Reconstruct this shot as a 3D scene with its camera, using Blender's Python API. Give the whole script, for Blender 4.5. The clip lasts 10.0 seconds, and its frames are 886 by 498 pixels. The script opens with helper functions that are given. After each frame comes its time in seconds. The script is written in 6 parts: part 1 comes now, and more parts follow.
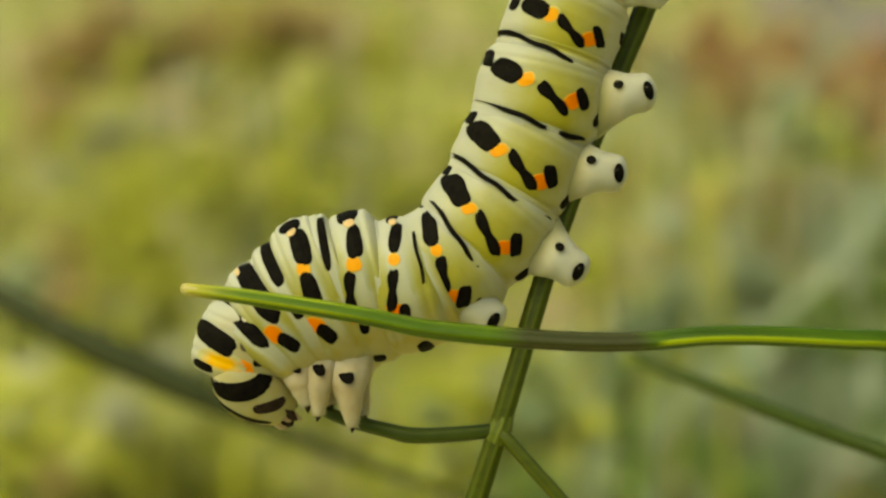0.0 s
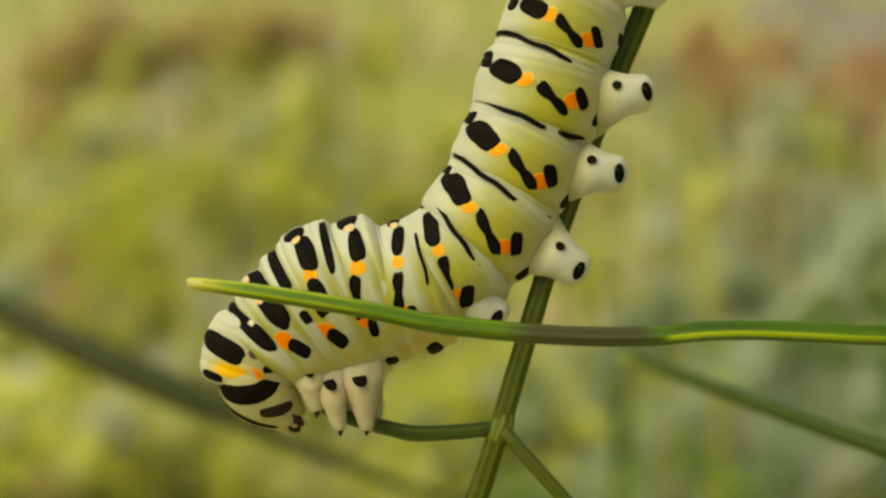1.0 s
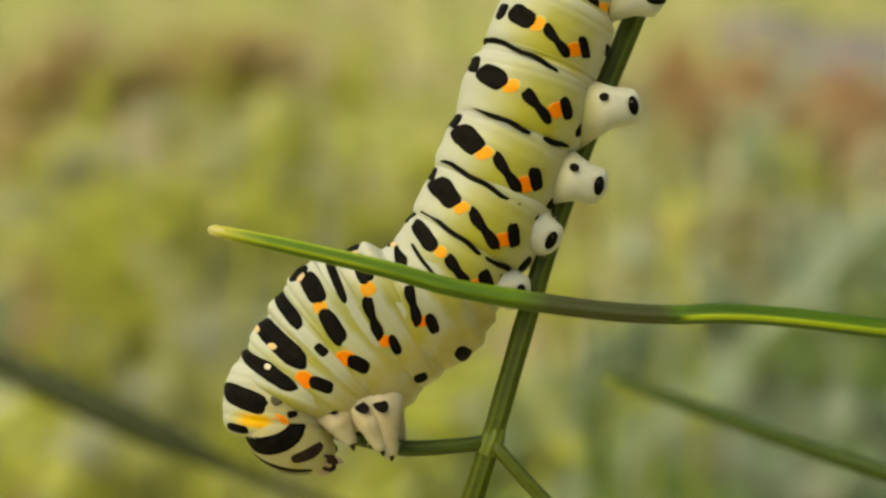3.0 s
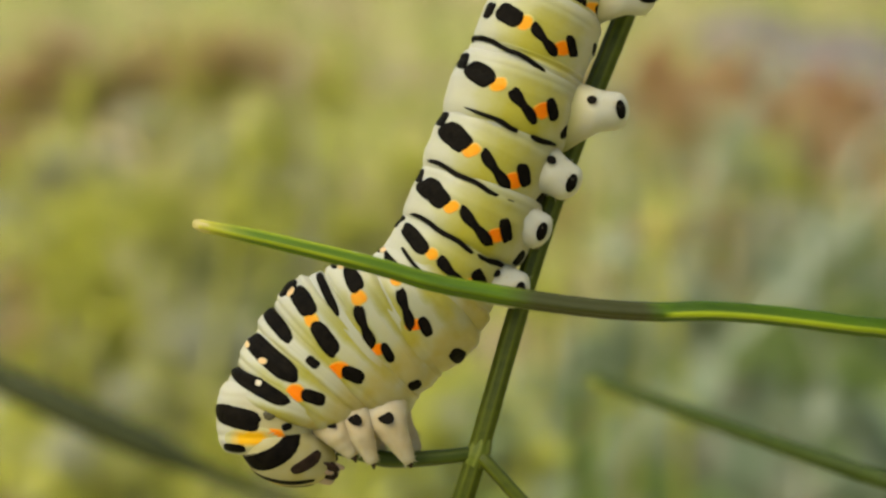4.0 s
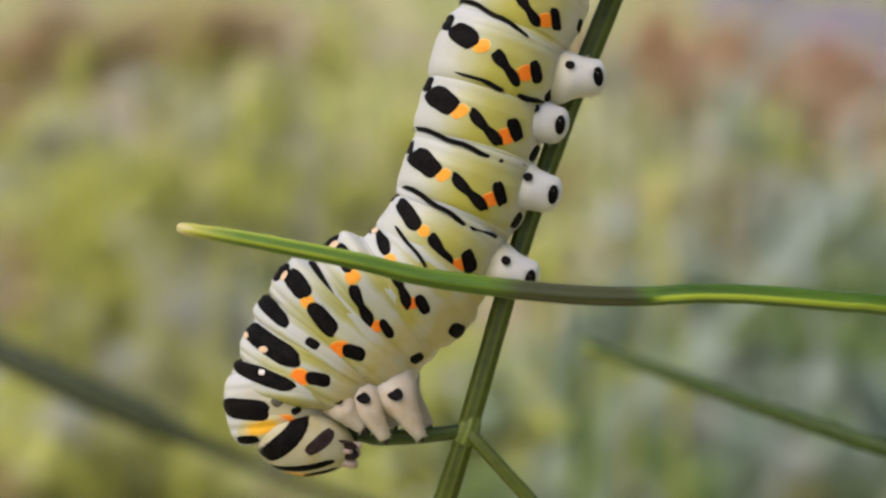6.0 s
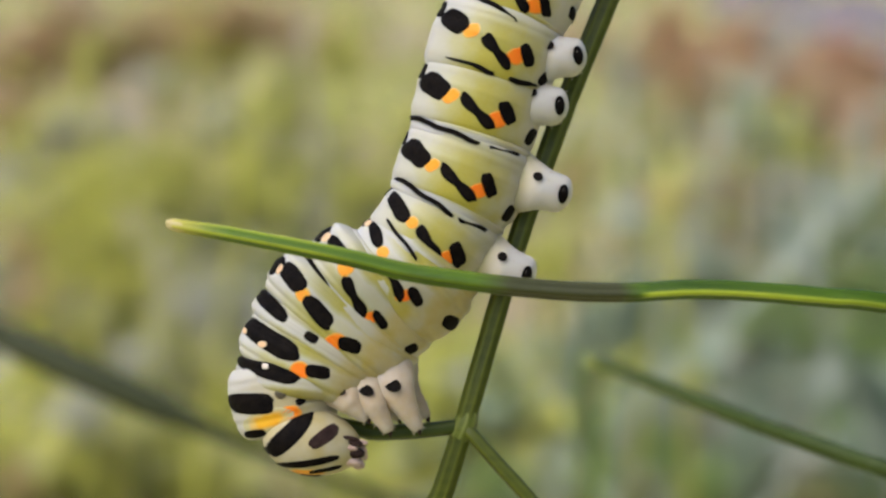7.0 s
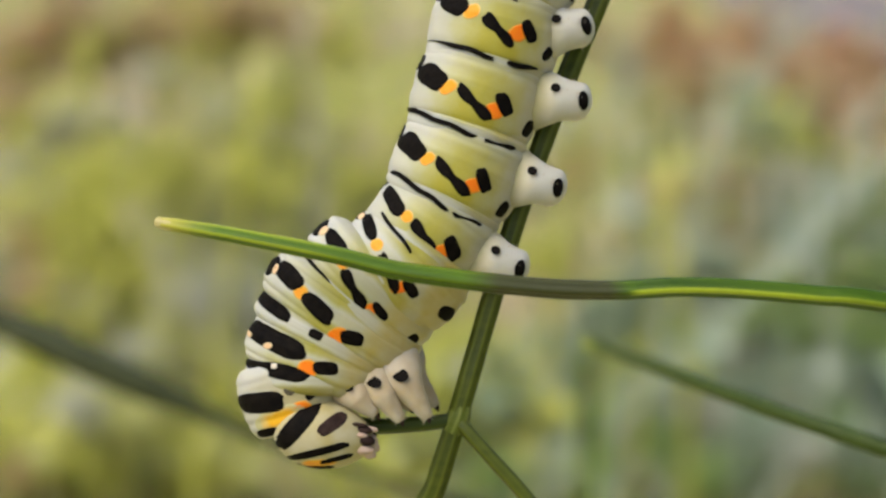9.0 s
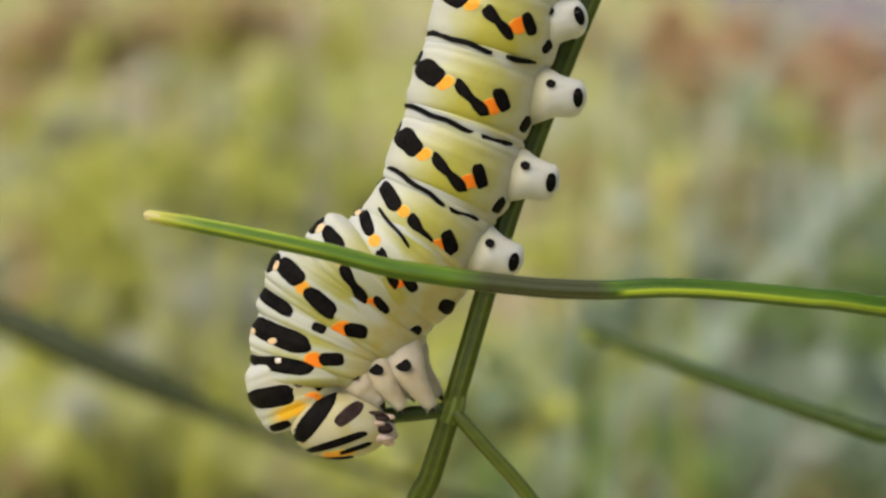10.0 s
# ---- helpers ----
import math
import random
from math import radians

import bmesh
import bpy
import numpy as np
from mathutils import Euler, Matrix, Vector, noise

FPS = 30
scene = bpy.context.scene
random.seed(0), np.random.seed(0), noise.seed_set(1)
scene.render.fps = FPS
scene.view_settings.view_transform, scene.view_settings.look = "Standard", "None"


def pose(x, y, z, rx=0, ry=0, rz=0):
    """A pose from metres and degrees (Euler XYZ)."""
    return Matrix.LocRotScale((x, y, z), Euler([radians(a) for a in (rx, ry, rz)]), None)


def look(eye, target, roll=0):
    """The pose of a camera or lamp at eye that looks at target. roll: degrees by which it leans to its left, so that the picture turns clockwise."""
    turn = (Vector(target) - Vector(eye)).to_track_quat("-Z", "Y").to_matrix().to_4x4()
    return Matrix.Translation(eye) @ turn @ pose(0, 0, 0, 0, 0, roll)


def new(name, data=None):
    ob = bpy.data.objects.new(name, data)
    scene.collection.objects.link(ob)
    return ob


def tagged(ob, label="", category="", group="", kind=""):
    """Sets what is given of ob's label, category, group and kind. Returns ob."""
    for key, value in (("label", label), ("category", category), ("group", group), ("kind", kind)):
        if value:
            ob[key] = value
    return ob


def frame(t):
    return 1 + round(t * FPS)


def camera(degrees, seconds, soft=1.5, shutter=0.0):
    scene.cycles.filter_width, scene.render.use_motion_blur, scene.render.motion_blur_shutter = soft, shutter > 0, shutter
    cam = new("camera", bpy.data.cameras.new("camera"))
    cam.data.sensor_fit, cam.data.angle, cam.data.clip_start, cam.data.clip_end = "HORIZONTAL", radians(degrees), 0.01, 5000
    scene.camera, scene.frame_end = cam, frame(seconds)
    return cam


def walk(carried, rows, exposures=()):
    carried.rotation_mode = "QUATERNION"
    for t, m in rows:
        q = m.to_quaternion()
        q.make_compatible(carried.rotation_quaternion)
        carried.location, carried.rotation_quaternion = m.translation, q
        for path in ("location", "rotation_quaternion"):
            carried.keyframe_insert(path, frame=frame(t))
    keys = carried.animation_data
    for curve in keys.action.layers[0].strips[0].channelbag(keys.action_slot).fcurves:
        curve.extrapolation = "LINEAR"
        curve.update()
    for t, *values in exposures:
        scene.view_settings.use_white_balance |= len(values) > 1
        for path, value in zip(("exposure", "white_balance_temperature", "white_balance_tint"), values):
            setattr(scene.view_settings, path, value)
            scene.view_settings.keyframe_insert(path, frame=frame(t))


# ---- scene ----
cam = camera(30.0, 10.0, soft=2.5)
# the lens: focused on the caterpillar, with a wide aperture that melts the meadow behind
cam.data.dof.use_dof = True
cam.data.dof.focus_distance = 0.1199
cam.data.dof.aperture_fstop = 20
EYE = (0.0, 0.0, 0.35)
walk(cam, [
    (0, pose(-0.00012, -0.00001, 0.34996, 72.355, 0, 1.414)),
    (0.5, pose(-0.00083, -0.00016, 0.34951, 72.448, 0, 1.220)),
    (1, pose(-0.00083, -0.00023, 0.34928, 72.607, 0, 1.102)),
    (1.5, pose(-0.00078, -0.00059, 0.34818, 73.069, 0, 1.036)),
    (2, pose(-0.00121, -0.00084, 0.34741, 73.552, 0, 0.809)),
    (3.5, pose(-0.00222, -0.00031, 0.34903, 73.502, 0, -0.204)),
    (4, pose(-0.00236, -0.00026, 0.34921, 73.522, 0, -0.515)),
    (4.5, pose(-0.00265, -0.00024, 0.34926, 73.323, 0, -0.725)),
    (5, pose(-0.00239, -0.00004, 0.34987, 72.879, 0, -0.722)),
    (5.5, pose(-0.00208, -0.00003, 0.34991, 72.583, 0, -0.676)),
    (7, pose(-0.00046, -0.00002, 0.34993, 72.248, 0, -0.073)),
    (7.5, pose(-0.00035, -0.00004, 0.34987, 72.154, 0, -0.028)),
    (8, pose(-0.00005, -0.00003, 0.34992, 72.044, 0, 0.037)),
    (8.5, pose(-0.00000, 0.00000, 0.35000, 72.000, 0, 0.000)),
    (9, pose(0.00019, 0.00000, 0.35001, 72.000, 0, -0.010)),
    (9.5, pose(0.00026, -0.00004, 0.34987, 71.948, 0, -0.035)),
    (10, pose(0.00073, -0.00029, 0.34911, 72.078, 0, 0.068)),
], exposures=((0, -0.34, 9200, -20), (0.5, -0.29, 9050, -18), (2, -0.27, 8800, -14), (3.5, -0.22, 7600, -7), (4.5, -0.20, 6500, 5), (5.0, -0.16, 5600, 17), (5.5, -0.15, 5700, 20), (7, -0.10, 5750, 17), (8, -0.08, 5950, 12), (10, -0.07, 6150, 10)))

# ---- light: a bright hazy day ----
world = bpy.data.worlds.new("sky")
scene.world = world
world.use_nodes = True
wn = world.node_tree.nodes
sky = wn.new("ShaderNodeTexSky")
sky.sky_type = "NISHITA"
sky.sun_disc = False
sky.sun_elevation, sky.sun_rotation = radians(58), radians(-122)
sky.dust_density, sky.air_density = 6.0, 1.0
wn["Background"].inputs["Strength"].default_value = 0.19
world.node_tree.links.new(sky.outputs["Color"], wn["Background"].inputs["Color"])
sun = new("sun", bpy.data.lights.new("sun", "SUN"))
sun.data.energy, sun.data.angle, sun.data.color = 1.75, radians(52), (1.0, 0.94, 0.82)
sun.matrix_world = look((-1.06, -0.66, 2.0), (0, 0, 0))

MM = 0.001
TILT = -18.0


# ---- materials ----
def nodes_of(name, rough=0.5, spec=0.4):
    m = bpy.data.materials.new(name)
    m.use_nodes = True
    n, l = m.node_tree.nodes, m.node_tree.links
    b = n["Principled BSDF"]
    b.inputs["Roughness"].default_value = rough
    b.inputs["Specular IOR Level"].default_value = spec
    return m, n, l, b


def ramp(n, l, fac, stops):
    r = n.new("ShaderNodeValToRGB")
    els = r.color_ramp.elements
    while len(els) < len(stops):
        els.new(0.5)
    for e, (p, c) in zip(els, stops):
        e.position, e.color = p, (*c, 1)
    l.new(fac, r.inputs["Fac"])
    return r.outputs["Color"]


def mixed(n, l, fac, a, b, mode="MIX"):
    m = n.new("ShaderNodeMix")
    m.data_type, m.blend_type = "RGBA", mode
    for sock, v in ((m.inputs["Factor"], fac), (m.inputs["A"], a), (m.inputs["B"], b)):
        if isinstance(v, tuple):
            sock.default_value = (*v, 1)
        elif isinstance(v, float):
            sock.default_value = v
        else:
            l.new(v, sock)
    return m.outputs["Result"]


def noise_tex(n, l, vec, scale, detail=3.0, rough=0.5):
    t = n.new("ShaderNodeTexNoise")
    t.inputs["Scale"].default_value, t.inputs["Detail"].default_value = scale, detail
    t.inputs["Roughness"].default_value = rough
    l.new(vec, t.inputs["Vector"])
    return t.outputs["Fac"]


def bumped(n, l, b, height, strength, distance):
    u = n.new("ShaderNodeBump")
    u.inputs["Strength"].default_value, u.inputs["Distance"].default_value = strength, distance
    l.new(height, u.inputs["Height"])
    l.new(u.outputs["Normal"], b.inputs["Normal"])


def math_node(n, l, op, a, b=None):
    m = n.new("ShaderNodeMath")
    m.operation = op
    for sock, v in zip(m.inputs, (a, b)):
        if v is None:
            continue
        if isinstance(v, (int, float)):
            sock.default_value = v
        else:
            l.new(v, sock)
    return m.outputs[0]


def skin(name, pale, mid, yellow, amount, bands, belly=0.0):
    """Caterpillar skin: pale folds, a yellow-green flank towards the head side of each ring, cream belly."""
    m, n, l, b = nodes_of(name, 0.38, 0.22)
    co = n.new("ShaderNodeTexCoord")
    sep = n.new("ShaderNodeSeparateXYZ")
    l.new(co.outputs["Generated"], sep.inputs[0])
    soft = noise_tex(n, l, co.outputs["Object"], 700.0, 3.0)
    wob = math_node(n, l, "MULTIPLY", math_node(n, l, "SUBTRACT", soft, 0.5), 0.16)
    x = math_node(n, l, "ADD", sep.outputs["X"], wob)
    z = math_node(n, l, "ADD", sep.outputs["Z"], wob)
    along = ramp(n, l, x, [(p, (v,) * 3) for p, v in bands])
    around = ramp(n, l, z, [(0.08, (0.0,) * 3), (0.20, (0.55,) * 3), (0.34, (1.0,) * 3), (0.56, (0.9,) * 3), (0.70, (0.55,) * 3), (0.84, (0.15,) * 3), (1.0, (0.0,) * 3)])
    fac = math_node(n, l, "MULTIPLY", math_node(n, l, "MULTIPLY", along, around), amount)
    green = math_node(n, l, "MULTIPLY", math_node(n, l, "MULTIPLY", around, 0.85), math_node(n, l, "ADD", math_node(n, l, "MULTIPLY", along, 0.78), 0.22))
    base = mixed(n, l, green, pale, mid)
    col = mixed(n, l, fac, base, yellow)
    low = ramp(n, l, z, [(0.10, (1.0,) * 3), (0.24, (0.9,) * 3), (0.42, (0.25,) * 3), (0.55, (0.0,) * 3)])
    patch = noise_tex(n, l, co.outputs["Object"], 420.0, 2.0)
    warm = ramp(n, l, patch, [(0.36, (0.43, 0.385, 0.24)), (0.5, (0.43, 0.345, 0.11)), (0.66, (0.41, 0.30, 0.03))])
    col = mixed(n, l, math_node(n, l, "MULTIPLY", low, belly), col, warm)
    fine = noise_tex(n, l, co.outputs["Object"], 5200.0, 2.0)
    col = mixed(n, l, math_node(n, l, "MULTIPLY", fine, 0.10), col, (0.55, 0.56, 0.48))
    l.new(col, b.inputs["Base Color"])
    b.inputs["Subsurface Weight"].default_value = 0.35
    b.inputs["Subsurface Radius"].default_value = (1.0, 0.85, 0.35)
    b.inputs["Subsurface Scale"].default_value = 0.0010
    mp = n.new("ShaderNodeMapping")
    mp.inputs["Scale"].default_value = (1500.0, 450.0, 450.0)
    l.new(co.outputs["Object"], mp.inputs["Vector"])
    wr = noise_tex(n, l, mp.outputs["Vector"], 0.7, 2.0, 0.4)
    bumped(n, l, b, wr, 0.2, 0.0003)
    return m


def plain(name, col, col2, rough, scale, bump=0.2, dist=0.0001, spec=0.35):
    m, n, l, b = nodes_of(name, rough, spec)
    co = n.new("ShaderNodeTexCoord")
    f = noise_tex(n, l, co.outputs["Object"], scale, 4.0)
    l.new(ramp(n, l, f, [(0.3, col), (0.7, col2)]), b.inputs["Base Color"])
    bumped(n, l, b, noise_tex(n, l, co.outputs["Object"], scale * 2.3, 3.0), bump, dist)
    return m


RING = [(0.10, 1.0), (0.38, 1.0), (0.52, 0.88), (0.68, 0.70), (0.80, 0.30), (0.90, 0.0)]
RIM = [(0.12, 1.0), (0.29, 0.95), (0.38, 0.22), (0.60, 0.08), (0.70, 0.9), (0.9, 1.0)]
CREASE = [(0.05, 1.0), (0.22, 0.8), (0.34, 0.05), (0.62, 0.0), (0.78, 0.8), (0.95, 1.0)]
BAND = [(0.05, 0.0), (0.50, 0.0), (0.60, 0.5), (0.68, 1.0), (0.85, 1.0), (0.95, 1.0)]
SKIN = {
    "abdomen": skin("abdomen_skin", (0.43, 0.425, 0.36), (0.365, 0.36, 0.07), (0.345, 0.305, 0.004), 1.0, RING, 0.35),
    "thorax": skin("thorax_skin", (0.455, 0.45, 0.38), (0.335, 0.335, 0.07), (0.31, 0.28, 0.008), 1.0, RIM, 0.8),
    "collar": skin("collar_skin", (0.445, 0.44, 0.375), (0.40, 0.37, 0.20), (0.38, 0.28, 0.06), 0.5, RING, 0.3),
    "fold": skin("fold_skin", (0.45, 0.445, 0.375), (0.33, 0.33, 0.06), (0.31, 0.265, 0.008), 1.0, CREASE, 0.85),
    "band": skin("band_skin", (0.44, 0.435, 0.37), (0.38, 0.38, 0.13), (0.335, 0.30, 0.008), 1.0, BAND, 0.5),
}
LEG = plain("leg_skin", (0.40, 0.31, 0.17), (0.46, 0.415, 0.31), 0.42, 500.0, 0.3, 0.0002)
leg_node = LEG.node_tree.nodes["Principled BSDF"]
leg_node.inputs["Subsurface Weight"].default_value = 0.5
leg_node.inputs["Subsurface Radius"].default_value = (1.0, 0.85, 0.5)
leg_node.inputs["Subsurface Scale"].default_value = 0.0008
def proleg_skin():
    """Whitish skin that turns warm yellow towards the body."""
    m, n, l, b = nodes_of("proleg_skin", 0.42, 0.35)
    co = n.new("ShaderNodeTexCoord")
    sep = n.new("ShaderNodeSeparateXYZ")
    l.new(co.outputs["Object"], sep.inputs[0])
    f = noise_tex(n, l, co.outputs["Object"], 450.0, 3.0)
    x = math_node(n, l, "ADD", math_node(n, l, "MULTIPLY", sep.outputs["X"], 150.0), math_node(n, l, "ADD", math_node(n, l, "MULTIPLY", f, 0.25), 0.75))
    l.new(ramp(n, l, x, [(0.30, (0.37, 0.35, 0.15)), (0.42, (0.40, 0.37, 0.22)), (0.52, (0.43, 0.405, 0.29)), (0.62, (0.455, 0.445, 0.365)), (1.0, (0.475, 0.46, 0.38))]), b.inputs["Base Color"])
    bumped(n, l, b, noise_tex(n, l, co.outputs["Object"], 900.0, 3.0), 0.25, 0.0002)
    return m


PROLEG = proleg_skin()
proleg_node = PROLEG.node_tree.nodes["Principled BSDF"]
proleg_node.inputs["Subsurface Weight"].default_value = 0.5
proleg_node.inputs["Subsurface Radius"].default_value = (1.0, 0.85, 0.5)
proleg_node.inputs["Subsurface Scale"].default_value = 0.0014
HEAD = plain("head_skin", (0.39, 0.325, 0.12), (0.44, 0.405, 0.27), 0.45, 500.0, 0.2, 0.0001, 0.25)
BLACK = plain("black_pigment", (0.0035, 0.003, 0.0026), (0.009, 0.007, 0.005), 0.55, 1600.0, 0.4, 0.0002, 0.03)
BROWN = plain("brown_pigment", (0.020, 0.012, 0.010), (0.045, 0.028, 0.022), 0.6, 1600.0, 0.3, 0.0001, 0.04)
LIP = plain("lip_skin", (0.40, 0.27, 0.19), (0.52, 0.40, 0.30), 0.4, 700.0, 0.3, 0.0002)
WHITE = plain("white_pigment", (0.64, 0.62, 0.52), (0.66, 0.52, 0.36), 0.4, 900.0, 0.3, 0.0001)
OLIVE = plain("ring_pigment", (0.055, 0.045, 0.02), (0.085, 0.07, 0.035), 0.4, 900.0, 0.3, 0.0001)


def fading(name, col, col2, rim, core=0.70):
    """Orange pigment that fades into the skin round it."""
    m, n, l, b = nodes_of(name, 0.45, 0.15)
    co = n.new("ShaderNodeTexCoord")
    f = noise_tex(n, l, co.outputs["Object"], 900.0, 3.0)
    at = n.new("ShaderNodeAttribute")
    at.attribute_name = "rim"
    edge = math_node(n, l, "ADD", at.outputs["Fac"], math_node(n, l, "MULTIPLY", math_node(n, l, "SUBTRACT", f, 0.5), 0.5))
    fac = ramp(n, l, edge, [(core, (0.0,) * 3), (core + 0.4, (1.0,) * 3)])
    l.new(mixed(n, l, fac, ramp(n, l, f, [(0.3, col), (0.7, col2)]), rim), b.inputs["Base Color"])
    return m


ORANGE = fading("orange_pigment", (0.78, 0.27, 0.010), (0.77, 0.37, 0.020), (0.50, 0.44, 0.14))
AMBER = fading("amber_pigment", (0.68, 0.33, 0.008), (0.68, 0.40, 0.015), (0.43, 0.40, 0.20), 0.42)
PEACH = fading("peach_pigment", (0.66, 0.42, 0.20), (0.70, 0.50, 0.28), (0.52, 0.42, 0.24))
HOT = fading("deep_orange_pigment", (0.80, 0.15, 0.004), (0.80, 0.23, 0.006), (0.62, 0.34, 0.04))
PIGMENT = {"b": BLACK, "d": BLACK, "l": BLACK, "o": ORANGE, "h": HOT, "y": AMBER, "k": BROWN, "w": WHITE, "n": PEACH, "r": OLIVE}


def stalk_mat(name, dark, light, pale):
    """Green ribbed plant stalk: streaks along its length."""
    m, n, l, b = nodes_of(name, 0.45, 0.22)
    co = n.new("ShaderNodeTexCoord")
    mp = n.new("ShaderNodeMapping")
    mp.inputs["Scale"].default_value = (1.0, 6.0, 6.0)
    l.new(co.outputs["Object"], mp.inputs["Vector"])
    f = noise_tex(n, l, mp.outputs["Vector"], 220.0, 4.0)
    at = n.new("ShaderNodeAttribute")
    at.attribute_name = "rib"
    col = ramp(n, l, f, [(0.3, dark), (0.7, light)])
    col = mixed(n, l, math_node(n, l, "MULTIPLY", at.outputs["Fac"], 0.55), col, pale)
    l.new(col, b.inputs["Base Color"])
    bumped(n, l, b, noise_tex(n, l, co.outputs["Object"], 2600.0, 3.0), 0.25, 0.0001)
    return m


STEM = stalk_mat("stem_green", (0.040, 0.054, 0.003), (0.066, 0.082, 0.005), (0.14, 0.16, 0.02))
TWIG = stalk_mat("twig_green", (0.026, 0.042, 0.003), (0.044, 0.064, 0.005), (0.08, 0.10, 0.015))

JOINT = stalk_mat("joint_green", (0.065, 0.085, 0.008), (0.11, 0.14, 0.014), (0.26, 0.29, 0.07))


# ---- helpers for shapes ----
def part(name, bm, material, parent=None, label="", smooth=True):
    me = bpy.data.meshes.new(name)
    bm.to_mesh(me)
    bm.free()
    me.materials.append(material)
    if smooth:
        me.polygons.foreach_set("use_smooth", [True] * len(me.polygons))
    ob = new(name, me)
    ob.parent = parent
    return tagged(ob, label)


def lathe(bm, rings, count):
    """Rings of count points each, joined into a closed skin."""
    rows = [[bm.verts.new(p) for p in ring] for ring in rings]
    for a, b in zip(rows, rows[1:]):
        for i in range(count):
            j = (i + 1) % count
            bm.faces.new((a[i], a[j], b[j], b[i]))
    bm.faces.new(rows[0][::-1])
    bm.faces.new(rows[-1])
    bmesh.ops.recalc_face_normals(bm, faces=bm.faces)


def smooth_path(points, steps):
    """Catmull-Rom through the points."""
    pts = [Vector(p) for p in points]
    pts = [pts[0] * 2 - pts[1]] + pts + [pts[-1] * 2 - pts[-2]]
    out = []
    for i in range(1, len(pts) - 2):
        a, b, c, d = pts[i - 1 : i + 3]
        for k in range(steps):
            t = k / steps
            out.append(0.5 * (2 * b + (c - a) * t + (2 * a - 5 * b + 4 * c - d) * t * t + (3 * b - a - 3 * c + d) * t ** 3))
    out.append(pts[-2])
    return out


def tube(points, radii, steps=6, sides=20, ribs=0, depth=0.0, jitter=0.0, phase=0.0):
    """A bmesh tube along a path; ribs run along it. The attribute rib is high on the crests."""
    path = smooth_path(points, steps)
    n = len(radii) - 1
    bm = bmesh.new()
    lay = bm.verts.layers.float.new("rib")
    under = bm.verts.layers.float.new("under")
    rings, crest, down = [], [], []
    side = None
    for i, p in enumerate(path):
        q = path[min(i + 1, len(path) - 1)] - path[max(i - 1, 0)]
        q.normalize()
        side = q.cross(Vector((0, 1, 0))).normalized() if side is None else (side - q * side.dot(q)).normalized()
        up = side.cross(q)
        f = i / (len(path) - 1) * n
        k = min(int(f), n - 1)
        r = radii[k] * (1 - f + k) + radii[k + 1] * (f - k)
        r *= 1 + jitter * noise.noise(p * 900)
        ring = []
        for s in range(sides):
            a = 2 * math.pi * s / sides
            c = math.cos((a - radians(phase)) * ribs) if ribs else 0.0
            ring.append(p + (side * math.cos(a) + up * math.sin(a)) * r * (1 + depth * c))
            crest.append(max(c, 0.0))
            down.append(0.5 + 0.5 * math.cos(a - radians(246)))
        rings.append(ring)
    lathe(bm, rings, sides)
    bm.verts.ensure_lookup_table()
    for v, c, d in zip(bm.verts, crest, down):
        v[lay], v[under] = c, d
    return bm


def from_lists(name, verts, faces, material, parent=None):
    me = bpy.data.meshes.new(name)
    me.from_pydata([tuple(v) for v in verts], [], faces)
    me.materials.append(material)
    me.polygons.foreach_set("use_smooth", [True] * len(me.polygons))
    ob = new(name, me)
    ob.parent = parent
    return ob


def px_free(x, z, y=0.0):
    return (x * MM, y * MM, z * MM)


# ---- the caterpillar ----
BASE = Vector(EYE) + Vector((0, math.cos(radians(TILT)), math.sin(radians(TILT)))) * 0.1229
SPOT_BASE = pose(*BASE, TILT, 0, 0)
caterpillar = new("caterpillar")
caterpillar.matrix_basis = SPOT_BASE
tagged(caterpillar, "plump pale green caterpillar with black bands and orange spots", "caterpillar")
SHAPES = {}


def ring_radius(shape, x):
    r, hl = shape["r"], shape["hl"]
    u = x / hl
    a = min(abs(u), 1.0)
    body = 1 - 0.10 * a ** 2.6 - 0.08 * a ** 8
    if shape["kind"] == "head":
        return r * body
    fold = 0.010 * math.sin(u * 11.0 + 0.6) * (1 if u > 0.1 else 0.4)
    for at, deep, wide in shape["creases"]:
        fold -= deep * math.exp(-((u - at) / wide) ** 2)
    return r * (body + fold)


def section(shape, x, ang):
    """A point of a ring at the place x along the body and the angle from the back over the flank."""
    r = ring_radius(shape, x)
    c, s = math.cos(ang), math.sin(ang)
    y = -r * s * shape["flat"]
    z = r * c
    if z < 0:
        y *= 1 - 0.10 * (z / r) ** 2
        z *= shape["low"]
    else:
        z *= shape["high"]
    bump = 1 + 0.012 * noise.noise(Vector((x * 0.9, y * 0.5, z * 0.5)) + shape["seed"])
    return Vector((x, y * bump, z * bump))


CREASES = {"abdomen": ((0.60, 0.022, 0.07), (-0.78, 0.018, 0.06)), "thorax": ((0.55, 0.020, 0.09), (-0.60, 0.022, 0.09)), "collar": ((0.62, 0.03, 0.10), (-0.5, 0.03, 0.10)),
           "fold": ((0.15, 0.014, 0.16),), "band": ((0.40, 0.026, 0.12),)}


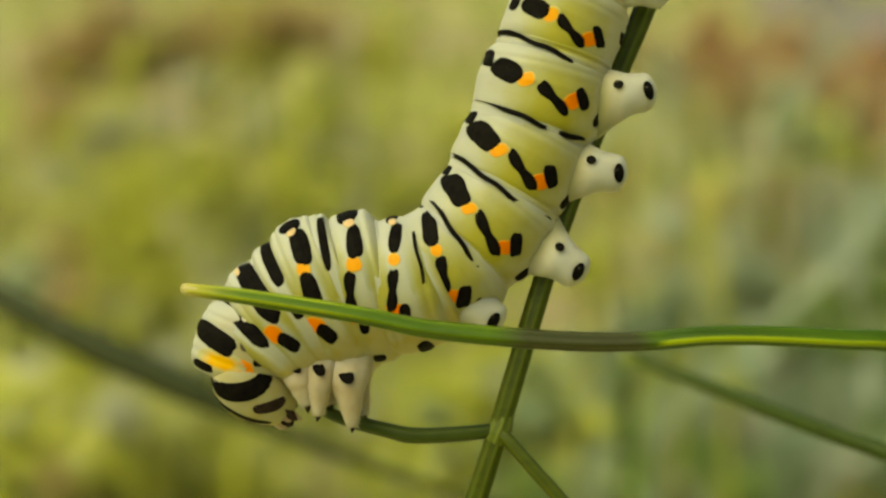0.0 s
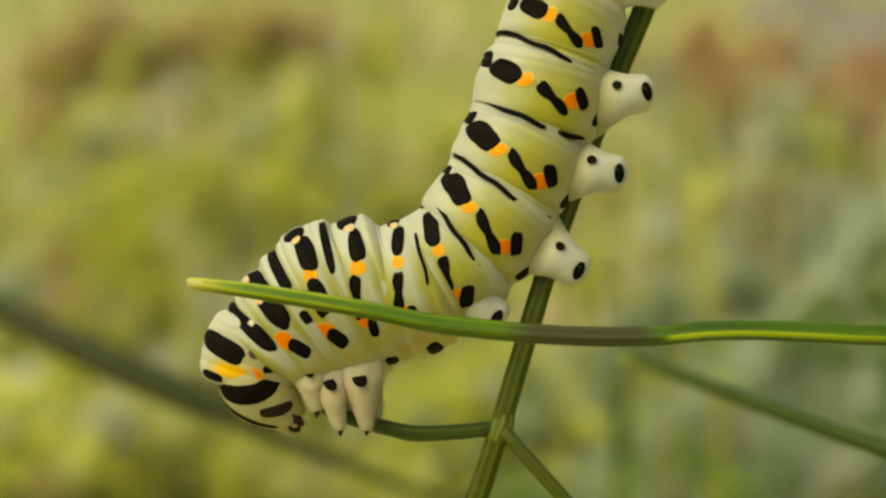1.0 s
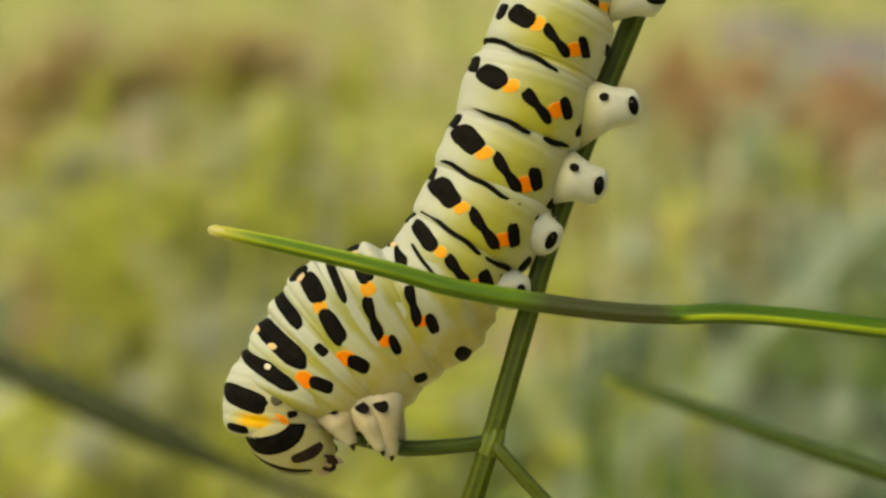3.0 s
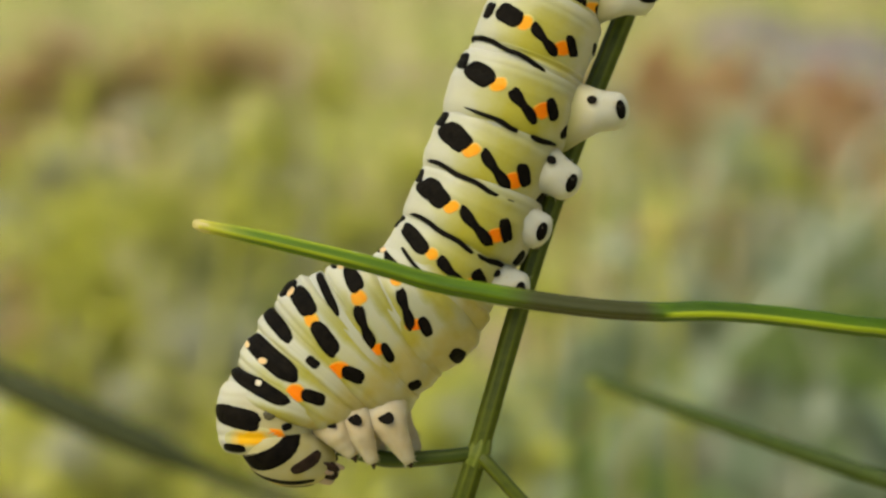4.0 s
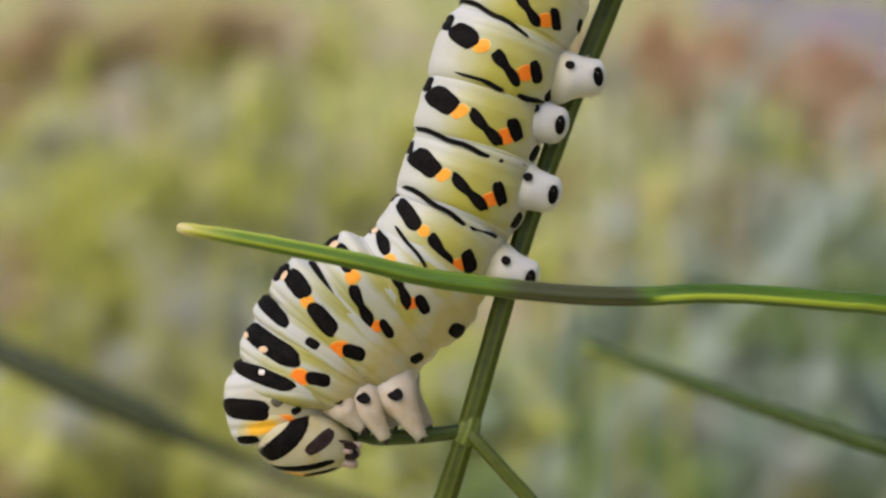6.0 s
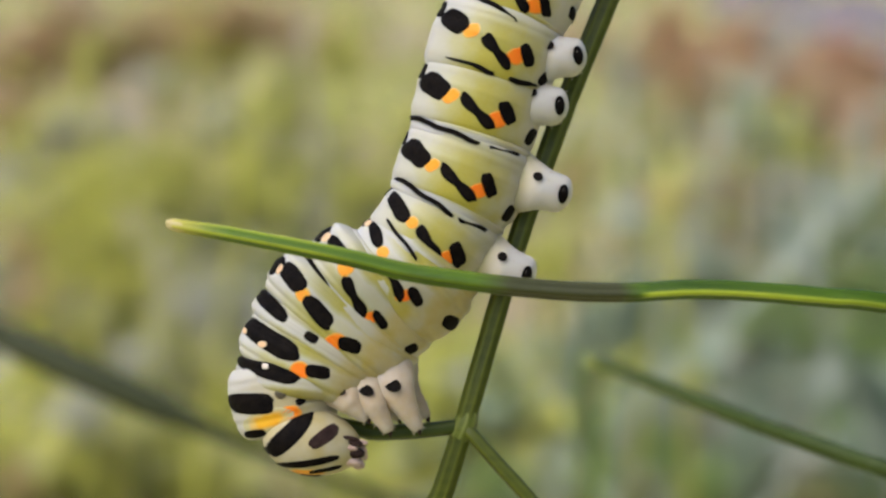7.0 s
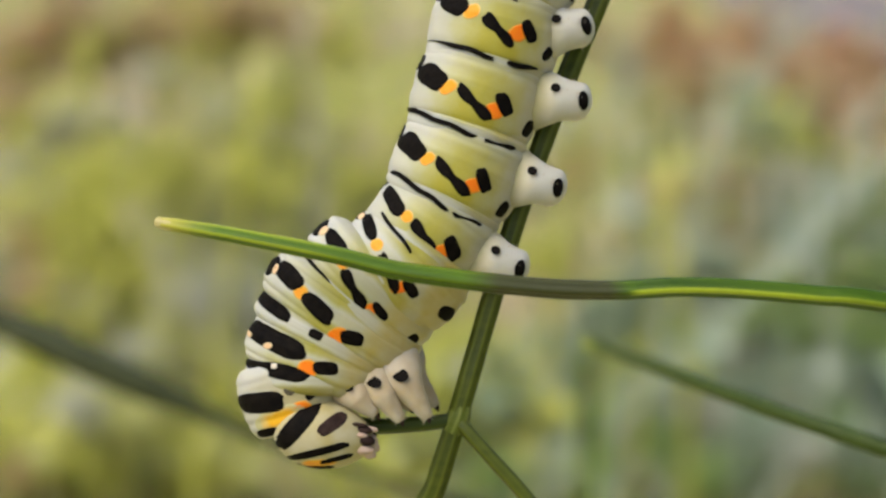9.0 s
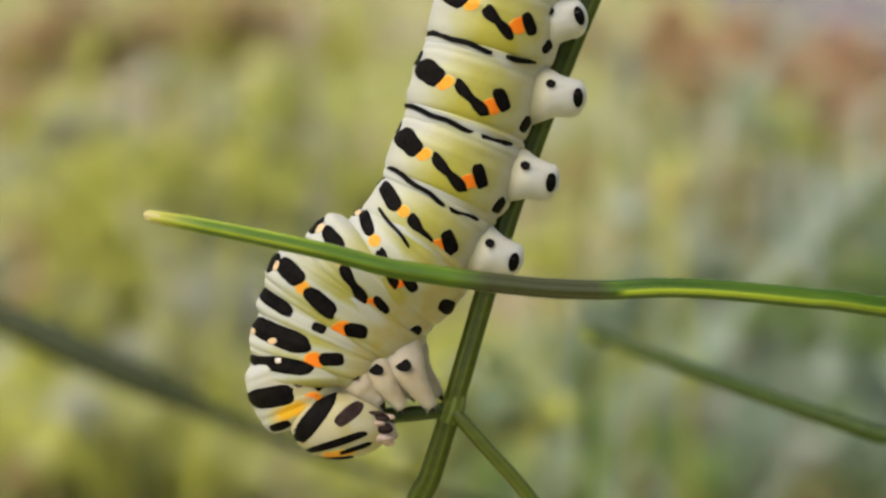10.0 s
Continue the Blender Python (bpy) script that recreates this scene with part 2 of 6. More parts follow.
def segment(r, hl, deep, look_of, name="segment", low=1.0, high=1.0):
    shape = dict(r=r, hl=hl, kind="ring", flat=min(0.94, deep / r), seed=Vector((random.random() * 9, 0, 0)), low=low, high=high, creases=CREASES[look_of])
    bm = bmesh.new()
    count, rings = 64, []
    xs = [hl * (-1 + 2 * i / 44) for i in range(45)]
    for sgn, fr in ((-1, 0.45), (-1, 0.72)):
        p = [section(shape, -hl, 2 * math.pi * k / count) for k in range(count)]
        rings.append([Vector((-hl * (1.06 if fr > 0.6 else 1.08), v.y * fr, v.z * fr)) * MM for v in p])
    for x in xs:
        rings.append([section(shape, x, 2 * math.pi * k / count) * MM for k in range(count)])
    for fr in (0.72, 0.45):
        p = [section(shape, hl, 2 * math.pi * k / count) for k in range(count)]
        rings.append([Vector((hl * (1.06 if fr > 0.6 else 1.08), v.y * fr, v.z * fr)) * MM for v in p])
    lathe(bm, rings, count)
    ob = part(name, bm, SKIN[look_of], caterpillar)
    SHAPES[ob.name] = shape
    return ob


def head_profile(u):
    """Round at the back, tapering towards the mouth."""
    return math.sqrt(max(1 - abs(u) ** 2.3, 0.0004)) * (1 - 0.20 * max(-u, 0.0) ** 1.3)


def surface(shape, x, h):
    """The flank's point at x along and h up, lifted a hair."""
    if shape["kind"] == "head":
        x = max(min(x, shape["hl"] * 0.97), -shape["hl"] * 0.97)
        r = shape["r"] * head_profile(x / shape["hl"])
    else:
        x = max(min(x, shape["hl"]), -shape["hl"])
        r = ring_radius(shape, x)
    c = h / (r * shape["low" if h < 0 else "high"])
    edge = 0.95
    if abs(c) <= edge:
        ang = math.acos(c)
    elif c > 0:
        ang = math.acos(edge) - (c - edge) * 3.2
    else:
        ang = math.pi - math.acos(edge) + (-c - edge) * 3.2
    if shape["kind"] == "head":
        return Vector((x, -r * math.sin(ang) * shape["flat"], r * math.cos(ang)))
    return section(shape, x, ang)


def spot(ob, kind, x, h, length, width, tilt):
    """A pigment patch on both flanks: a slightly raised, uneven oval."""
    shape = SHAPES[ob.name]
    ca, sa = math.cos(radians(tilt)), math.sin(radians(tilt))
    power = 2.2 if kind in "orhyn" else 6.0 if kind == "l" else 3.2
    length, width = (length * 1.18, width * 1.25) if kind in "oh" and length < 0.75 else (length, width)
    seed = Vector((x * 3.1, h * 2.7, length))
    lift = {"n": 0.06, "o": 0.02, "y": 0.025, "h": 0.022, "w": 0.065, "r": 0.055, "l": 0.22}.get(kind, 0.046)
    steps = 3 + int(length * 3)
    for sgn in (1, -1):
        bm = bmesh.new()
        lay = bm.verts.layers.float.new("rim")
        rows = []
        for k, f in enumerate([0.0] + [0.93 * q / steps for q in range(1, steps + 1)] + [1.0]):
            ring = []
            for i in range(1 if k == 0 else 28):
                a = 2 * math.pi * i / 28
                c, s = math.cos(a), math.sin(a)
                e = (abs(c) ** power + abs(s) ** power) ** (-1 / power)
                wob = 1 + 0.16 * noise.noise(seed + Vector((c, s, 0)) * 1.1) + 0.05 * noise.noise(seed + Vector((c, s, 2)) * 3.5)
                du, dv = length * f * e * c * wob, width * f * e * s * wob * (0.66 + 0.46 * min(abs(c * e) * 1.7, 1.0) if kind == "d" else 1.0)
                if kind == "d":
                    dv += width * 0.22 * math.sin(2.6 * du / length)
                if kind == "l":
                    dv += width * 0.4 * math.sin(du * 2.4 + h * 3.0)
                p = surface(shape, x + du * ca - dv * sa, h + du * sa + dv * ca)
                out = Vector((0, p.y, p.z)).normalized() * (lift if f < 0.95 else -0.02)
                p = p + out
                ring.append(bm.verts.new(Vector((p.x, p.y * sgn, p.z)) * MM))
                ring[-1][lay] = f
            rows.append(ring)
        for i in range(28):
            j = (i + 1) % 28
            bm.faces.new((rows[0][0], rows[1][i], rows[1][j]))
            for a, b in zip(rows[1:], rows[2:]):
                bm.faces.new((a[i], b[i], b[j], a[j]))
        bmesh.ops.recalc_face_normals(bm, faces=bm.faces)
        name = {"o": "orange_spot", "y": "orange_spot", "h": "orange_spot", "l": "black_band", "w": "white_spot", "n": "orange_spot"}.get(kind, "black_spot")
        part(name, bm, PIGMENT[kind], ob)


def head_capsule(r, hl):
    shape = dict(r=r, hl=hl, kind="head", flat=0.95, seed=Vector((3, 0, 0)), low=1.0, high=1.0)
    bm = bmesh.new()
    count, rings = 48, []
    for i in range(33):
        u = -math.cos(math.pi * (i + 0.4) / 32.8)
        x = u * hl
        rr = r * head_profile(u)
        rings.append([Vector((x, -rr * math.sin(2 * math.pi * k / count) * 0.95, rr * math.cos(2 * math.pi * k / count))) * MM for k in range(count)])
    lathe(bm, rings, count)
    ob = part("head", bm, HEAD, caterpillar, "pale yellow-green head with black stripes")
    SHAPES[ob.name] = shape
    for name, material, x, y, z, a, b, c in (
        ("mandible", BROWN, -0.84, -0.40, -0.06, 0.75, 0.5, 0.42), ("mandible", BROWN, -0.80, -0.44, -0.36, 0.62, 0.42, 0.30), ("mandible", BROWN, -0.84, 0.30, -0.1, 0.8, 0.5, 0.5),
        ("labrum", LIP, -0.80, -0.34, 0.22, 0.95, 0.55, 0.40), ("labrum", LIP, -0.93, -0.15, -0.02, 0.62, 0.6, 0.55), ("labrum", LIP, -0.74, -0.50, -0.20, 0.55, 0.32, 0.22),
        ("palp", LIP, -0.97, -0.22, 0.34, 0.5, 0.36, 0.34), ("palp", LIP, -1.0, 0.2, 0.18, 0.55, 0.42, 0.4), ("palp", LIP, -0.92, -0.40, -0.40, 0.52, 0.25, 0.22), ("antenna", BROWN, -0.70, -0.58, -0.50, 0.6, 0.16, 0.15),
    ):
        lump = bmesh.new()
        bmesh.ops.create_uvsphere(lump, u_segments=16, v_segments=10, radius=1.0)
        for v in lump.verts:
            v.co = (Vector((x * hl, y * r, z * r)) + Vector((v.co.x * a, v.co.y * b, v.co.z * c)) * (1 + 0.15 * noise.noise(v.co * 2.0))) * MM
        part(name, lump, material, ob)
    return ob


a7 = segment(4.48, 3.02, 5.00, "abdomen")
spot(a7, 'b', -0.01, 2.41, 1.05, 0.76, -104)
spot(a7, 'o', -0.12, 1.12, 0.46, 0.59, -126)
spot(a7, 'd', -0.72, -0.66, 1.51, 0.42, -121)
spot(a7, 'h', -0.64, -2.09, 0.46, 0.63, -146)
spot(a7, 'b', -0.17, -2.62, 0.80, 0.38, -141)
spot(a7, 'b', 0.68, -4.36, 0.46, 0.25, -166)
spot(a7, 'b', 0.01, 3.93, 0.67, 0.34, 179)
a8 = segment(3.85, 2.60, 5.00, "abdomen")
spot(a8, 'b', -0.02, 1.97, 0.92, 0.63, -102)
spot(a8, 'b', -0.44, -1.50, 1.18, 0.38, -119)
spot(a8, 'o', -0.70, -3.07, 0.42, 0.59, -144)
spot(a8, 'b', -0.67, -3.71, 0.67, 0.38, -139)
spot(a8, 'l', -2.39, 0.12, 2.35, 0.19, -91)
a9 = segment(3.03, 2.60, 5.00, "abdomen")
spot(a9, 'b', -0.23, 1.11, 0.84, 0.50, -94)
spot(a9, 'b', -0.06, -1.05, 0.67, 0.38, -111)
a6 = segment(4.94, 3.15, 5.00, "abdomen")
spot(a6, 'b', 0.83, 3.38, 1.05, 0.80, -116)
spot(a6, 'o', 0.44, 2.02, 0.46, 0.59, -136)
spot(a6, 'd', -0.45, -0.11, 1.55, 0.46, -129)
spot(a6, 'h', -0.33, -1.60, 0.50, 0.67, -151)
spot(a6, 'b', 0.03, -2.33, 0.84, 0.50, -144)
spot(a6, 'b', -1.05, -4.04, 0.55, 0.29, -21)
spot(a6, 'b', 1.63, 4.66, 0.67, 0.34, 179)
a5 = segment(4.85, 3.19, 5.00, "abdomen")
spot(a5, 'b', 0.07, 3.51, 1.13, 0.84, -118)
spot(a5, 'o', -0.38, 2.17, 0.42, 0.59, -132)
spot(a5, 'd', -0.98, 0.04, 1.68, 0.46, -125)
spot(a5, 'h', -1.11, -1.50, 0.55, 0.63, -147)
spot(a5, 'b', -0.40, -2.07, 0.88, 0.55, -138)
spot(a5, 'b', -1.37, -4.27, 0.67, 0.34, -14)
spot(a5, 'b', 1.10, 4.71, 0.63, 0.29, 178)
a4 = segment(4.94, 3.11, 5.00, "abdomen")
spot(a4, 'b', 0.08, 3.66, 1.18, 0.80, -119)
spot(a4, 'o', -0.37, 2.24, 0.38, 0.50, -127)
spot(a4, 'd', -1.00, 0.06, 1.76, 0.46, -121)
spot(a4, 'h', -0.94, -1.51, 0.46, 0.63, -147)
spot(a4, 'b', -0.30, -2.06, 0.92, 0.50, -141)
spot(a4, 'b', -1.64, -4.17, 0.67, 0.34, -12)
spot(a4, 'b', 0.96, 4.93, 0.55, 0.25, -177)
a3 = segment(4.72, 2.94, 5.00, "abdomen")
spot(a3, 'b', 0.04, 3.32, 1.22, 0.59, -114)
spot(a3, 'o', -0.25, 1.85, 0.42, 0.38, -102)
spot(a3, 'd', -0.69, 0.07, 1.55, 0.46, -117)
spot(a3, 'h', -0.77, -1.62, 0.46, 0.80, -127)
spot(a3, 'b', -0.13, -2.13, 0.92, 0.55, -126)
spot(a3, 'b', 0.63, 4.99, 0.55, 0.25, -172)
a2 = segment(5.51, 2.52, 4.85, "thorax", low=0.86)
spot(a2, 'b', 0.31, 4.26, 1.01, 0.46, -115)
spot(a2, 'o', -0.11, 2.90, 0.42, 0.38, -93)
spot(a2, 'd', -0.84, 0.85, 1.51, 0.42, -111)
spot(a2, 'h', -0.91, -0.49, 0.38, 0.63, -118)
spot(a2, 'b', -0.45, -1.03, 0.76, 0.42, -105)
spot(a2, 'b', 0.19, -4.18, 0.63, 0.55, -63)
a1 = segment(5.53, 2.02, 4.70, "thorax", low=1.09, high=1.03)
spot(a1, 'b', 0.34, 3.78, 1.13, 0.63, -99)
spot(a1, 'o', -0.11, 2.34, 0.50, 0.50, -83)
spot(a1, 'd', -1.00, 0.38, 1.60, 0.46, -110)
spot(a1, 'h', -1.18, -1.47, 0.38, 0.67, -108)
spot(a1, 'b', -0.72, -2.03, 0.76, 0.38, -101)
spot(a1, 'b', -0.54, -5.15, 0.50, 0.38, -13)
spot(a1, 'b', 0.27, 5.55, 0.46, 0.80, -93)
spot(a1, 'n', 0.27, 5.02, 0.24, 0.46, -93)
t3 = segment(6.36, 1.93, 4.55, "thorax", high=1.06)
spot(t3, 'b', 0.31, 4.78, 1.22, 0.72, -95)
spot(t3, 'o', -0.13, 3.45, 0.55, 0.46, -82)
spot(t3, 'b', -0.32, 1.75, 1.51, 0.67, -96)
spot(t3, 'h', -1.24, -0.56, 0.55, 0.63, -112)
spot(t3, 'b', -0.75, -1.48, 0.88, 0.55, -67)
spot(t3, 'b', 0.10, 6.42, 0.80, 0.42, -5)
spot(t3, 'n', 0.10, 5.98, 0.42, 0.20, 10)
t2 = segment(5.52, 1.85, 4.35, "thorax", high=1.03)
spot(t2, 'b', 0.43, 3.30, 2.60, 0.84, -94)
spot(t2, 'n', -0.12, 3.63, 0.25, 0.38, -144)
spot(t2, 'h', -0.56, 0.31, 0.59, 0.63, -124)
spot(t2, 'b', -0.06, -0.84, 0.92, 0.50, -72)
spot(t2, 'n', 0.04, 5.38, 0.25, 0.21, -114)
t1 = segment(3.75, 2.60, 4.10, "collar", high=1.11)
spot(t1, 'b', 0.08, 2.30, 1.97, 0.80, -102)
spot(t1, 'r', 0.34, -0.07, 0.46, 0.38, -96)
spot(t1, 'y', -1.36, 1.28, 2.05, 0.85, -88)
spot(t1, 'h', -1.19, -0.39, 0.84, 0.59, -86)
spot(t1, 'b', -0.51, -1.32, 0.38, 0.25, -71)
spot(t1, 'b', -2.13, 2.55, 0.92, 0.34, -91)
spot(a2, 'b', 0.38, 5.62, 0.40, 0.46, -95)
spot(a2, 'n', 0.38, 5.26, 0.20, 0.32, -95)
f1 = segment(4.63, 1.34, 4.42, "fold", "fold", 1.0, 1.06)
spot(f1, 'b', 0.50, 2.44, 2.52, 0.63, -100)
spot(f1, 'w', 0.75, 2.39, 0.25, 0.21, -90)
f2 = segment(5.64, 1.18, 4.29, "fold", "fold", 1.0, 1.08)
spot(f2, 'b', 0.48, 5.12, 2.18, 0.59, -100)
spot(f2, 'b', 0.08, 0.84, 0.55, 0.34, -90)
f3 = segment(5.65, 1.01, 4.46, "fold", "fold", 1.0, 1.06)
spot(f3, 'b', 0.16, 3.97, 1.93, 0.34, -102)
f4 = segment(5.19, 1.01, 4.61, "fold", "fold", 0.97)
f5 = segment(4.86, 1.34, 4.75, "fold", "fold")
spot(f5, 'l', 0.00, 2.05, 1.89, 0.13, -100)
f6 = segment(4.59, 1.26, 5.00, "band", "fold")
spot(f6, 'l', -0.38, 1.78, 2.52, 0.19, -96)
spot(f6, 'l', -0.60, -2.18, 1.13, 0.21, -86)
f7 = segment(4.65, 1.30, 5.00, "band", "fold")
spot(f7, 'l', -0.21, 1.99, 2.69, 0.19, -95)
spot(f7, 'l', -0.36, -2.45, 1.13, 0.21, -84)
f8 = segment(4.65, 1.30, 5.00, "band", "fold")
spot(f8, 'l', 0.24, 2.06, 2.60, 0.19, -96)
spot(f8, 'l', 0.14, -2.47, 1.09, 0.21, -82)
f9 = segment(4.47, 1.30, 5.00, "band", "fold")
spot(f9, 'l', 0.35, 1.81, 2.98, 0.19, -99)
f10 = segment(3.96, 1.51, 5.00, "band", "fold")
f11 = segment(3.27, 1.51, 5.00, "band", "fold")
head = head_capsule(2.51, 3.70)
spot(head, 'b', 1.85, -0.55, 2.35, 0.67, -121)
spot(head, 'k', -0.60, -1.04, 1.18, 0.50, -136)
spot(head, 'b', 0.13, 1.12, 2.44, 0.29, -156)
spot(head, 'o', -0.00, 1.95, 1.43, 0.34, -165)
spot(head, 'b', -1.28, 1.42, 1.26, 0.19, -157)
spot(head, 'b', 0.11, 2.35, 1.43, 0.15, -169)


def bristles(ob, tips, size, seed):
    """Fine pale hairs standing off the skin."""
    r = random.Random(seed)
    verts, faces = [], []
    for p, d in tips:
        d = (d + Vector((r.gauss(0, 0.3), r.gauss(0, 0.3), r.gauss(0, 0.3)))).normalized()
        s = d.cross(Vector((0.3, 0.5, 0.8))).normalized()
        t = d.cross(s)
        k, ln, w = len(verts), size * r.uniform(0.6, 1.2), size * 0.16
        verts += [(p + s * w) * MM, (p - s * w * 0.5 + t * w * 0.8) * MM, (p - s * w * 0.5 - t * w * 0.8) * MM, (p + d * ln) * MM]
        faces += [(k, k + 1, k + 3), (k + 1, k + 2, k + 3), (k + 2, k, k + 3)]
    from_lists("bristles", verts, faces, LEG, ob)


def proleg(size, marks):
    """Fleshy false leg; its origin is the black mark near the tip, its length runs back along -x."""
    def sunk(x):
        return 0.62 * max(-x - 1.5, 0.0) ** 1.35

    bm = bmesh.new()
    outline = [(-6.4, 1.0), (-6.0, 2.2), (-5.2, 3.0), (-4.4, 3.05), (-3.6, 2.75), (-2.8, 2.26), (-2.3, 1.98), (-1.9, 1.80), (-1.6, 1.66), (-1.2, 1.52), (-0.9, 1.46), (-0.5, 1.47), (-0.2, 1.44), (0.1, 1.32), (0.32, 1.08), (0.52, 0.83), (0.67, 0.50), (0.74, 0.15)]
    rings = []
    for x, r in outline:
        ring = []
        for k in range(36):
            v = Vector((x, math.sin(2 * math.pi * k / 36) * r * 0.85, math.cos(2 * math.pi * k / 36) * r + 0.05 * x))
            v *= 1 + 0.05 * noise.noise(v * 0.9 + Vector((size * 7, 0, 0))) + 0.02 * math.sin(x * 5.0)
            v.y += sunk(x)
            ring.append(v * MM * size)
        rings.append(ring)
    lathe(bm, rings, 36)
    ob = part("proleg", bm, PROLEG, caterpillar, "soft whitish proleg with black dots")
    r = random.Random(int(size * 100))
    tips = []
    for k in range(26):
        a, f = r.random() * 6.28, r.uniform(-1.6, 0.4)
        rr = np.interp(f, [o[0] for o in outline], [o[1] for o in outline])
        p = Vector((f, math.sin(a) * rr * 0.85, math.cos(a) * rr + 0.05 * f)) * size
        tips.append((p, Vector((0.6 + f * 0.3, math.sin(a), math.cos(a)))))
    bristles(ob, tips, 0.34, 4)
    for x, z, length, width, tilt in marks:
        bm = bmesh.new()
        vs = []
        def lay(du, dv):
            ca, sa = math.cos(radians(tilt)), math.sin(radians(tilt))
            px, pz = x + du * ca - dv * sa, z + du * sa + dv * ca
            r = np.interp(px, [o[0] for o in outline], [o[1] for o in outline])
            q = pz - 0.05 * px
            return Vector((px, -0.85 * 1.07 * math.sqrt(max(r * r - q * q, 0.02)) - 0.08 + sunk(px), pz)) * MM * size
        mid = bm.verts.new(lay(0, 0))
        rows = [[bm.verts.new(lay(length * f * math.cos(2 * math.pi * i / 20), width * f * math.sin(2 * math.pi * i / 20))) for i in range(20)] for f in (0.3, 0.6, 0.85, 1.0)]
        for i in range(20):
            j = (i + 1) % 20
            bm.faces.new((mid, rows[0][i], rows[0][j]))
            for a, c in zip(rows, rows[1:]):
                bm.faces.new((a[i], c[i], c[j], a[j]))
        bmesh.ops.recalc_face_normals(bm, faces=bm.faces)
        part("black_spot", bm, BLACK, ob)
    return ob


DOTS = [(0.0, 0.0, 0.40, 0.72, 10), (-2.15, 0.62, 0.37, 0.33, 0)]
proleg_a6 = proleg(1.0, DOTS)
proleg_a5 = proleg(1.0, DOTS)
proleg_a4 = proleg(1.0, DOTS)
proleg_a3 = proleg(1.0, DOTS)
proleg_tail = proleg(0.9, [(0.0, 0.0, 0.9, 0.5, 20)])


def true_leg(length, thick, mark, hook=1.0, size=(0.6, 0.42), base=1.0):
    """A short jointed leg; its origin is the claw, its length runs back along -x."""
    bm = bmesh.new()
    outline = [(-2.0, 1.2), (-1.85, 2.5 * base), (-1.6, 2.5 * base), (-1.35, 2.3 * base), (-1.1, 2.0 * base), (-0.92, 1.72 * base), (-0.80, 1.5 * (0.5 + 0.5 * base)), (-0.66, 1.34), (-0.56, 1.20), (-0.50, 1.08), (-0.44, 1.08), (-0.36, 0.99), (-0.29, 0.88), (-0.25, 0.82), (-0.20, 0.78), (-0.13, 0.70), (-0.07, 0.60), (-0.02, 0.42), (0.0, 0.18)]
    def sunk(x):
        return 2.0 * (max(-x - 0.62, 0.0) / 0.8) ** 1.4

    rings = [[Vector((x * length, sunk(x) + math.sin(2 * math.pi * k / 24) * r * thick * 0.9, math.cos(2 * math.pi * k / 24) * r * thick)) * MM for k in range(24)] for x, r in outline]
    lathe(bm, rings, 24)
    ob = part("leg", bm, LEG, caterpillar, "short cream leg with a dark claw")
    r = random.Random(int(length * 10))
    tips = []
    for k in range(30):
        a, f = r.random() * 6.28, -0.02 - 0.75 * r.random() ** 2
        rr = np.interp(f, [o[0] for o in outline], [o[1] for o in outline]) * thick
        tips.append((Vector((f * length, math.sin(a) * rr * 0.9, math.cos(a) * rr)), Vector((0.9, math.sin(a), math.cos(a)))))
    bristles(ob, tips, 0.36, 6)
    claw = tube([(-0.3 * hook * MM, 0, 0), (0.05 * hook * MM, 0, -0.02 * MM), (0.38 * hook * MM, 0, -0.12 * MM)], [0.26 * hook * MM, 0.2 * hook * MM, 0.04 * MM], 4, 10)
    part("claw", claw, BROWN, ob)
    if mark:
        bm = bmesh.new()
        mid = bm.verts.new(Vector((-mark * length, -thick * 0.98, 0)) * MM)
        def lay(f, a):
            du, dv = size[0] * f * math.cos(a), size[1] * f * math.sin(a)
            dx, dz = du * 0.75 - dv * 0.66, du * 0.66 + dv * 0.75
            r = np.interp(-mark, [o[0] for o in outline], [o[1] for o in outline]) * thick
            return Vector((-mark * length + dx, -0.9 * math.sqrt(max(r * r - dz * dz, 0.02)) - 0.07 + sunk(-mark + dx / length), dz)) * MM
        mid.co = lay(0, 0)
        rows = [[bm.verts.new(lay(f, 2 * math.pi * i / 20)) for i in range(20)] for f in (0.5, 1.0)]
        for i in range(20):
            j = (i + 1) % 20
            bm.faces.new((mid, rows[0][i], rows[0][j]))
            bm.faces.new((rows[0][i], rows[1][i], rows[1][j], rows[0][j]))
        bmesh.ops.recalc_face_normals(bm, faces=bm.faces)
        part("black_spot", bm, BLACK, ob)
    return ob


leg_t3 = true_leg(3.7, 0.80, 1.04, 1.0, (0.66, 0.48), 1.15)
leg_t2 = true_leg(3.4, 0.72, 1.04, 1.0, (0.62, 0.40), 1.0)
leg_t1 = true_leg(2.8, 0.80, 1.05, 1.2, (0.5, 0.26))
far_leg_t3 = true_leg(3.6, 0.74, 0, base=1.3)
far_leg_t2 = true_leg(3.2, 0.64, 0)
far_leg_t1 = true_leg(2.6, 0.7, 0, 1.2)


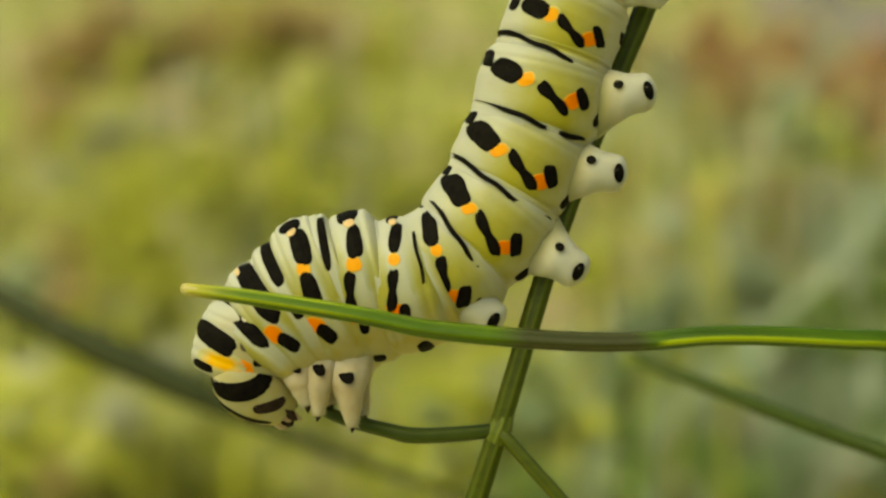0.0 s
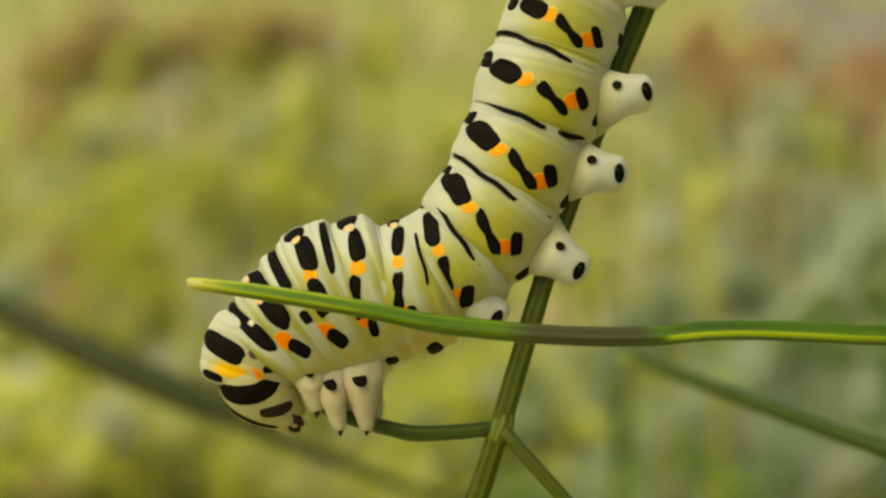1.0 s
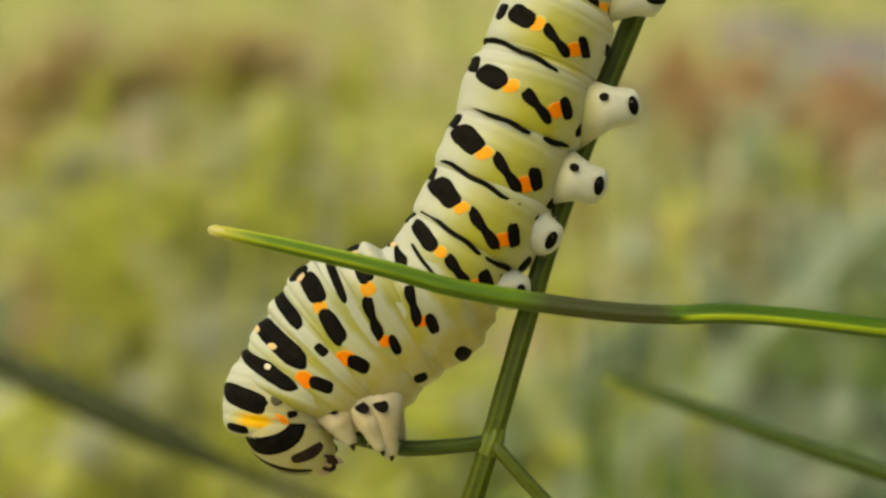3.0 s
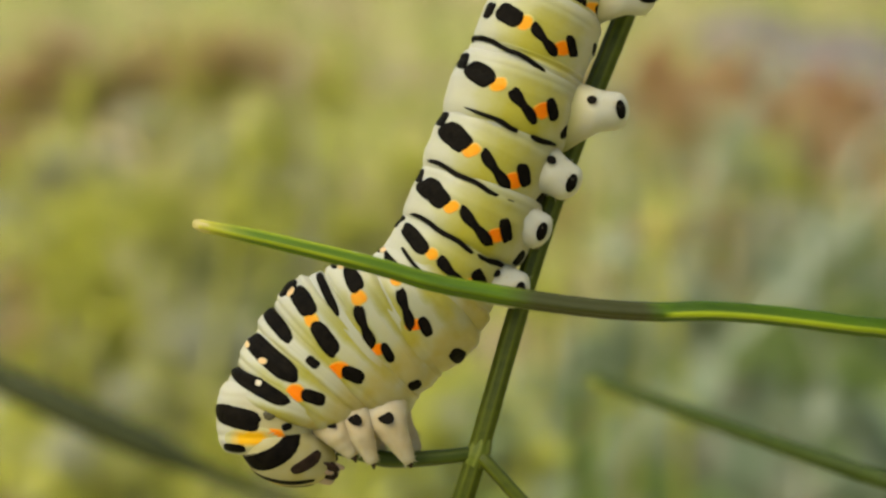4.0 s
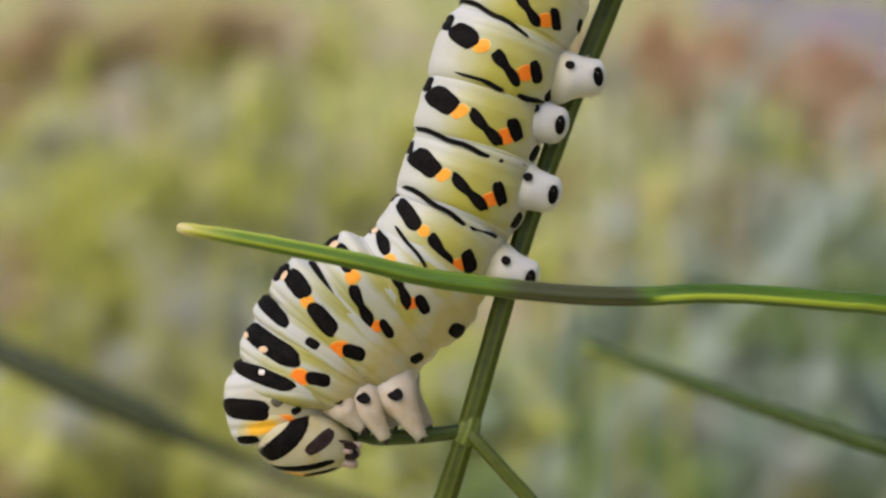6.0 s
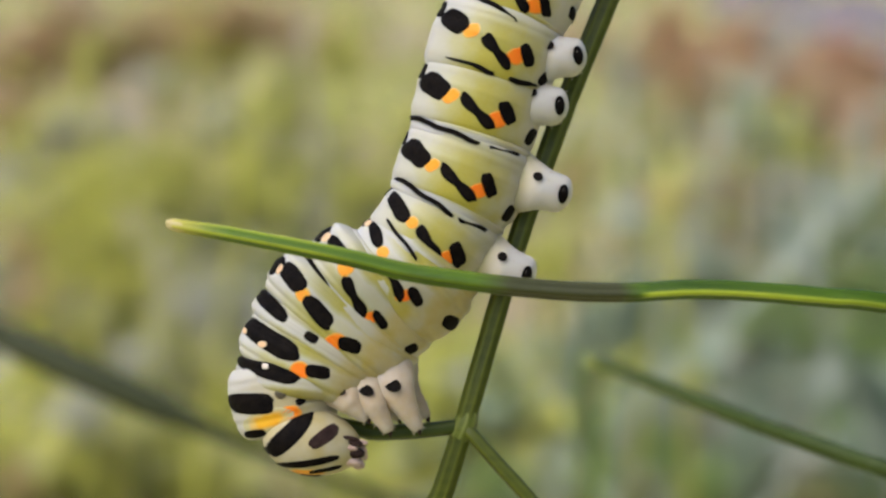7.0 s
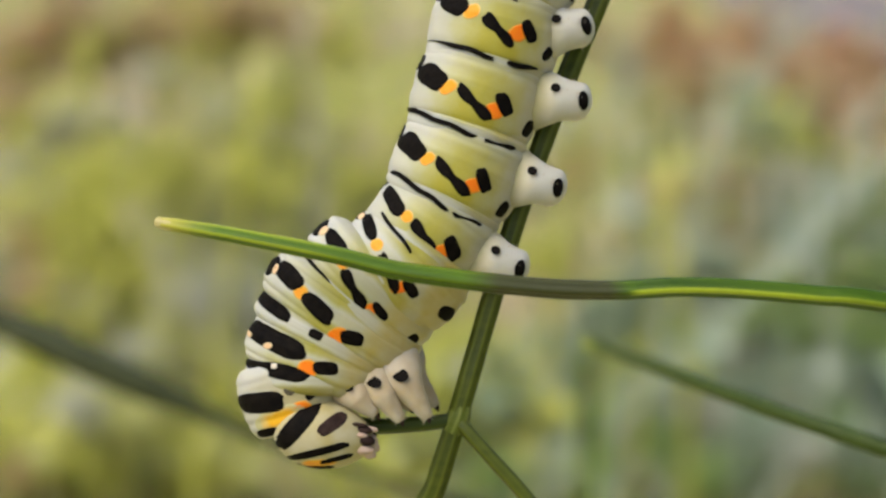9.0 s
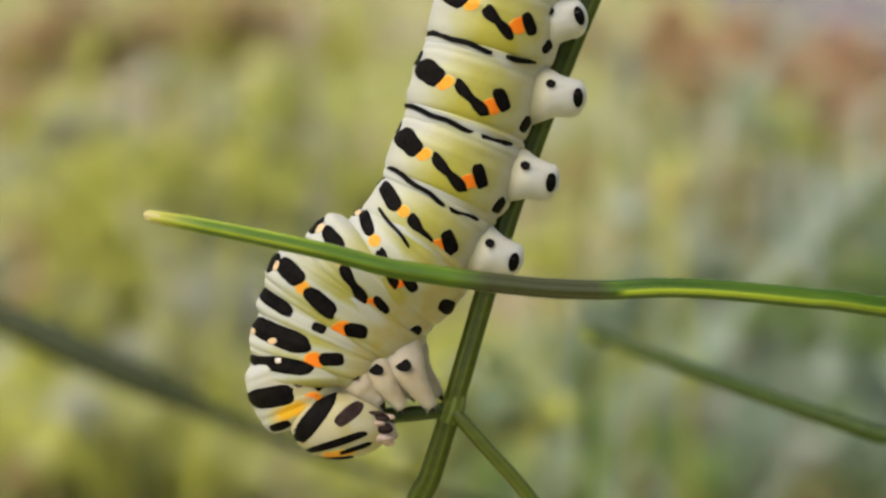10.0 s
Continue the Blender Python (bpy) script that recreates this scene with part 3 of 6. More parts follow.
# ---- the plant it creeps on ----
fennel = new("fennel_plant")
fennel.matrix_basis = SPOT_BASE
tagged(fennel, "green ribbed fennel stem with two thin side branches", "plant")
stem_line = [(-20, -322, 40), (-12, -150, 22), (-8.0, -60, 8), (-2.5, -25.0, 3), (-0.2, -17.4, 1.2), (1.25, -12.7, 0.6), (2.5, -8.4, 0.5), (4.05, -3.1, 0.7), (5.8, 2.6, 0.9), (8.3, 9.6, 1.4), (9.8, 13.5, 1.8), (11.9, 18.6, 2.0), (14.2, 24.5, 2.2), (20, 41, 3), (30, 70, 4)]
part("stem", tube([px_free(x, z, y) for x, z, y in stem_line], [1.5 * MM, 1.2 * MM, 0.9 * MM, 0.78 * MM, 0.76 * MM, 0.76 * MM, 0.78 * MM, 0.8 * MM, 0.8 * MM, 0.6 * MM], 8, 36, 7, 0.07, 0.03), STEM, fennel)
branch_line = [(1.2, -12.7, 0.5), (-1.2, -13.0, 0.3), (-4.8, -13.2, 0.2), (-6.8, -12.9, 0.3), (-11.0, -11.8, 0.6), (-14.2, -10.2, 1.2)]
part("branch", tube([px_free(x, z, y) for x, z, y in branch_line], [0.5 * MM, 0.55 * MM, 0.58 * MM, 0.5 * MM, 0.25 * MM], 8, 20, 6, 0.06, 0.02), TWIG, fennel)
side_line = [(1.3, -12.8, 0.4), (2.0, -13.5, 0.0), (3.8, -15.5, -0.3), (6.4, -18.4, -0.4), (9.0, -21.9, -0.3), (13, -28.0, 0.0), (22, -42, 2)]
part("branch", tube([px_free(x, z, y) for x, z, y in side_line], [0.5 * MM, 0.5 * MM, 0.52 * MM, 0.5 * MM, 0.4 * MM], 8, 20, 6, 0.06, 0.02), STEM, fennel)
part("joint", tube([px_free(x, z, y) for x, z, y in [(0.85, -13.7, 0.6), (1.15, -13.0, 0.6), (1.4, -12.4, 0.58), (1.62, -11.6, 0.55)]], [0.74 * MM, 0.9 * MM, 0.88 * MM, 0.72 * MM], 6, 28, 8, 0.05), JOINT, fennel)


# ---- the leaf stalk in front ----
def stalk_skin():
    """Glossy green stalk with a pale tip, highlights painted as yellow streaks and a dull olive stretch in the middle.
    """
    m, n, l, b = nodes_of("leaf_stalk_green", 0.28, 0.28)
    co = n.new("ShaderNodeTexCoord")
    sep = n.new("ShaderNodeSeparateXYZ")
    l.new(co.outputs["Object"], sep.inputs[0])
    mp = n.new("ShaderNodeMapping")
    mp.inputs["Scale"].default_value = (0.25, 3.0, 3.0)
    l.new(co.outputs["Object"], mp.inputs["Vector"])
    f = noise_tex(n, l, mp.outputs["Vector"], 420.0, 4.0)
    green = ramp(n, l, f, [(0.3, (0.036, 0.080, 0.002)), (0.7, (0.090, 0.165, 0.003))])
    at = n.new("ShaderNodeAttribute")
    at.attribute_name = "rib"
    x = math_node(n, l, "DIVIDE", sep.outputs["X"], 0.06)
    wob = math_node(n, l, "ADD", x, math_node(n, l, "MULTIPLY", math_node(n, l, "SUBTRACT", f, 0.5), 0.03))
    # lime highlights along the rib crests, put into the colour
    rib_gloss = ramp(n, l, wob, [(0.0, (0.6,) * 3), (0.16, (0.5,) * 3), (0.22, (0.12,) * 3), (0.36, (0.1,) * 3), (0.54, (0.0,) * 3)])
    col = mixed(n, l, math_node(n, l, "MULTIPLY", rib_gloss, at.outputs["Fac"]), green, (0.50, 0.57, 0.03))
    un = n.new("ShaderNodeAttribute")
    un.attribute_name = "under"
    # bright line low on the right part: its gloss is painted in
    low_gloss = ramp(n, l, un.outputs["Fac"], [(0.955, (0.0,) * 3), (0.99, (0.9,) * 3)])
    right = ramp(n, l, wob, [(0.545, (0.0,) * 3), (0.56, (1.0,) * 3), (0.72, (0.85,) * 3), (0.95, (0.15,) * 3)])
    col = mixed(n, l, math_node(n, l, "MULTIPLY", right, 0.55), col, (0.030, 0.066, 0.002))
    col = mixed(n, l, math_node(n, l, "MULTIPLY", low_gloss, right), col, (0.38, 0.46, 0.025))
    dull = ramp(n, l, wob, [(0.355, (0.0,) * 3), (0.40, (1.0,) * 3), (0.525, (1.0,) * 3), (0.55, (0.0,) * 3)])
    col = mixed(n, l, math_node(n, l, "MULTIPLY", dull, 0.92), col, (0.040, 0.039, 0.013))
    tip = ramp(n, l, x, [(0.0, (1.0,) * 3), (0.015, (0.75,) * 3), (0.04, (0.2,) * 3), (0.065, (0.0,) * 3)])
    col = mixed(n, l, tip, col, (0.46, 0.42, 0.05))
    l.new(col, b.inputs["Base Color"])
    bumped(n, l, b, noise_tex(n, l, co.outputs["Object"], 2200.0, 3.0), 0.25, 0.0001)
    return m


leaf_stalk = new("leaf_stalk")
tagged(leaf_stalk, "smooth green leaf stalk with a pale blunt tip", "stalk")
stalk_line = [(-0.77, 0.09, 0), (2.4, 0.06, 0), (6.4, -0.1, 0), (12.4, -0.45, 0), (16.5, -0.87, 0), (20.4, -0.91, 0), (24.4, -0.83, 0), (28.4, -0.6, 0), (32.3, -0.13, 0), (36.1, 0.62, 0), (40.1, 1.08, 0), (46, 1.42, 0), (50.6, 1.6, 0.3), (70, 1.2, 3), (100, -12, 15), (118, -110, 50), (122, -312, 110)]
TIP = plain("pale_tip", (0.40, 0.33, 0.08), (0.52, 0.45, 0.20), 0.45, 900.0)
part("tip", tube([px_free(x, z, 0) for x, z in ((-0.52, 0.1), (-0.44, 0.1), (-0.2, 0.09), (0.1, 0.08), (0.5, 0.07), (0.9, 0.06))], [0.08 * MM, 0.27 * MM, 0.38 * MM, 0.42 * MM, 0.43 * MM, 0.38 * MM], 4, 24, 5, 0.05, 0.04), TIP, leaf_stalk, "pale yellowish blunt tip")
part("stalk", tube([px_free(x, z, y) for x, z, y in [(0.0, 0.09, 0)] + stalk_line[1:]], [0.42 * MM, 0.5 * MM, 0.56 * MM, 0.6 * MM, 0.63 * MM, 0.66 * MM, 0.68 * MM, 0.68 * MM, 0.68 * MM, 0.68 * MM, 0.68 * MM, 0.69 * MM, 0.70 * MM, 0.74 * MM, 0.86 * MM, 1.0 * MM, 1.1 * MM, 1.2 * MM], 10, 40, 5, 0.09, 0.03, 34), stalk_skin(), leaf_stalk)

# ---- stems out of focus behind ----
DULL = stalk_mat("dull_stem", (0.032, 0.038, 0.012), (0.047, 0.056, 0.018), (0.066, 0.076, 0.028))
back_stem = new("bent_stem")
tagged(back_stem, "dark drooping stem lying across the meadow behind", "stem")
k = 2.22 * 0.042
back_line = [(-1500 * k, 330 * k, 170), (-900 * k, -50 * k, 152), (-634 * k, -180 * k, 150), (-334 * k, -312 * k, 150), (-104 * k, -404 * k, 156), (66 * k, -470 * k, 162), (300 * k, -570 * k, 170), (600 * k, -900 * k, 190), (800 * k, -2920 * k, 200)]
part("stalk", tube([px_free(x, z, y) for x, z, y in back_line], [2.4 * MM, 2.4 * MM, 2.4 * MM, 1.15 * MM, 0.8 * MM, 1.3 * MM, 0.8 * MM, 0.8 * MM, 0.8 * MM], 8, 16, 5, 0.06), DULL, back_stem)
part("leaf_sheath", tube([px_free(x, z, y) for x, z, y in ((-760 * k, -122 * k, 150), (-640 * k, -177 * k, 149.5), (-520 * k, -230 * k, 149.5), (-420 * k, -274 * k, 149.5))], [2.6 * MM, 2.75 * MM, 2.6 * MM, 1.5 * MM], 6, 16, 7, 0.08), DULL, back_stem)
side_stem = new("thin_stem")
tagged(side_stem, "thin green stem with a pale tip behind the fennel", "stem")
SIDE = stalk_mat("side_stem_green", (0.027, 0.046, 0.004), (0.044, 0.068, 0.007), (0.07, 0.10, 0.016))
YELLOWISH = plain("withered_tip", (0.17, 0.21, 0.03), (0.26, 0.29, 0.05), 0.5, 300.0)
thin_line = [(18.1, -10.97, 81), (19.2, -11.35, 76), (20.4, -11.69, 71), (21.63, -11.95, 60), (24.59, -12.75, 46), (28.02, -13.85, 36), (31.98, -15.11, 29), (36.19, -16.43, 25), (39.09, -17.36, 23), (48.16, -20.76, 23), (85, -60, 50), (95, -306, 110)]
part("stalk", tube([px_free(x, z, y) for x, z, y in thin_line], [0.7 * MM, 0.85 * MM, 0.85 * MM, 0.85 * MM, 0.85 * MM, 0.82 * MM, 0.8 * MM, 0.8 * MM, 0.8 * MM, 0.9 * MM, 1.0 * MM, 1.1 * MM], 8, 16, 5, 0.06), SIDE, side_stem)
part("tip", tube([px_free(x, z, y) for x, z, y in ((17.6, -11.1, 83), (18.0, -11.22, 81.5), (18.6, -11.4, 79), (19.6, -11.7, 74.5))], [0.3 * MM, 0.9 * MM, 1.0 * MM, 0.8 * MM], 4, 12, 5, 0.06), YELLOWISH, side_stem, "pale yellow withered tip")


# ---- the meadow ----
def ground_mat():
    m, n, l, b = nodes_of("meadow_soil", 0.9, 0.2)
    co = n.new("ShaderNodeTexCoord")
    big = noise_tex(n, l, co.outputs["Object"], 4.5, 3.0)
    mid = noise_tex(n, l, co.outputs["Object"], 16.0, 4.0)
    soil = ramp(n, l, mid, [(0.3, (0.30, 0.22, 0.12)), (0.5, (0.42, 0.33, 0.20)), (0.7, (0.52, 0.44, 0.32))])
    moss = ramp(n, l, mid, [(0.3, (0.34, 0.37, 0.08)), (0.7, (0.50, 0.52, 0.15))])
    l.new(mixed(n, l, ramp(n, l, big, [(0.42, (0.0,) * 3), (0.58, (1.0,) * 3)]), soil, moss), b.inputs["Base Color"])
    bumped(n, l, b, noise_tex(n, l, co.outputs["Object"], 120.0, 5.0), 0.6, 0.01)
    return m


bm = bmesh.new()
rad = [0.0, 0.4, 0.8, 1.2, 1.8, 2.6, 4, 8, 20, 60, 200, 800, 2500]
rows = []
for r in rad[1:]:
    rows.append([bm.verts.new((r * math.cos(2 * math.pi * i / 64), r * math.sin(2 * math.pi * i / 64), 0.02 * noise.noise(Vector((r * math.cos(i / 10.2), r * math.sin(i / 10.2), 0)) * 2.0) if r < 8 else 0.0)) for i in range(64)])
mid = bm.verts.new((0, 0, 0))
for i in range(64):
    j = (i + 1) % 64
    bm.faces.new((mid, rows[0][i], rows[0][j]))
    for a, b in zip(rows, rows[1:]):
        bm.faces.new((a[i], b[i], b[j], a[j]))
ground = part("ground", bm, ground_mat())
tagged(ground, "sandy meadow soil with mossy patches", "ground", kind="structure")


def leaf_mat(name, stops, spread=0.25):
    m, n, l, b = nodes_of(name, 0.45, 0.35)
    g = n.new("ShaderNodeNewGeometry")
    co = n.new("ShaderNodeTexCoord")
    col = ramp(n, l, g.outputs["Random Per Island"], stops)
    f = noise_tex(n, l, co.outputs["Object"], 60.0, 3.0)
    l.new(mixed(n, l, math_node(n, l, "MULTIPLY", f, spread), col, (0.30, 0.27, 0.10)), b.inputs["Base Color"])
    b.inputs["Transmission Weight"].default_value = 0.0
    tr = n.new("ShaderNodeBsdfTranslucent")
    mx = n.new("ShaderNodeMixShader")
    mx.inputs[0].default_value = 0.3
    l.new(col, tr.inputs["Color"])
    l.new(b.outputs[0], mx.inputs[1])
    l.new(tr.outputs[0], mx.inputs[2])
    l.new(mx.outputs[0], n["Material Output"].inputs["Surface"])
    return m


GRASS = leaf_mat("grass_blades", [(0.0, (0.29, 0.35, 0.10)), (0.4, (0.42, 0.47, 0.15)), (0.7, (0.54, 0.52, 0.22)), (1.0, (0.63, 0.55, 0.33))])
YELLOW = leaf_mat("yellow_green_leaves", [(0.0, (0.46, 0.49, 0.07)), (0.5, (0.62, 0.63, 0.11)), (1.0, (0.75, 0.74, 0.19))])
GREYGREEN = leaf_mat("grey_green_leaves", [(0.0, (0.26, 0.34, 0.20)), (0.5, (0.37, 0.45, 0.30)), (1.0, (0.50, 0.57, 0.44))], 0.08)
PALE = leaf_mat("pale_petals", [(0.0, (0.48, 0.49, 0.35)), (0.5, (0.60, 0.61, 0.49)), (1.0, (0.71, 0.70, 0.60))], 0.08)
TAN = leaf_mat("tan_seeds", [(0.0, (0.47, 0.315, 0.14)), (0.5, (0.57, 0.415, 0.22)), (1.0, (0.66, 0.53, 0.34))], 0.1)
GREEN = leaf_mat("fresh_leaves", [(0.0, (0.16, 0.25, 0.06)), (0.5, (0.24, 0.35, 0.08)), (1.0, (0.34, 0.45, 0.12))], 0.1)
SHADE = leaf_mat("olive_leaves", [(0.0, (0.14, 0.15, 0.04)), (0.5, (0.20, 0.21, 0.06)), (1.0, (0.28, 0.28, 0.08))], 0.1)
LUSH = leaf_mat("lush_leaves", [(0.0, (0.10, 0.17, 0.03)), (0.5, (0.15, 0.23, 0.04)), (1.0, (0.20, 0.29, 0.06))], 0.1)
LEMON = leaf_mat("lemon_petals", [(0.0, (0.58, 0.60, 0.18)), (0.5, (0.70, 0.70, 0.28)), (1.0, (0.78, 0.77, 0.42))], 0.05)
RUST = leaf_mat("dry_leaves", [(0.0, (0.52, 0.28, 0.12)), (0.5, (0.66, 0.41, 0.22)), (1.0, (0.76, 0.55, 0.36))])


def blade_into(verts, faces, base, heading, length, width, lean, segs=3):
    side = Vector((-math.sin(heading), math.cos(heading), 0)) * width * 0.5
    out = Vector((math.cos(heading), math.sin(heading), 0))
    first = len(verts)
    for k in range(segs + 1):
        f = k / segs
        p = base + out * (lean * length * f * f) + Vector((0, 0, length * f * (1 - 0.3 * lean * f)))
        w = 1 - f ** 2 * 0.9
        up = Vector((0, 0, width * 0.18))
        verts += [p - side * w, p + up * w, p + side * w]
    for k in range(segs):
        a = first + 3 * k
        faces += [(a, a + 1, a + 4, a + 3), (a + 1, a + 2, a + 5, a + 4)]


rng = random.Random(11)
verts, faces = [], []
for i in range(7000):
    y = 0.45 + 3.2 * rng.random() ** 1.4
    x = (rng.random() - 0.5) * (0.5 + 0.9 * y)
    high = 0.055 + 0.03 * min(y, 2.0)
    blade_into(verts, faces, Vector((x, y, -0.01)), rng.random() * 6.28, high * (0.4 + 0.7 * rng.random()), 0.004 + 0.005 * rng.random(), 0.2 + 0.7 * rng.random())
for i in range(6000):
    a, dist = rng.random() * 6.28, 0.35 + 3.0 * rng.random() ** 1.3
    x, y = dist * math.cos(a), dist * math.sin(a)
    if y > 0.3 and abs(x) < 0.25 + 0.45 * y:
        continue
    blade_into(verts, faces, Vector((x, y, -0.01)), rng.random() * 6.28, 0.05 + 0.07 * rng.random(), 0.004 + 0.005 * rng.random(), 0.2 + 0.7 * rng.random())
tagged(from_lists("meadow_grass", verts, faces, GRASS), "short green and straw-coloured meadow grass", "grass", kind="stuff")


def herb(name, label, category, place, high, wide, leaves, size, material, seed):
    """A low herb: a few stems from one root and a loose crown of small leaves."""
    r = random.Random(seed)
    root = new(name)
    root.matrix_basis = pose(*place, 0, 0, r.random() * 360)
    tagged(root, label, category, "meadow herbs")
    tops = []
    for i in range(5):
        a = r.random() * 6.28
        top = Vector((math.cos(a) * wide * 0.6 * r.random(), math.sin(a) * wide * 0.6 * r.random(), high * (0.6 + 0.4 * r.random())))
        tops.append(top)
        part("stem", tube([(0, 0, -0.01), tuple(top * 0.5 + Vector((0, 0, high * 0.1))), tuple(top)], [0.002, 0.0015, 0.0008], 4, 6), SIDE, root)
    verts, faces = [], []
    for i in range(leaves):
        c = r.choice(tops)
        p = c + Vector((r.gauss(0, 1), r.gauss(0, 1), r.gauss(-0.3, 0.9))) * wide * 0.33
        p.z = max(p.z, 0.004)
        d = Vector((r.gauss(0, 1), r.gauss(0, 1), r.gauss(0.15, 0.4))).normalized()
        s = d.cross(Vector((0.1, 0.2, 1))).normalized()
        ln, wd = size * (0.6 + 0.8 * r.random()), size * 0.4
        k = len(verts)
        nrm = d.cross(s) * wd * 0.3
        verts += [p, p + d * ln * 0.5 + s * wd, p + d * ln * 0.5 + nrm, p + d * ln, p + d * ln * 0.5 - s * wd]
        faces += [(k, k + 1, k + 2), (k + 1, k + 3, k + 2), (k, k + 2, k + 4), (k + 2, k + 3, k + 4)]
    from_lists("crown", verts, faces, material, root)
    return root


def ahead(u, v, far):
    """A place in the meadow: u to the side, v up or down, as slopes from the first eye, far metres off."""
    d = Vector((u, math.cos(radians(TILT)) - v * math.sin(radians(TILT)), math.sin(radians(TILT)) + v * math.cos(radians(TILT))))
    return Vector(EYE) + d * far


KINDS = {
    "yellow": ("yellow_herb", "feathery yellow-green herb in the meadow", "herb", 0.02, YELLOW), "grey": ("grey_herb", "grey-green leafy herb in the meadow", "herb", 0.024, GREYGREEN),
    "pale": ("flowering_herb", "herb with pale whitish flower heads", "flower", 0.014, PALE), "rust": ("withered_herb", "withered rust-brown herb on sandy soil", "herb", 0.026, RUST),
}
HERBS = []
place_rng = random.Random(5)
for i in range(34):
    u, v = place_rng.uniform(-0.33, 0.33), place_rng.uniform(-0.18, 0.08)
    pick = place_rng.random()
    if u < 0.05:
        kind = "yellow" if pick < 0.66 else "grey" if pick < 0.80 else "pale"
        if v > 0.10 and pick > 0.3:
            kind = "rust" if pick > 0.7 else "pale"
    else:
        kind = "grey" if pick < 0.68 else "grey" if v < -0.04 else "yellow" if pick < 0.75 else "pale"
        if v > 0.06:
            kind = "rust" if pick < 0.5 else "grey"
    HERBS.append((kind, u, v, place_rng.uniform(0.75, 1.0) + max(v + 0.1, 0) * 3.5, place_rng.uniform(0.025, 0.07)))
for number, (kind, u, v, far, wide) in enumerate(HERBS):
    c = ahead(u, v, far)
    name, label, category, size, material = KINDS[kind]
    high = max(c.z + wide * 0.3, 0.04)
    herb(name, label, category, (c.x, c.y, 0.0), high, wide, 90, size, material, number)


HEADS = {
    "lemon": ("flower_head", "pale lemon flower head on a thin stem", LEMON),
    "tan": ("seed_head", "dry tan seed head on a thin stem", TAN), "rust": ("seed_head", "withered rust-brown seed head on a thin stem", RUST),
    "pale": ("flower_head", "pale greyish flower head on a thin stem", PALE), "yellow": ("flower_head", "yellow-green flower head on a thin stem", YELLOW),
    "grey": ("leaf_tuft", "grey-green leaf tuft on a thin stem", GREYGREEN), "green": ("leaf_tuft", "fresh green leaf tuft on a thin stem", GREEN), "shade": ("leaf_tuft", "dark olive leaf tuft on a thin stem", SHADE),
}


def meadow_head(kind, u, v, r, seed):
    """A loose head of small leaves or florets on one stem of the meadow."""
    rnd = random.Random(seed)
    far = rnd.uniform(0.62, 0.72) + max(v + 0.12, 0) * 1.8
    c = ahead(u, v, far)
    name, label, material = HEADS[kind]
    root = new(name)
    root.matrix_basis = pose(c.x, c.y, 0)
    tagged(root, label, "flower" if "head" in name else "leaves", "meadow heads")
    wide = r * far
    part("stem", tube([(rnd.uniform(-0.01, 0.01), 0, -0.01), (rnd.uniform(-0.006, 0.006), 0, c.z * 0.5), (0, 0, c.z)], [0.0016, 0.0013, 0.0008], 4, 6), SIDE, root)
    verts, faces = [], []
    for i in range(170):
        p = Vector((rnd.gauss(0, 1), rnd.gauss(0, 1), rnd.gauss(0, 0.8))) * wide * 0.5 + Vector((0, 0, c.z))
        p.z = max(p.z, 0.003)
        d = Vector((rnd.gauss(0, 1), rnd.gauss(-0.2, 1), rnd.gauss(0.1, 0.35))).normalized()
        w = d.cross(Vector((0.1, 0.2, 1))).normalized()
        ln = wide * rnd.uniform(0.3, 0.6)
        k = len(verts)
        t = d.cross(w) * ln * 0.12
        verts += [p, p + d * ln * 0.5 + w * ln * 0.35, p + d * ln * 0.5 + t, p + d * ln, p + d * ln * 0.5 - w * ln * 0.35]
        faces += [(k, k + 1, k + 2), (k + 1, k + 3, k + 2), (k, k + 2, k + 4), (k + 2, k + 3, k + 4)]
    from_lists("crown", verts, faces, material, root)


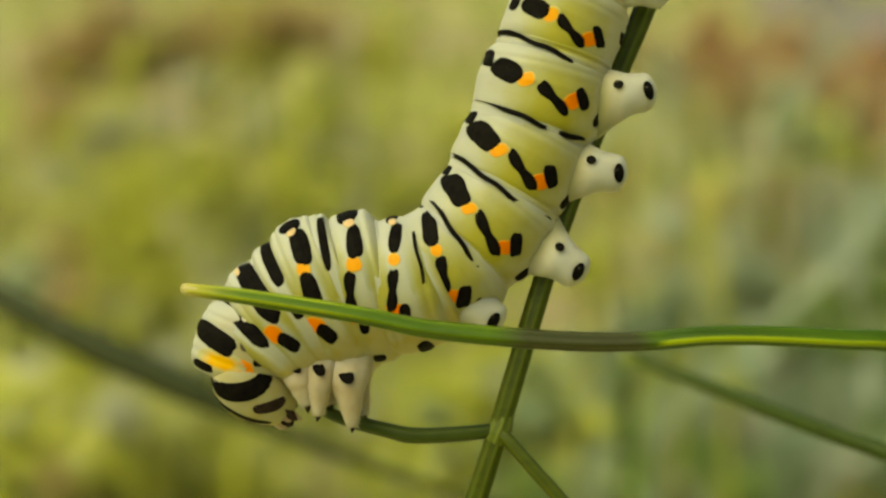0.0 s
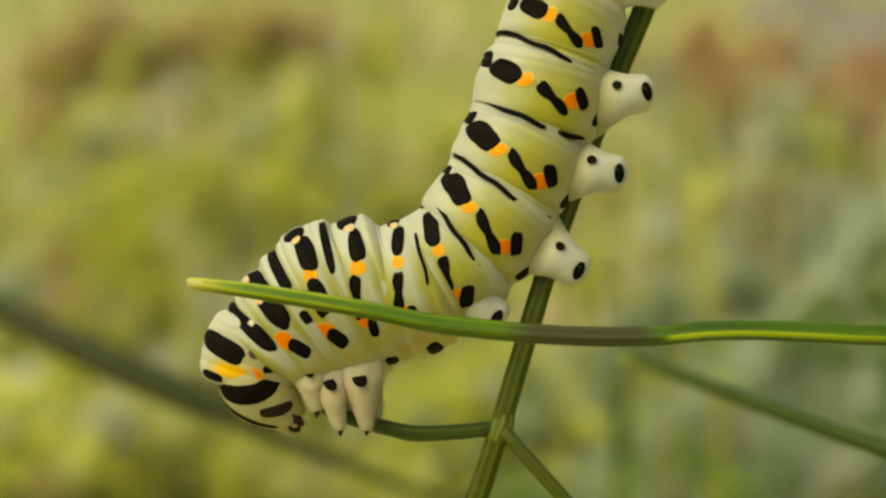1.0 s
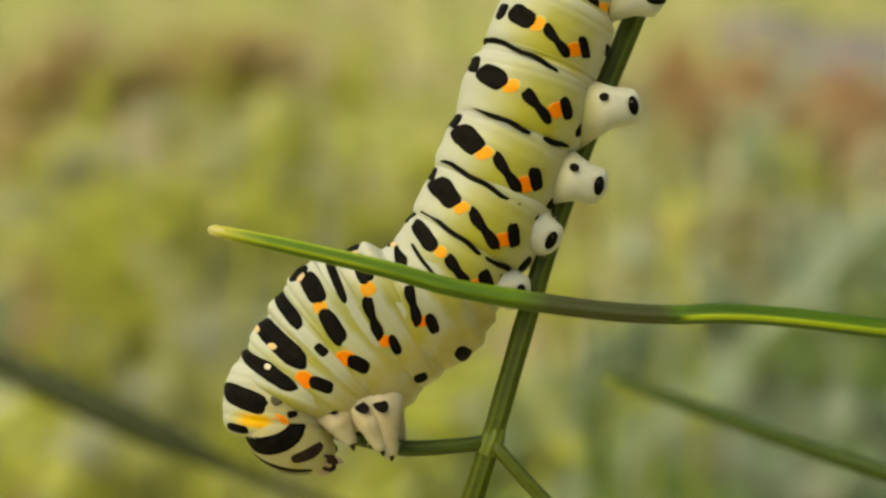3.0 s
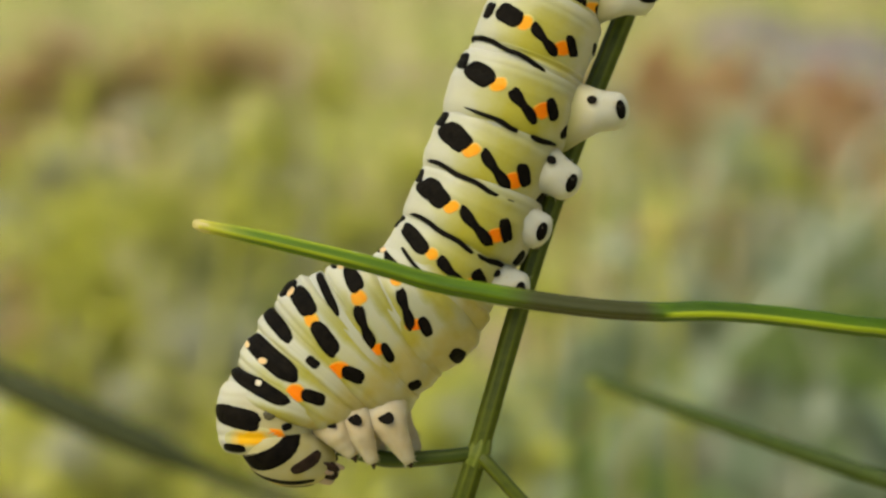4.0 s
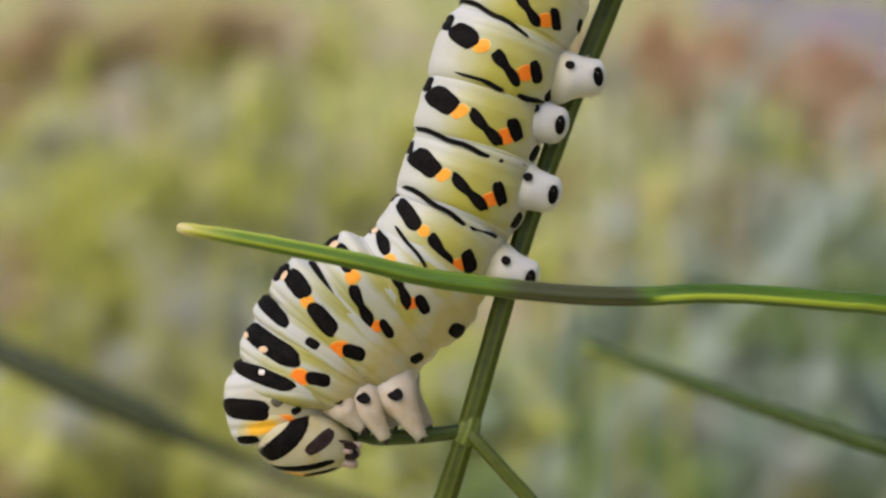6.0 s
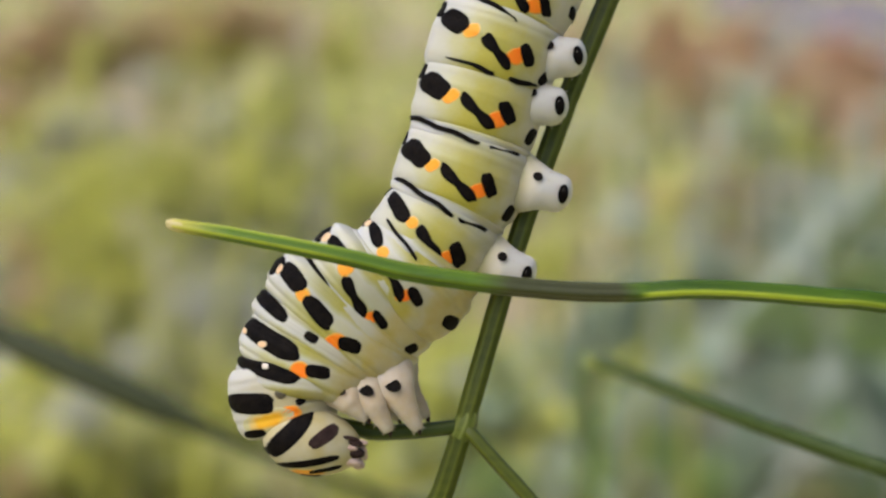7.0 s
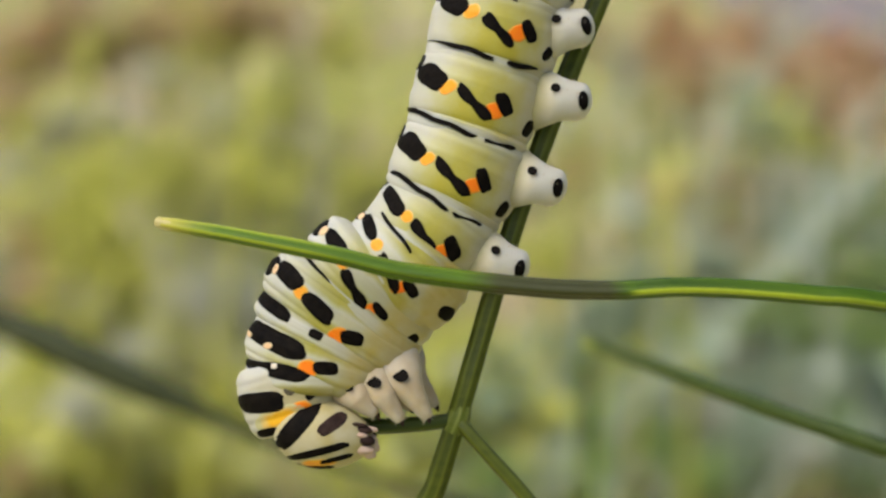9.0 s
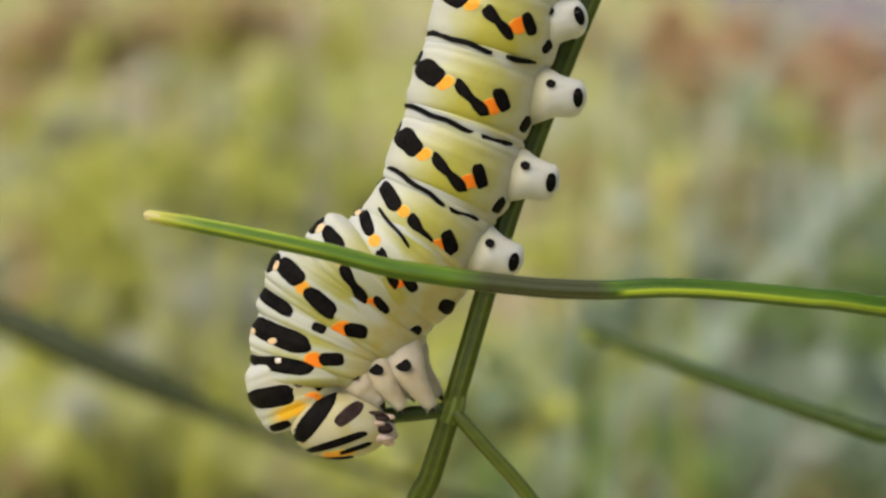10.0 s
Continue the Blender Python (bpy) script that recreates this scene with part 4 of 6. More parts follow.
MEADOW = [
    ("lemon", -0.100, 0.112, 0.011), ("lemon", -0.083, 0.098, 0.010), ("lemon", -0.113, 0.095, 0.009), ("lemon", -0.067, 0.075, 0.010), ("lemon", -0.128, 0.058, 0.010), ("lemon", -0.243, 0.064, 0.011), ("lemon", -0.185, 0.010, 0.010), ("lemon", -0.160, -0.008, 0.009), ("lemon", -0.230, -0.085, 0.011), ("lemon", -0.185, -0.105, 0.011), ("lemon", -0.120, -0.128, 0.010), ("lemon", -0.060, 0.020, 0.009),
    ("lemon", -0.206, 0.048, 0.012), ("lemon", -0.188, 0.058, 0.011), ("lemon", -0.200, 0.028, 0.012), ("lemon", -0.165, 0.038, 0.009), ("lemon", -0.176, 0.065, 0.009), ("lemon", -0.087, 0.110, 0.012), ("lemon", -0.077, 0.086, 0.011), ("lemon", -0.094, 0.072, 0.009), ("lemon", -0.152, 0.069, 0.009), ("lemon", -0.225, 0.040, 0.009), ("lemon", -0.140, 0.030, 0.009), ("lemon", -0.210, -0.040, 0.009), ("lemon", -0.150, -0.120, 0.011),
    ("tan", -0.155, 0.140, 0.032), ("yellow", -0.135, 0.127, 0.027), ("tan", -0.227, 0.137, 0.028), ("tan", -0.258, 0.110, 0.027), ("yellow", -0.189, 0.123, 0.021), ("tan", -0.097, 0.137, 0.027),
    ("pale", -0.172, 0.106, 0.015), ("pale", -0.131, 0.081, 0.014), ("pale", -0.071, 0.067, 0.017), ("yellow", -0.059, 0.117, 0.024), ("pale", -0.213, 0.076, 0.012), ("yellow", -0.208, 0.038, 0.021),
    ("yellow", -0.196, 0.028, 0.017), ("yellow", -0.104, 0.035, 0.022), ("yellow", -0.121, 0.048, 0.017), ("yellow", -0.165, 0.048, 0.021), ("pale", -0.234, 0.077, 0.014), ("pale", -0.254, 0.048, 0.017),
    ("pale", -0.082, 0.026, 0.015), ("yellow", -0.049, 0.038, 0.017), ("tan", -0.247, 0.007, 0.017), ("tan", -0.247, -0.024, 0.017), ("pale", -0.155, -0.027, 0.021), ("pale", -0.138, -0.041, 0.015),
    ("pale", -0.220, -0.095, 0.017), ("yellow", -0.165, -0.116, 0.022), ("yellow", -0.138, -0.133, 0.021), ("tan", -0.251, -0.133, 0.021), ("yellow", -0.200, -0.140, 0.019), ("yellow", -0.183, -0.013, 0.017),
    ("yellow", -0.217, -0.010, 0.017), ("yellow", -0.111, -0.102, 0.015), ("yellow", -0.227, -0.123, 0.017), ("yellow", -0.049, -0.143, 0.021), ("yellow", -0.077, -0.136, 0.017), ("rust", 0.139, 0.140, 0.015),
    ("tan", 0.118, 0.113, 0.022), ("tan", 0.087, 0.130, 0.017), ("rust", 0.180, 0.127, 0.024), ("tan", 0.233, 0.094, 0.016), ("rust", 0.258, 0.081, 0.021), ("grey", 0.190, 0.076, 0.017),
    ("tan", 0.156, 0.099, 0.019), ("pale", 0.111, 0.024, 0.017), ("rust", 0.130, 0.132, 0.016), ("pale", 0.232, 0.084, 0.014), ("rust", 0.262, 0.112, 0.020), ("green", 0.238, 0.018, 0.017), ("tan", 0.135, 0.035, 0.015), ("tan", 0.081, 0.048, 0.015), ("pale", 0.200, 0.045, 0.011), ("grey", 0.238, 0.035, 0.010),
    ("green", 0.260, 0.031, 0.017), ("tan", 0.170, 0.041, 0.015), ("pale", 0.180, -0.061, 0.017), ("green", 0.221, -0.049, 0.015), ("grey", 0.245, -0.075, 0.021), ("green", 0.089, -0.102, 0.014),
    ("green", 0.094, -0.130, 0.014), ("green", 0.084, -0.075, 0.012), ("green", 0.142, -0.054, 0.015), ("grey", 0.125, -0.089, 0.017), ("pale", 0.217, -0.123, 0.015), ("pale", 0.165, -0.098, 0.013), ("yellow", 0.150, -0.078, 0.011), ("grey", 0.187, -0.109, 0.017),
    ("grey", 0.026, -0.068, 0.014), ("green", 0.033, -0.140, 0.017), ("yellow", 0.060, -0.006, 0.017), ("grey", 0.163, -0.010, 0.021), ("green", 0.224, -0.003, 0.015), ("green", 0.255, -0.020, 0.021),
    ("grey", 0.118, -0.020, 0.017), ("green", 0.156, -0.140, 0.021), ("grey", 0.252, -0.116, 0.019), ("grey", 0.060, -0.054, 0.014),
    ("green", 0.211, -0.027, 0.017), ("grey", 0.193, -0.082, 0.017), ("green", 0.258, -0.054, 0.017), ("green", 0.238, -0.102, 0.017), ("grey", 0.176, -0.136, 0.017), ("grey", 0.211, 0.014, 0.017), ("green", 0.258, -0.143, 0.017),
    ("green", 0.135, -0.116, 0.015), ("grey", 0.265, 0.004, 0.017), ("green", 0.190, -0.041, 0.015), ("yellow", -0.200, 0.058, 0.014), ("yellow", -0.227, 0.024, 0.015), ("yellow", -0.090, 0.089, 0.015), ("yellow", -0.247, -0.068, 0.015), ("yellow", -0.124, -0.075, 0.014),
    ("lemon", -0.235, -0.082, 0.011), ("lemon", -0.218, -0.112, 0.010), ("lemon", -0.190, -0.095, 0.011), ("lemon", -0.172, -0.128, 0.010), ("lemon", -0.150, -0.105, 0.009), ("lemon", -0.245, -0.128, 0.010),
    ("lemon", -0.128, -0.120, 0.010), ("yellow", -0.205, -0.090, 0.016), ("pale", -0.185, -0.062, 0.014), ("lemon", -0.140, -0.062, 0.010), ("pale", -0.118, -0.030, 0.015), ("lemon", -0.158, 0.006, 0.010),
    ("lemon", -0.232, -0.012, 0.010), ("lemon", -0.252, 0.030, 0.010), ("lemon", -0.100, 0.006, 0.009), ("yellow", -0.205, 0.012, 0.016), ("pale", -0.222, -0.030, 0.013), ("lemon", -0.098, -0.068, 0.009),
    ("lemon", 0.075, 0.008, 0.009), ("lemon", 0.098, -0.018, 0.009), ("pale", 0.132, -0.012, 0.013), ("pale", 0.145, 0.012, 0.012),
    ("pale", -0.150, -0.012, 0.014), ("pale", -0.132, -0.020, 0.012), ("lemon", -0.160, -0.090, 0.012), ("lemon", -0.140, -0.122, 0.012), ("lemon", -0.112, -0.135, 0.010), ("yellow", -0.160, -0.140, 0.018), ("yellow", -0.125, -0.100, 0.016),
    ("pale", -0.162, -0.030, 0.012), ("pale", -0.145, -0.048, 0.013), ("lemon", -0.172, -0.018, 0.011), ("lemon", -0.128, -0.044, 0.011),
    ("lemon", -0.165, -0.045, 0.015), ("pale", -0.150, -0.032, 0.016), ("lemon", -0.140, -0.058, 0.013), ("pale", -0.176, -0.062, 0.014),
    ("tan", -0.205, 0.118, 0.020), ("tan", -0.175, 0.128, 0.022), ("tan", -0.125, 0.142, 0.022), ("tan", -0.245, 0.128, 0.022), ("tan", -0.080, 0.128, 0.016), ("tan", -0.265, 0.085, 0.018),
    ("rust", 0.150, 0.118, 0.017), ("rust", 0.205, 0.108, 0.017), ("tan", 0.170, 0.070, 0.013), ("rust", 0.235, 0.122, 0.017),
]
for number, (kind, u, v, r) in enumerate(MEADOW):
    meadow_head(kind, u, v, r, 100 + number)


# small bright florets of one yellow-green herb
rng = random.Random(31)
verts, faces = [], []
for i in range(420):
    u, v = rng.uniform(-0.31, 0.03), rng.gauss(0.01, 0.075)
    if rng.random() < 0.25:
        u, v = rng.gauss(-0.2, 0.02), rng.gauss(0.035, 0.02)
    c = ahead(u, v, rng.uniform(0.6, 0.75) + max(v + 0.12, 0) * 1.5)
    if c.z < 0.02:
        continue
    blade_into(verts, faces, Vector((c.x, c.y, 0)), rng.random() * 6.28, c.z, 0.0009, 0.04)
    size = rng.uniform(0.003, 0.008)
    for q in range(6):
        d = Vector((rng.gauss(0, 1), rng.gauss(0, 1), rng.gauss(0.2, 0.5))).normalized()
        w = d.cross(Vector((0.3, 0.2, 1))).normalized() * size * 0.5
        t = d.cross(w).normalized() * size * 0.2
        k = len(verts)
        verts += [c, c + d * size * 0.6 + w, c + d * size * 0.6 + t, c + d * size * 1.2, c + d * size * 0.6 - w]
        faces += [(k, k + 1, k + 2), (k + 1, k + 3, k + 2), (k, k + 2, k + 4), (k + 2, k + 3, k + 4)]
tagged(from_lists("florets", verts, faces, YELLOW), "small yellow-green florets on thin stalks over the meadow", "flowers", kind="stuff")


verts, faces = [], []
rng = random.Random(23)
GREYSTONE = plain("grey_stone", (0.15, 0.13, 0.13), (0.22, 0.19, 0.19), 0.85, 30.0, 0.5, 0.004)
for u, v, far, wide in ((0.25, 0.135, 1.75, 0.11), (0.20, 0.15, 1.95, 0.09), (0.29, 0.12, 1.6, 0.08)):
    bm = bmesh.new()
    bmesh.ops.create_icosphere(bm, subdivisions=3, radius=1.0)
    for p in bm.verts:
        f = 1 + 0.22 * noise.noise(p.co * 1.3 + Vector((u * 40, 0, 0))) + 0.07 * noise.noise(p.co * 4.0)
        p.co = Vector((p.co.x * wide, p.co.y * wide * 0.8, max(p.co.z, -0.5) * wide * 0.55)) * f
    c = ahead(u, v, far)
    stone = part("stone", bm, GREYSTONE)
    stone.matrix_basis = pose(c.x, c.y, wide * 0.15, 0, 0, u * 500)
    tagged(stone, "rounded mauve-grey field stone on the soil", "stone", "field stones")

for i in range(200):
    u, v = rng.uniform(-0.33, 0.33), rng.uniform(-0.18, 0.17)
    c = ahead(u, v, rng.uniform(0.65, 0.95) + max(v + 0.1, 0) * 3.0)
    if c.z < 0.03:
        continue
    blade_into(verts, faces, Vector((c.x, c.y, 0)), rng.random() * 6.28, c.z, 0.0012, 0.05)
    size = rng.uniform(0.004, 0.011)
    for q in range(7):
        d = Vector((rng.gauss(0, 1), rng.gauss(0, 1), rng.gauss(0.3, 0.8))).normalized()
        w = d.cross(Vector((0.3, 0.2, 1))).normalized() * size * 0.45
        t = d.cross(w).normalized() * size * 0.2
        k = len(verts)
        verts += [c, c + d * size * 0.6 + w, c + d * size * 0.6 + t, c + d * size * 1.2, c + d * size * 0.6 - w]
        faces += [(k, k + 1, k + 2), (k + 1, k + 3, k + 2), (k, k + 2, k + 4), (k + 2, k + 3, k + 4)]
tagged(from_lists("seed_heads", verts, faces, PALE), "pale seed heads on thin stalks over the meadow", "seed heads", kind="stuff")


def tall_grass(u, v, far, lean, high, material):
    """One tall grass stalk far out of focus, with two narrow leaves."""
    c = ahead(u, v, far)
    root = new("tall_grass")
    root.matrix_basis = pose(c.x, c.y, 0)
    tagged(root, "tall green grass stalk in the meadow", "grass", "tall grass")
    top = Vector((lean * high, 0.01, c.z + high * 0.5))
    part("stalk", tube([(0, 0, -0.01), tuple(top * 0.5), tuple(top)], [0.002, 0.0016, 0.0007], 6, 8), SIDE, root)
    for k, f in ((1, 0.35), (-1, 0.6)):
        verts, faces = [], []
        blade_into(verts, faces, top * f, k * 0.9 + 0.4, 0.09, 0.006, 0.6, 6)
        from_lists("leaf", verts, faces, material, root)


for u, v, far, lean, high, material in (
    (0.088, -0.07, 0.5, 0.03, 0.05, LUSH), (0.095, -0.09, 0.58, -0.05, 0.06, LUSH),
):
    tall_grass(u, v, far, lean, high, material)


def dry_stalk(u, v, far, lean, length, thick, material, label):
    """One slanting dry stalk of the meadow, rooted in the soil, with a small ragged top."""
    c = ahead(u, v, far)
    root = new("dry_stalk")
    foot = Vector((c.x - lean * c.z, c.y + 0.02, 0.0))
    root.matrix_basis = pose(*foot)
    tagged(root, label, "stalk", "dry stalks")
    top = c - foot + Vector((lean * length, 0.0, length))
    part("stem", tube([(0, 0, -0.01), tuple(top * 0.45 + Vector((0.006 * lean, 0, 0.004))), tuple(top)], [thick * 1.2, thick, thick * 0.5], 6, 8), material, root)
    verts, faces = [], []
    r = random.Random(int(u * 9000 + v * 700))
    for q in range(9):
        blade_into(verts, faces, top * r.uniform(0.8, 0.98), r.random() * 6.28, r.uniform(0.012, 0.03), thick * 2.0, r.uniform(0.3, 0.9), 2)
    from_lists("tuft", verts, faces, material, root)


STRAW = leaf_mat("straw", [(0.0, (0.50, 0.45, 0.30)), (0.5, (0.60, 0.56, 0.42)), (1.0, (0.68, 0.65, 0.52))], 0.1)
SILVER = leaf_mat("silvery_leaves", [(0.0, (0.34, 0.41, 0.30)), (0.5, (0.45, 0.51, 0.40)), (1.0, (0.56, 0.60, 0.50))], 0.05)
stalk_rng = random.Random(77)
for u, v, far, lean, length, pale in (
    (0.215, -0.005, 0.62, 0.9, 0.03, True), (0.235, 0.012, 0.66, 1.1, 0.03, True), (0.155, 0.022, 0.70, 0.25, 0.04, True), (0.118, 0.052, 0.74, -0.2, 0.05, True),
    (0.128, -0.045, 0.60, 0.05, 0.05, False), (0.148, -0.075, 0.58, -0.1, 0.04, False), (0.075, 0.015, 0.66, 0.1, 0.06, False), (0.190, 0.085, 0.82, 0.35, 0.05, True),
    (0.245, 0.055, 0.78, 0.6, 0.04, True), (-0.060, 0.090, 0.74, 0.05, 0.05, False), (-0.075, 0.040, 0.66, -0.08, 0.06, True), (-0.125, 0.015, 0.62, 0.2, 0.05, False),
    (-0.150, -0.045, 0.60, -0.6, 0.04, True), (-0.215, 0.065, 0.72, 0.1, 0.05, False), (-0.240, 0.010, 0.64, -0.2, 0.05, False),
    (0.215, -0.125, 0.56, 0.35, 0.03, True), (0.240, -0.060, 0.60, -0.5, 0.04, True),
):
    dry_stalk(u, v, far, lean, length, stalk_rng.uniform(0.0011, 0.0019), (SILVER if u > 0 else STRAW) if pale else YELLOW, "pale dry stalk slanting through the meadow" if pale else "yellow-green flower stalk in the meadow")


def motions():
    # every ring of the body, the head, the legs and prolegs creep; the leaf stalk sways
    walk(a7, [(0, pose(0.00582, 0.00000, 0.01729, 0.3, -67.3, 0)), (0.5, pose(0.00578, 0.00000, 0.01720, 0.2, -67.7, 0)), (1, pose(0.00566, 0.00000, 0.01709, 0.1, -66.9, 0)), (1.5, pose(0.00567, 0.00000, 0.01709, 0, -66.2, 0)), (2, pose(0.00576, 0.00000, 0.01705, -0.1, -66.0, 0)), (3.5, pose(0.00555, 0.00000, 0.01788, -0.4, -65.7, 0)), (4, pose(0.00576, 0.00000, 0.01830, -0.4, -65.6, 0)), (4.5, pose(0.00562, 0.00000, 0.01818, -0.5, -63.8, 0)), (5, pose(0.00588, 0.00000, 0.01855, -0.6, -62.7, 0)), (5.5, pose(0.00578, 0.00000, 0.01866, -0.7, -60.7, 0)), (7, pose(0.00528, 0.00000, 0.01931, -7.7, -59.1, 0)), (7.5, pose(0.00533, 0.00000, 0.01936, -8.7, -59.2, 0)), (8, pose(0.00546, 0.00000, 0.01940, -8.7, -60.0, 0)), (8.5, pose(0.00553, 0.00000, 0.01966, -8.7, -60.0, 0)), (9, pose(0.00576, 0.00000, 0.02015, -8.7, -60.0, 0)), (9.5, pose(0.00594, 0.00000, 0.02015, -8.7, -59.7, 0)), (10, pose(0.00611, 0.00000, 0.01996, -8.7, -59.7, 0))])
    walk(a8, [(0, pose(0.00731, 0.00000, 0.02101, 0.3, -65.3, 0)), (0.5, pose(0.00724, 0.00000, 0.02094, 0.2, -65.7, 0)), (1, pose(0.00717, 0.00000, 0.02081, 0.1, -64.9, 0)), (1.5, pose(0.00722, 0.00000, 0.02079, 0, -64.1, 0)), (2, pose(0.00732, 0.00000, 0.02074, -0.1, -64.0, 0)), (3.5, pose(0.00713, 0.00000, 0.02157, -0.4, -63.7, 0)), (4, pose(0.00735, 0.00000, 0.02198, -0.4, -63.5, 0)), (4.5, pose(0.00732, 0.00000, 0.02181, -0.5, -61.8, 0)), (5, pose(0.00765, 0.00000, 0.02215, -0.6, -60.6, 0)), (5.5, pose(0.00767, 0.00000, 0.02219, -0.7, -58.7, 0)), (7, pose(0.00721, 0.00000, 0.02281, -7.7, -57.0, 0)), (7.5, pose(0.00724, 0.00000, 0.02287, -8.7, -57.1, 0)), (8, pose(0.00733, 0.00000, 0.02293, -8.7, -57.9, 0)), (8.5, pose(0.00738, 0.00000, 0.02320, -8.7, -58.0, 0)), (9, pose(0.00762, 0.00000, 0.02368, -8.7, -57.9, 0)), (9.5, pose(0.00783, 0.00000, 0.02367, -8.7, -57.6, 0)), (10, pose(0.00799, 0.00000, 0.02349, -8.7, -57.6, 0))])
    walk(a9, [(0, pose(0.00903, 0.00000, 0.02420, 0.3, -57.4, 0)), (0.5, pose(0.00895, 0.00000, 0.02413, 0.2, -57.8, 0)), (1, pose(0.00892, 0.00000, 0.02398, 0.1, -57.0, 0)), (1.5, pose(0.00900, 0.00000, 0.02394, 0, -56.3, 0)), (2, pose(0.00912, 0.00000, 0.02389, -0.1, -56.2, 0)), (3.5, pose(0.00893, 0.00000, 0.02470, -0.4, -55.8, 0)), (4, pose(0.00916, 0.00000, 0.02511, -0.4, -55.7, 0)), (4.5, pose(0.00922, 0.00000, 0.02488, -0.5, -53.9, 0)), (5, pose(0.00961, 0.00000, 0.02518, -0.6, -52.8, 0)), (5.5, pose(0.00974, 0.00000, 0.02516, -0.7, -50.8, 0)), (7, pose(0.00925, 0.00000, 0.02573, -7.7, -49.2, 0)), (7.5, pose(0.00927, 0.00000, 0.02579, -8.7, -49.3, 0)), (8, pose(0.00931, 0.00000, 0.02588, -8.7, -50.1, 0)), (8.5, pose(0.00937, 0.00000, 0.02615, -8.7, -50.2, 0)), (9, pose(0.00961, 0.00000, 0.02663, -8.7, -50.1, 0)), (9.5, pose(0.00983, 0.00000, 0.02661, -8.7, -49.8, 0)), (10, pose(0.01000, 0.00000, 0.02643, -8.7, -49.8, 0))])
    walk(a6, [(0, pose(0.00421, 0.00000, 0.01216, 9, -77.5, 0)), (0.5, pose(0.00416, 0.00000, 0.01208, 8.9, -77.8, 0)), (1, pose(0.00408, 0.00000, 0.01195, 8.8, -78.2, 0)), (1.5, pose(0.00400, 0.00000, 0.01201, 8.7, -77.6, 0)), (2, pose(0.00407, 0.00000, 0.01199, 8.6, -77.6, 0)), (3.5, pose(0.00370, 0.00000, 0.01289, 8.4, -72.9, 0)), (4, pose(0.00388, 0.00000, 0.01328, 8.3, -71.7, 0)), (4.5, pose(0.00372, 0.00000, 0.01324, 8.2, -71.3, 0)), (5, pose(0.00380, 0.00000, 0.01378, 8.1, -69.4, 0)), (5.5, pose(0.00370, 0.00000, 0.01405, 8, -70.0, 0)), (7, pose(0.00348, 0.00000, 0.01510, 1, -71.7, 0)), (7.5, pose(0.00359, 0.00000, 0.01512, 0, -71.5, 0)), (8, pose(0.00375, 0.00000, 0.01533, 0, -73.3, 0)), (8.5, pose(0.00386, 0.00000, 0.01571, 0, -75.7, 0)), (9, pose(0.00415, 0.00000, 0.01617, 0, -76.6, 0)), (9.5, pose(0.00432, 0.00000, 0.01613, 0, -77.1, 0)), (10, pose(0.00454, 0.00000, 0.01594, 0, -76.1, 0))])
    walk(a5, [(0, pose(0.00260, 0.00000, 0.00748, 9, -63.8, 0)), (0.5, pose(0.00256, 0.00000, 0.00740, 8.9, -64.2, 0)), (1, pose(0.00251, 0.00000, 0.00731, 8.8, -64.1, 0)), (1.5, pose(0.00236, 0.00000, 0.00743, 8.7, -63.3, 0)), (2, pose(0.00244, 0.00000, 0.00738, 8.6, -63.7, 0)), (3.5, pose(0.00209, 0.00000, 0.00866, 8.4, -64.3, 0)), (4, pose(0.00233, 0.00000, 0.00910, 8.3, -65.1, 0)), (4.5, pose(0.00217, 0.00000, 0.00914, 8.2, -65.1, 0)), (5, pose(0.00241, 0.00000, 0.00982, 8.1, -67.9, 0)), (5.5, pose(0.00243, 0.00000, 0.01011, 8, -70.5, 0)), (7, pose(0.00239, 0.00000, 0.01121, 1, -73.2, 0)), (7.5, pose(0.00248, 0.00000, 0.01119, 0, -72.3, 0)), (8, pose(0.00254, 0.00000, 0.01114, 0, -72.2, 0)), (8.5, pose(0.00256, 0.00000, 0.01117, 0, -72.3, 0)), (9, pose(0.00277, 0.00000, 0.01138, 0, -72.8, 0)), (9.5, pose(0.00288, 0.00000, 0.01112, 0, -72.9, 0)), (10, pose(0.00296, 0.00000, 0.01092, 0, -73.0, 0))])
    walk(a4, [(0, pose(0.00042, 0.00000, 0.00292, 9, -51.6, 0)), (0.5, pose(0.00039, 0.00000, 0.00281, 8.9, -51.0, 0)), (1, pose(0.00037, 0.00000, 0.00279, 8.8, -51.3, 0)), (1.5, pose(0.00031, 0.00000, 0.00297, 8.7, -51.6, 0)), (2, pose(0.00048, 0.00000, 0.00306, 8.6, -53.5, 0)), (3.5, pose(0.00071, 0.00000, 0.00463, 8.4, -64.7, 0)), (4, pose(0.00092, 0.00000, 0.00501, 8.3, -65.8, 0)), (4.5, pose(0.00084, 0.00000, 0.00505, 8.2, -66.5, 0)), (5, pose(0.00124, 0.00000, 0.00559, 8.1, -70.0, 0)), (5.5, pose(0.00133, 0.00000, 0.00576, 8, -71.2, 0)), (7, pose(0.00109, 0.00000, 0.00605, 1, -69.5, 0)), (7.5, pose(0.00118, 0.00000, 0.00594, 0, -68.7, 0)), (8, pose(0.00116, 0.00000, 0.00589, 0, -67.6, 0)), (8.5, pose(0.00116, 0.00000, 0.00590, 0, -67.2, 0)), (9, pose(0.00132, 0.00000, 0.00600, 0, -67.7, 0)), (9.5, pose(0.00141, 0.00000, 0.00577, 0, -68.1, 0)), (10, pose(0.00145, 0.00000, 0.00552, 0, -67.7, 0))])
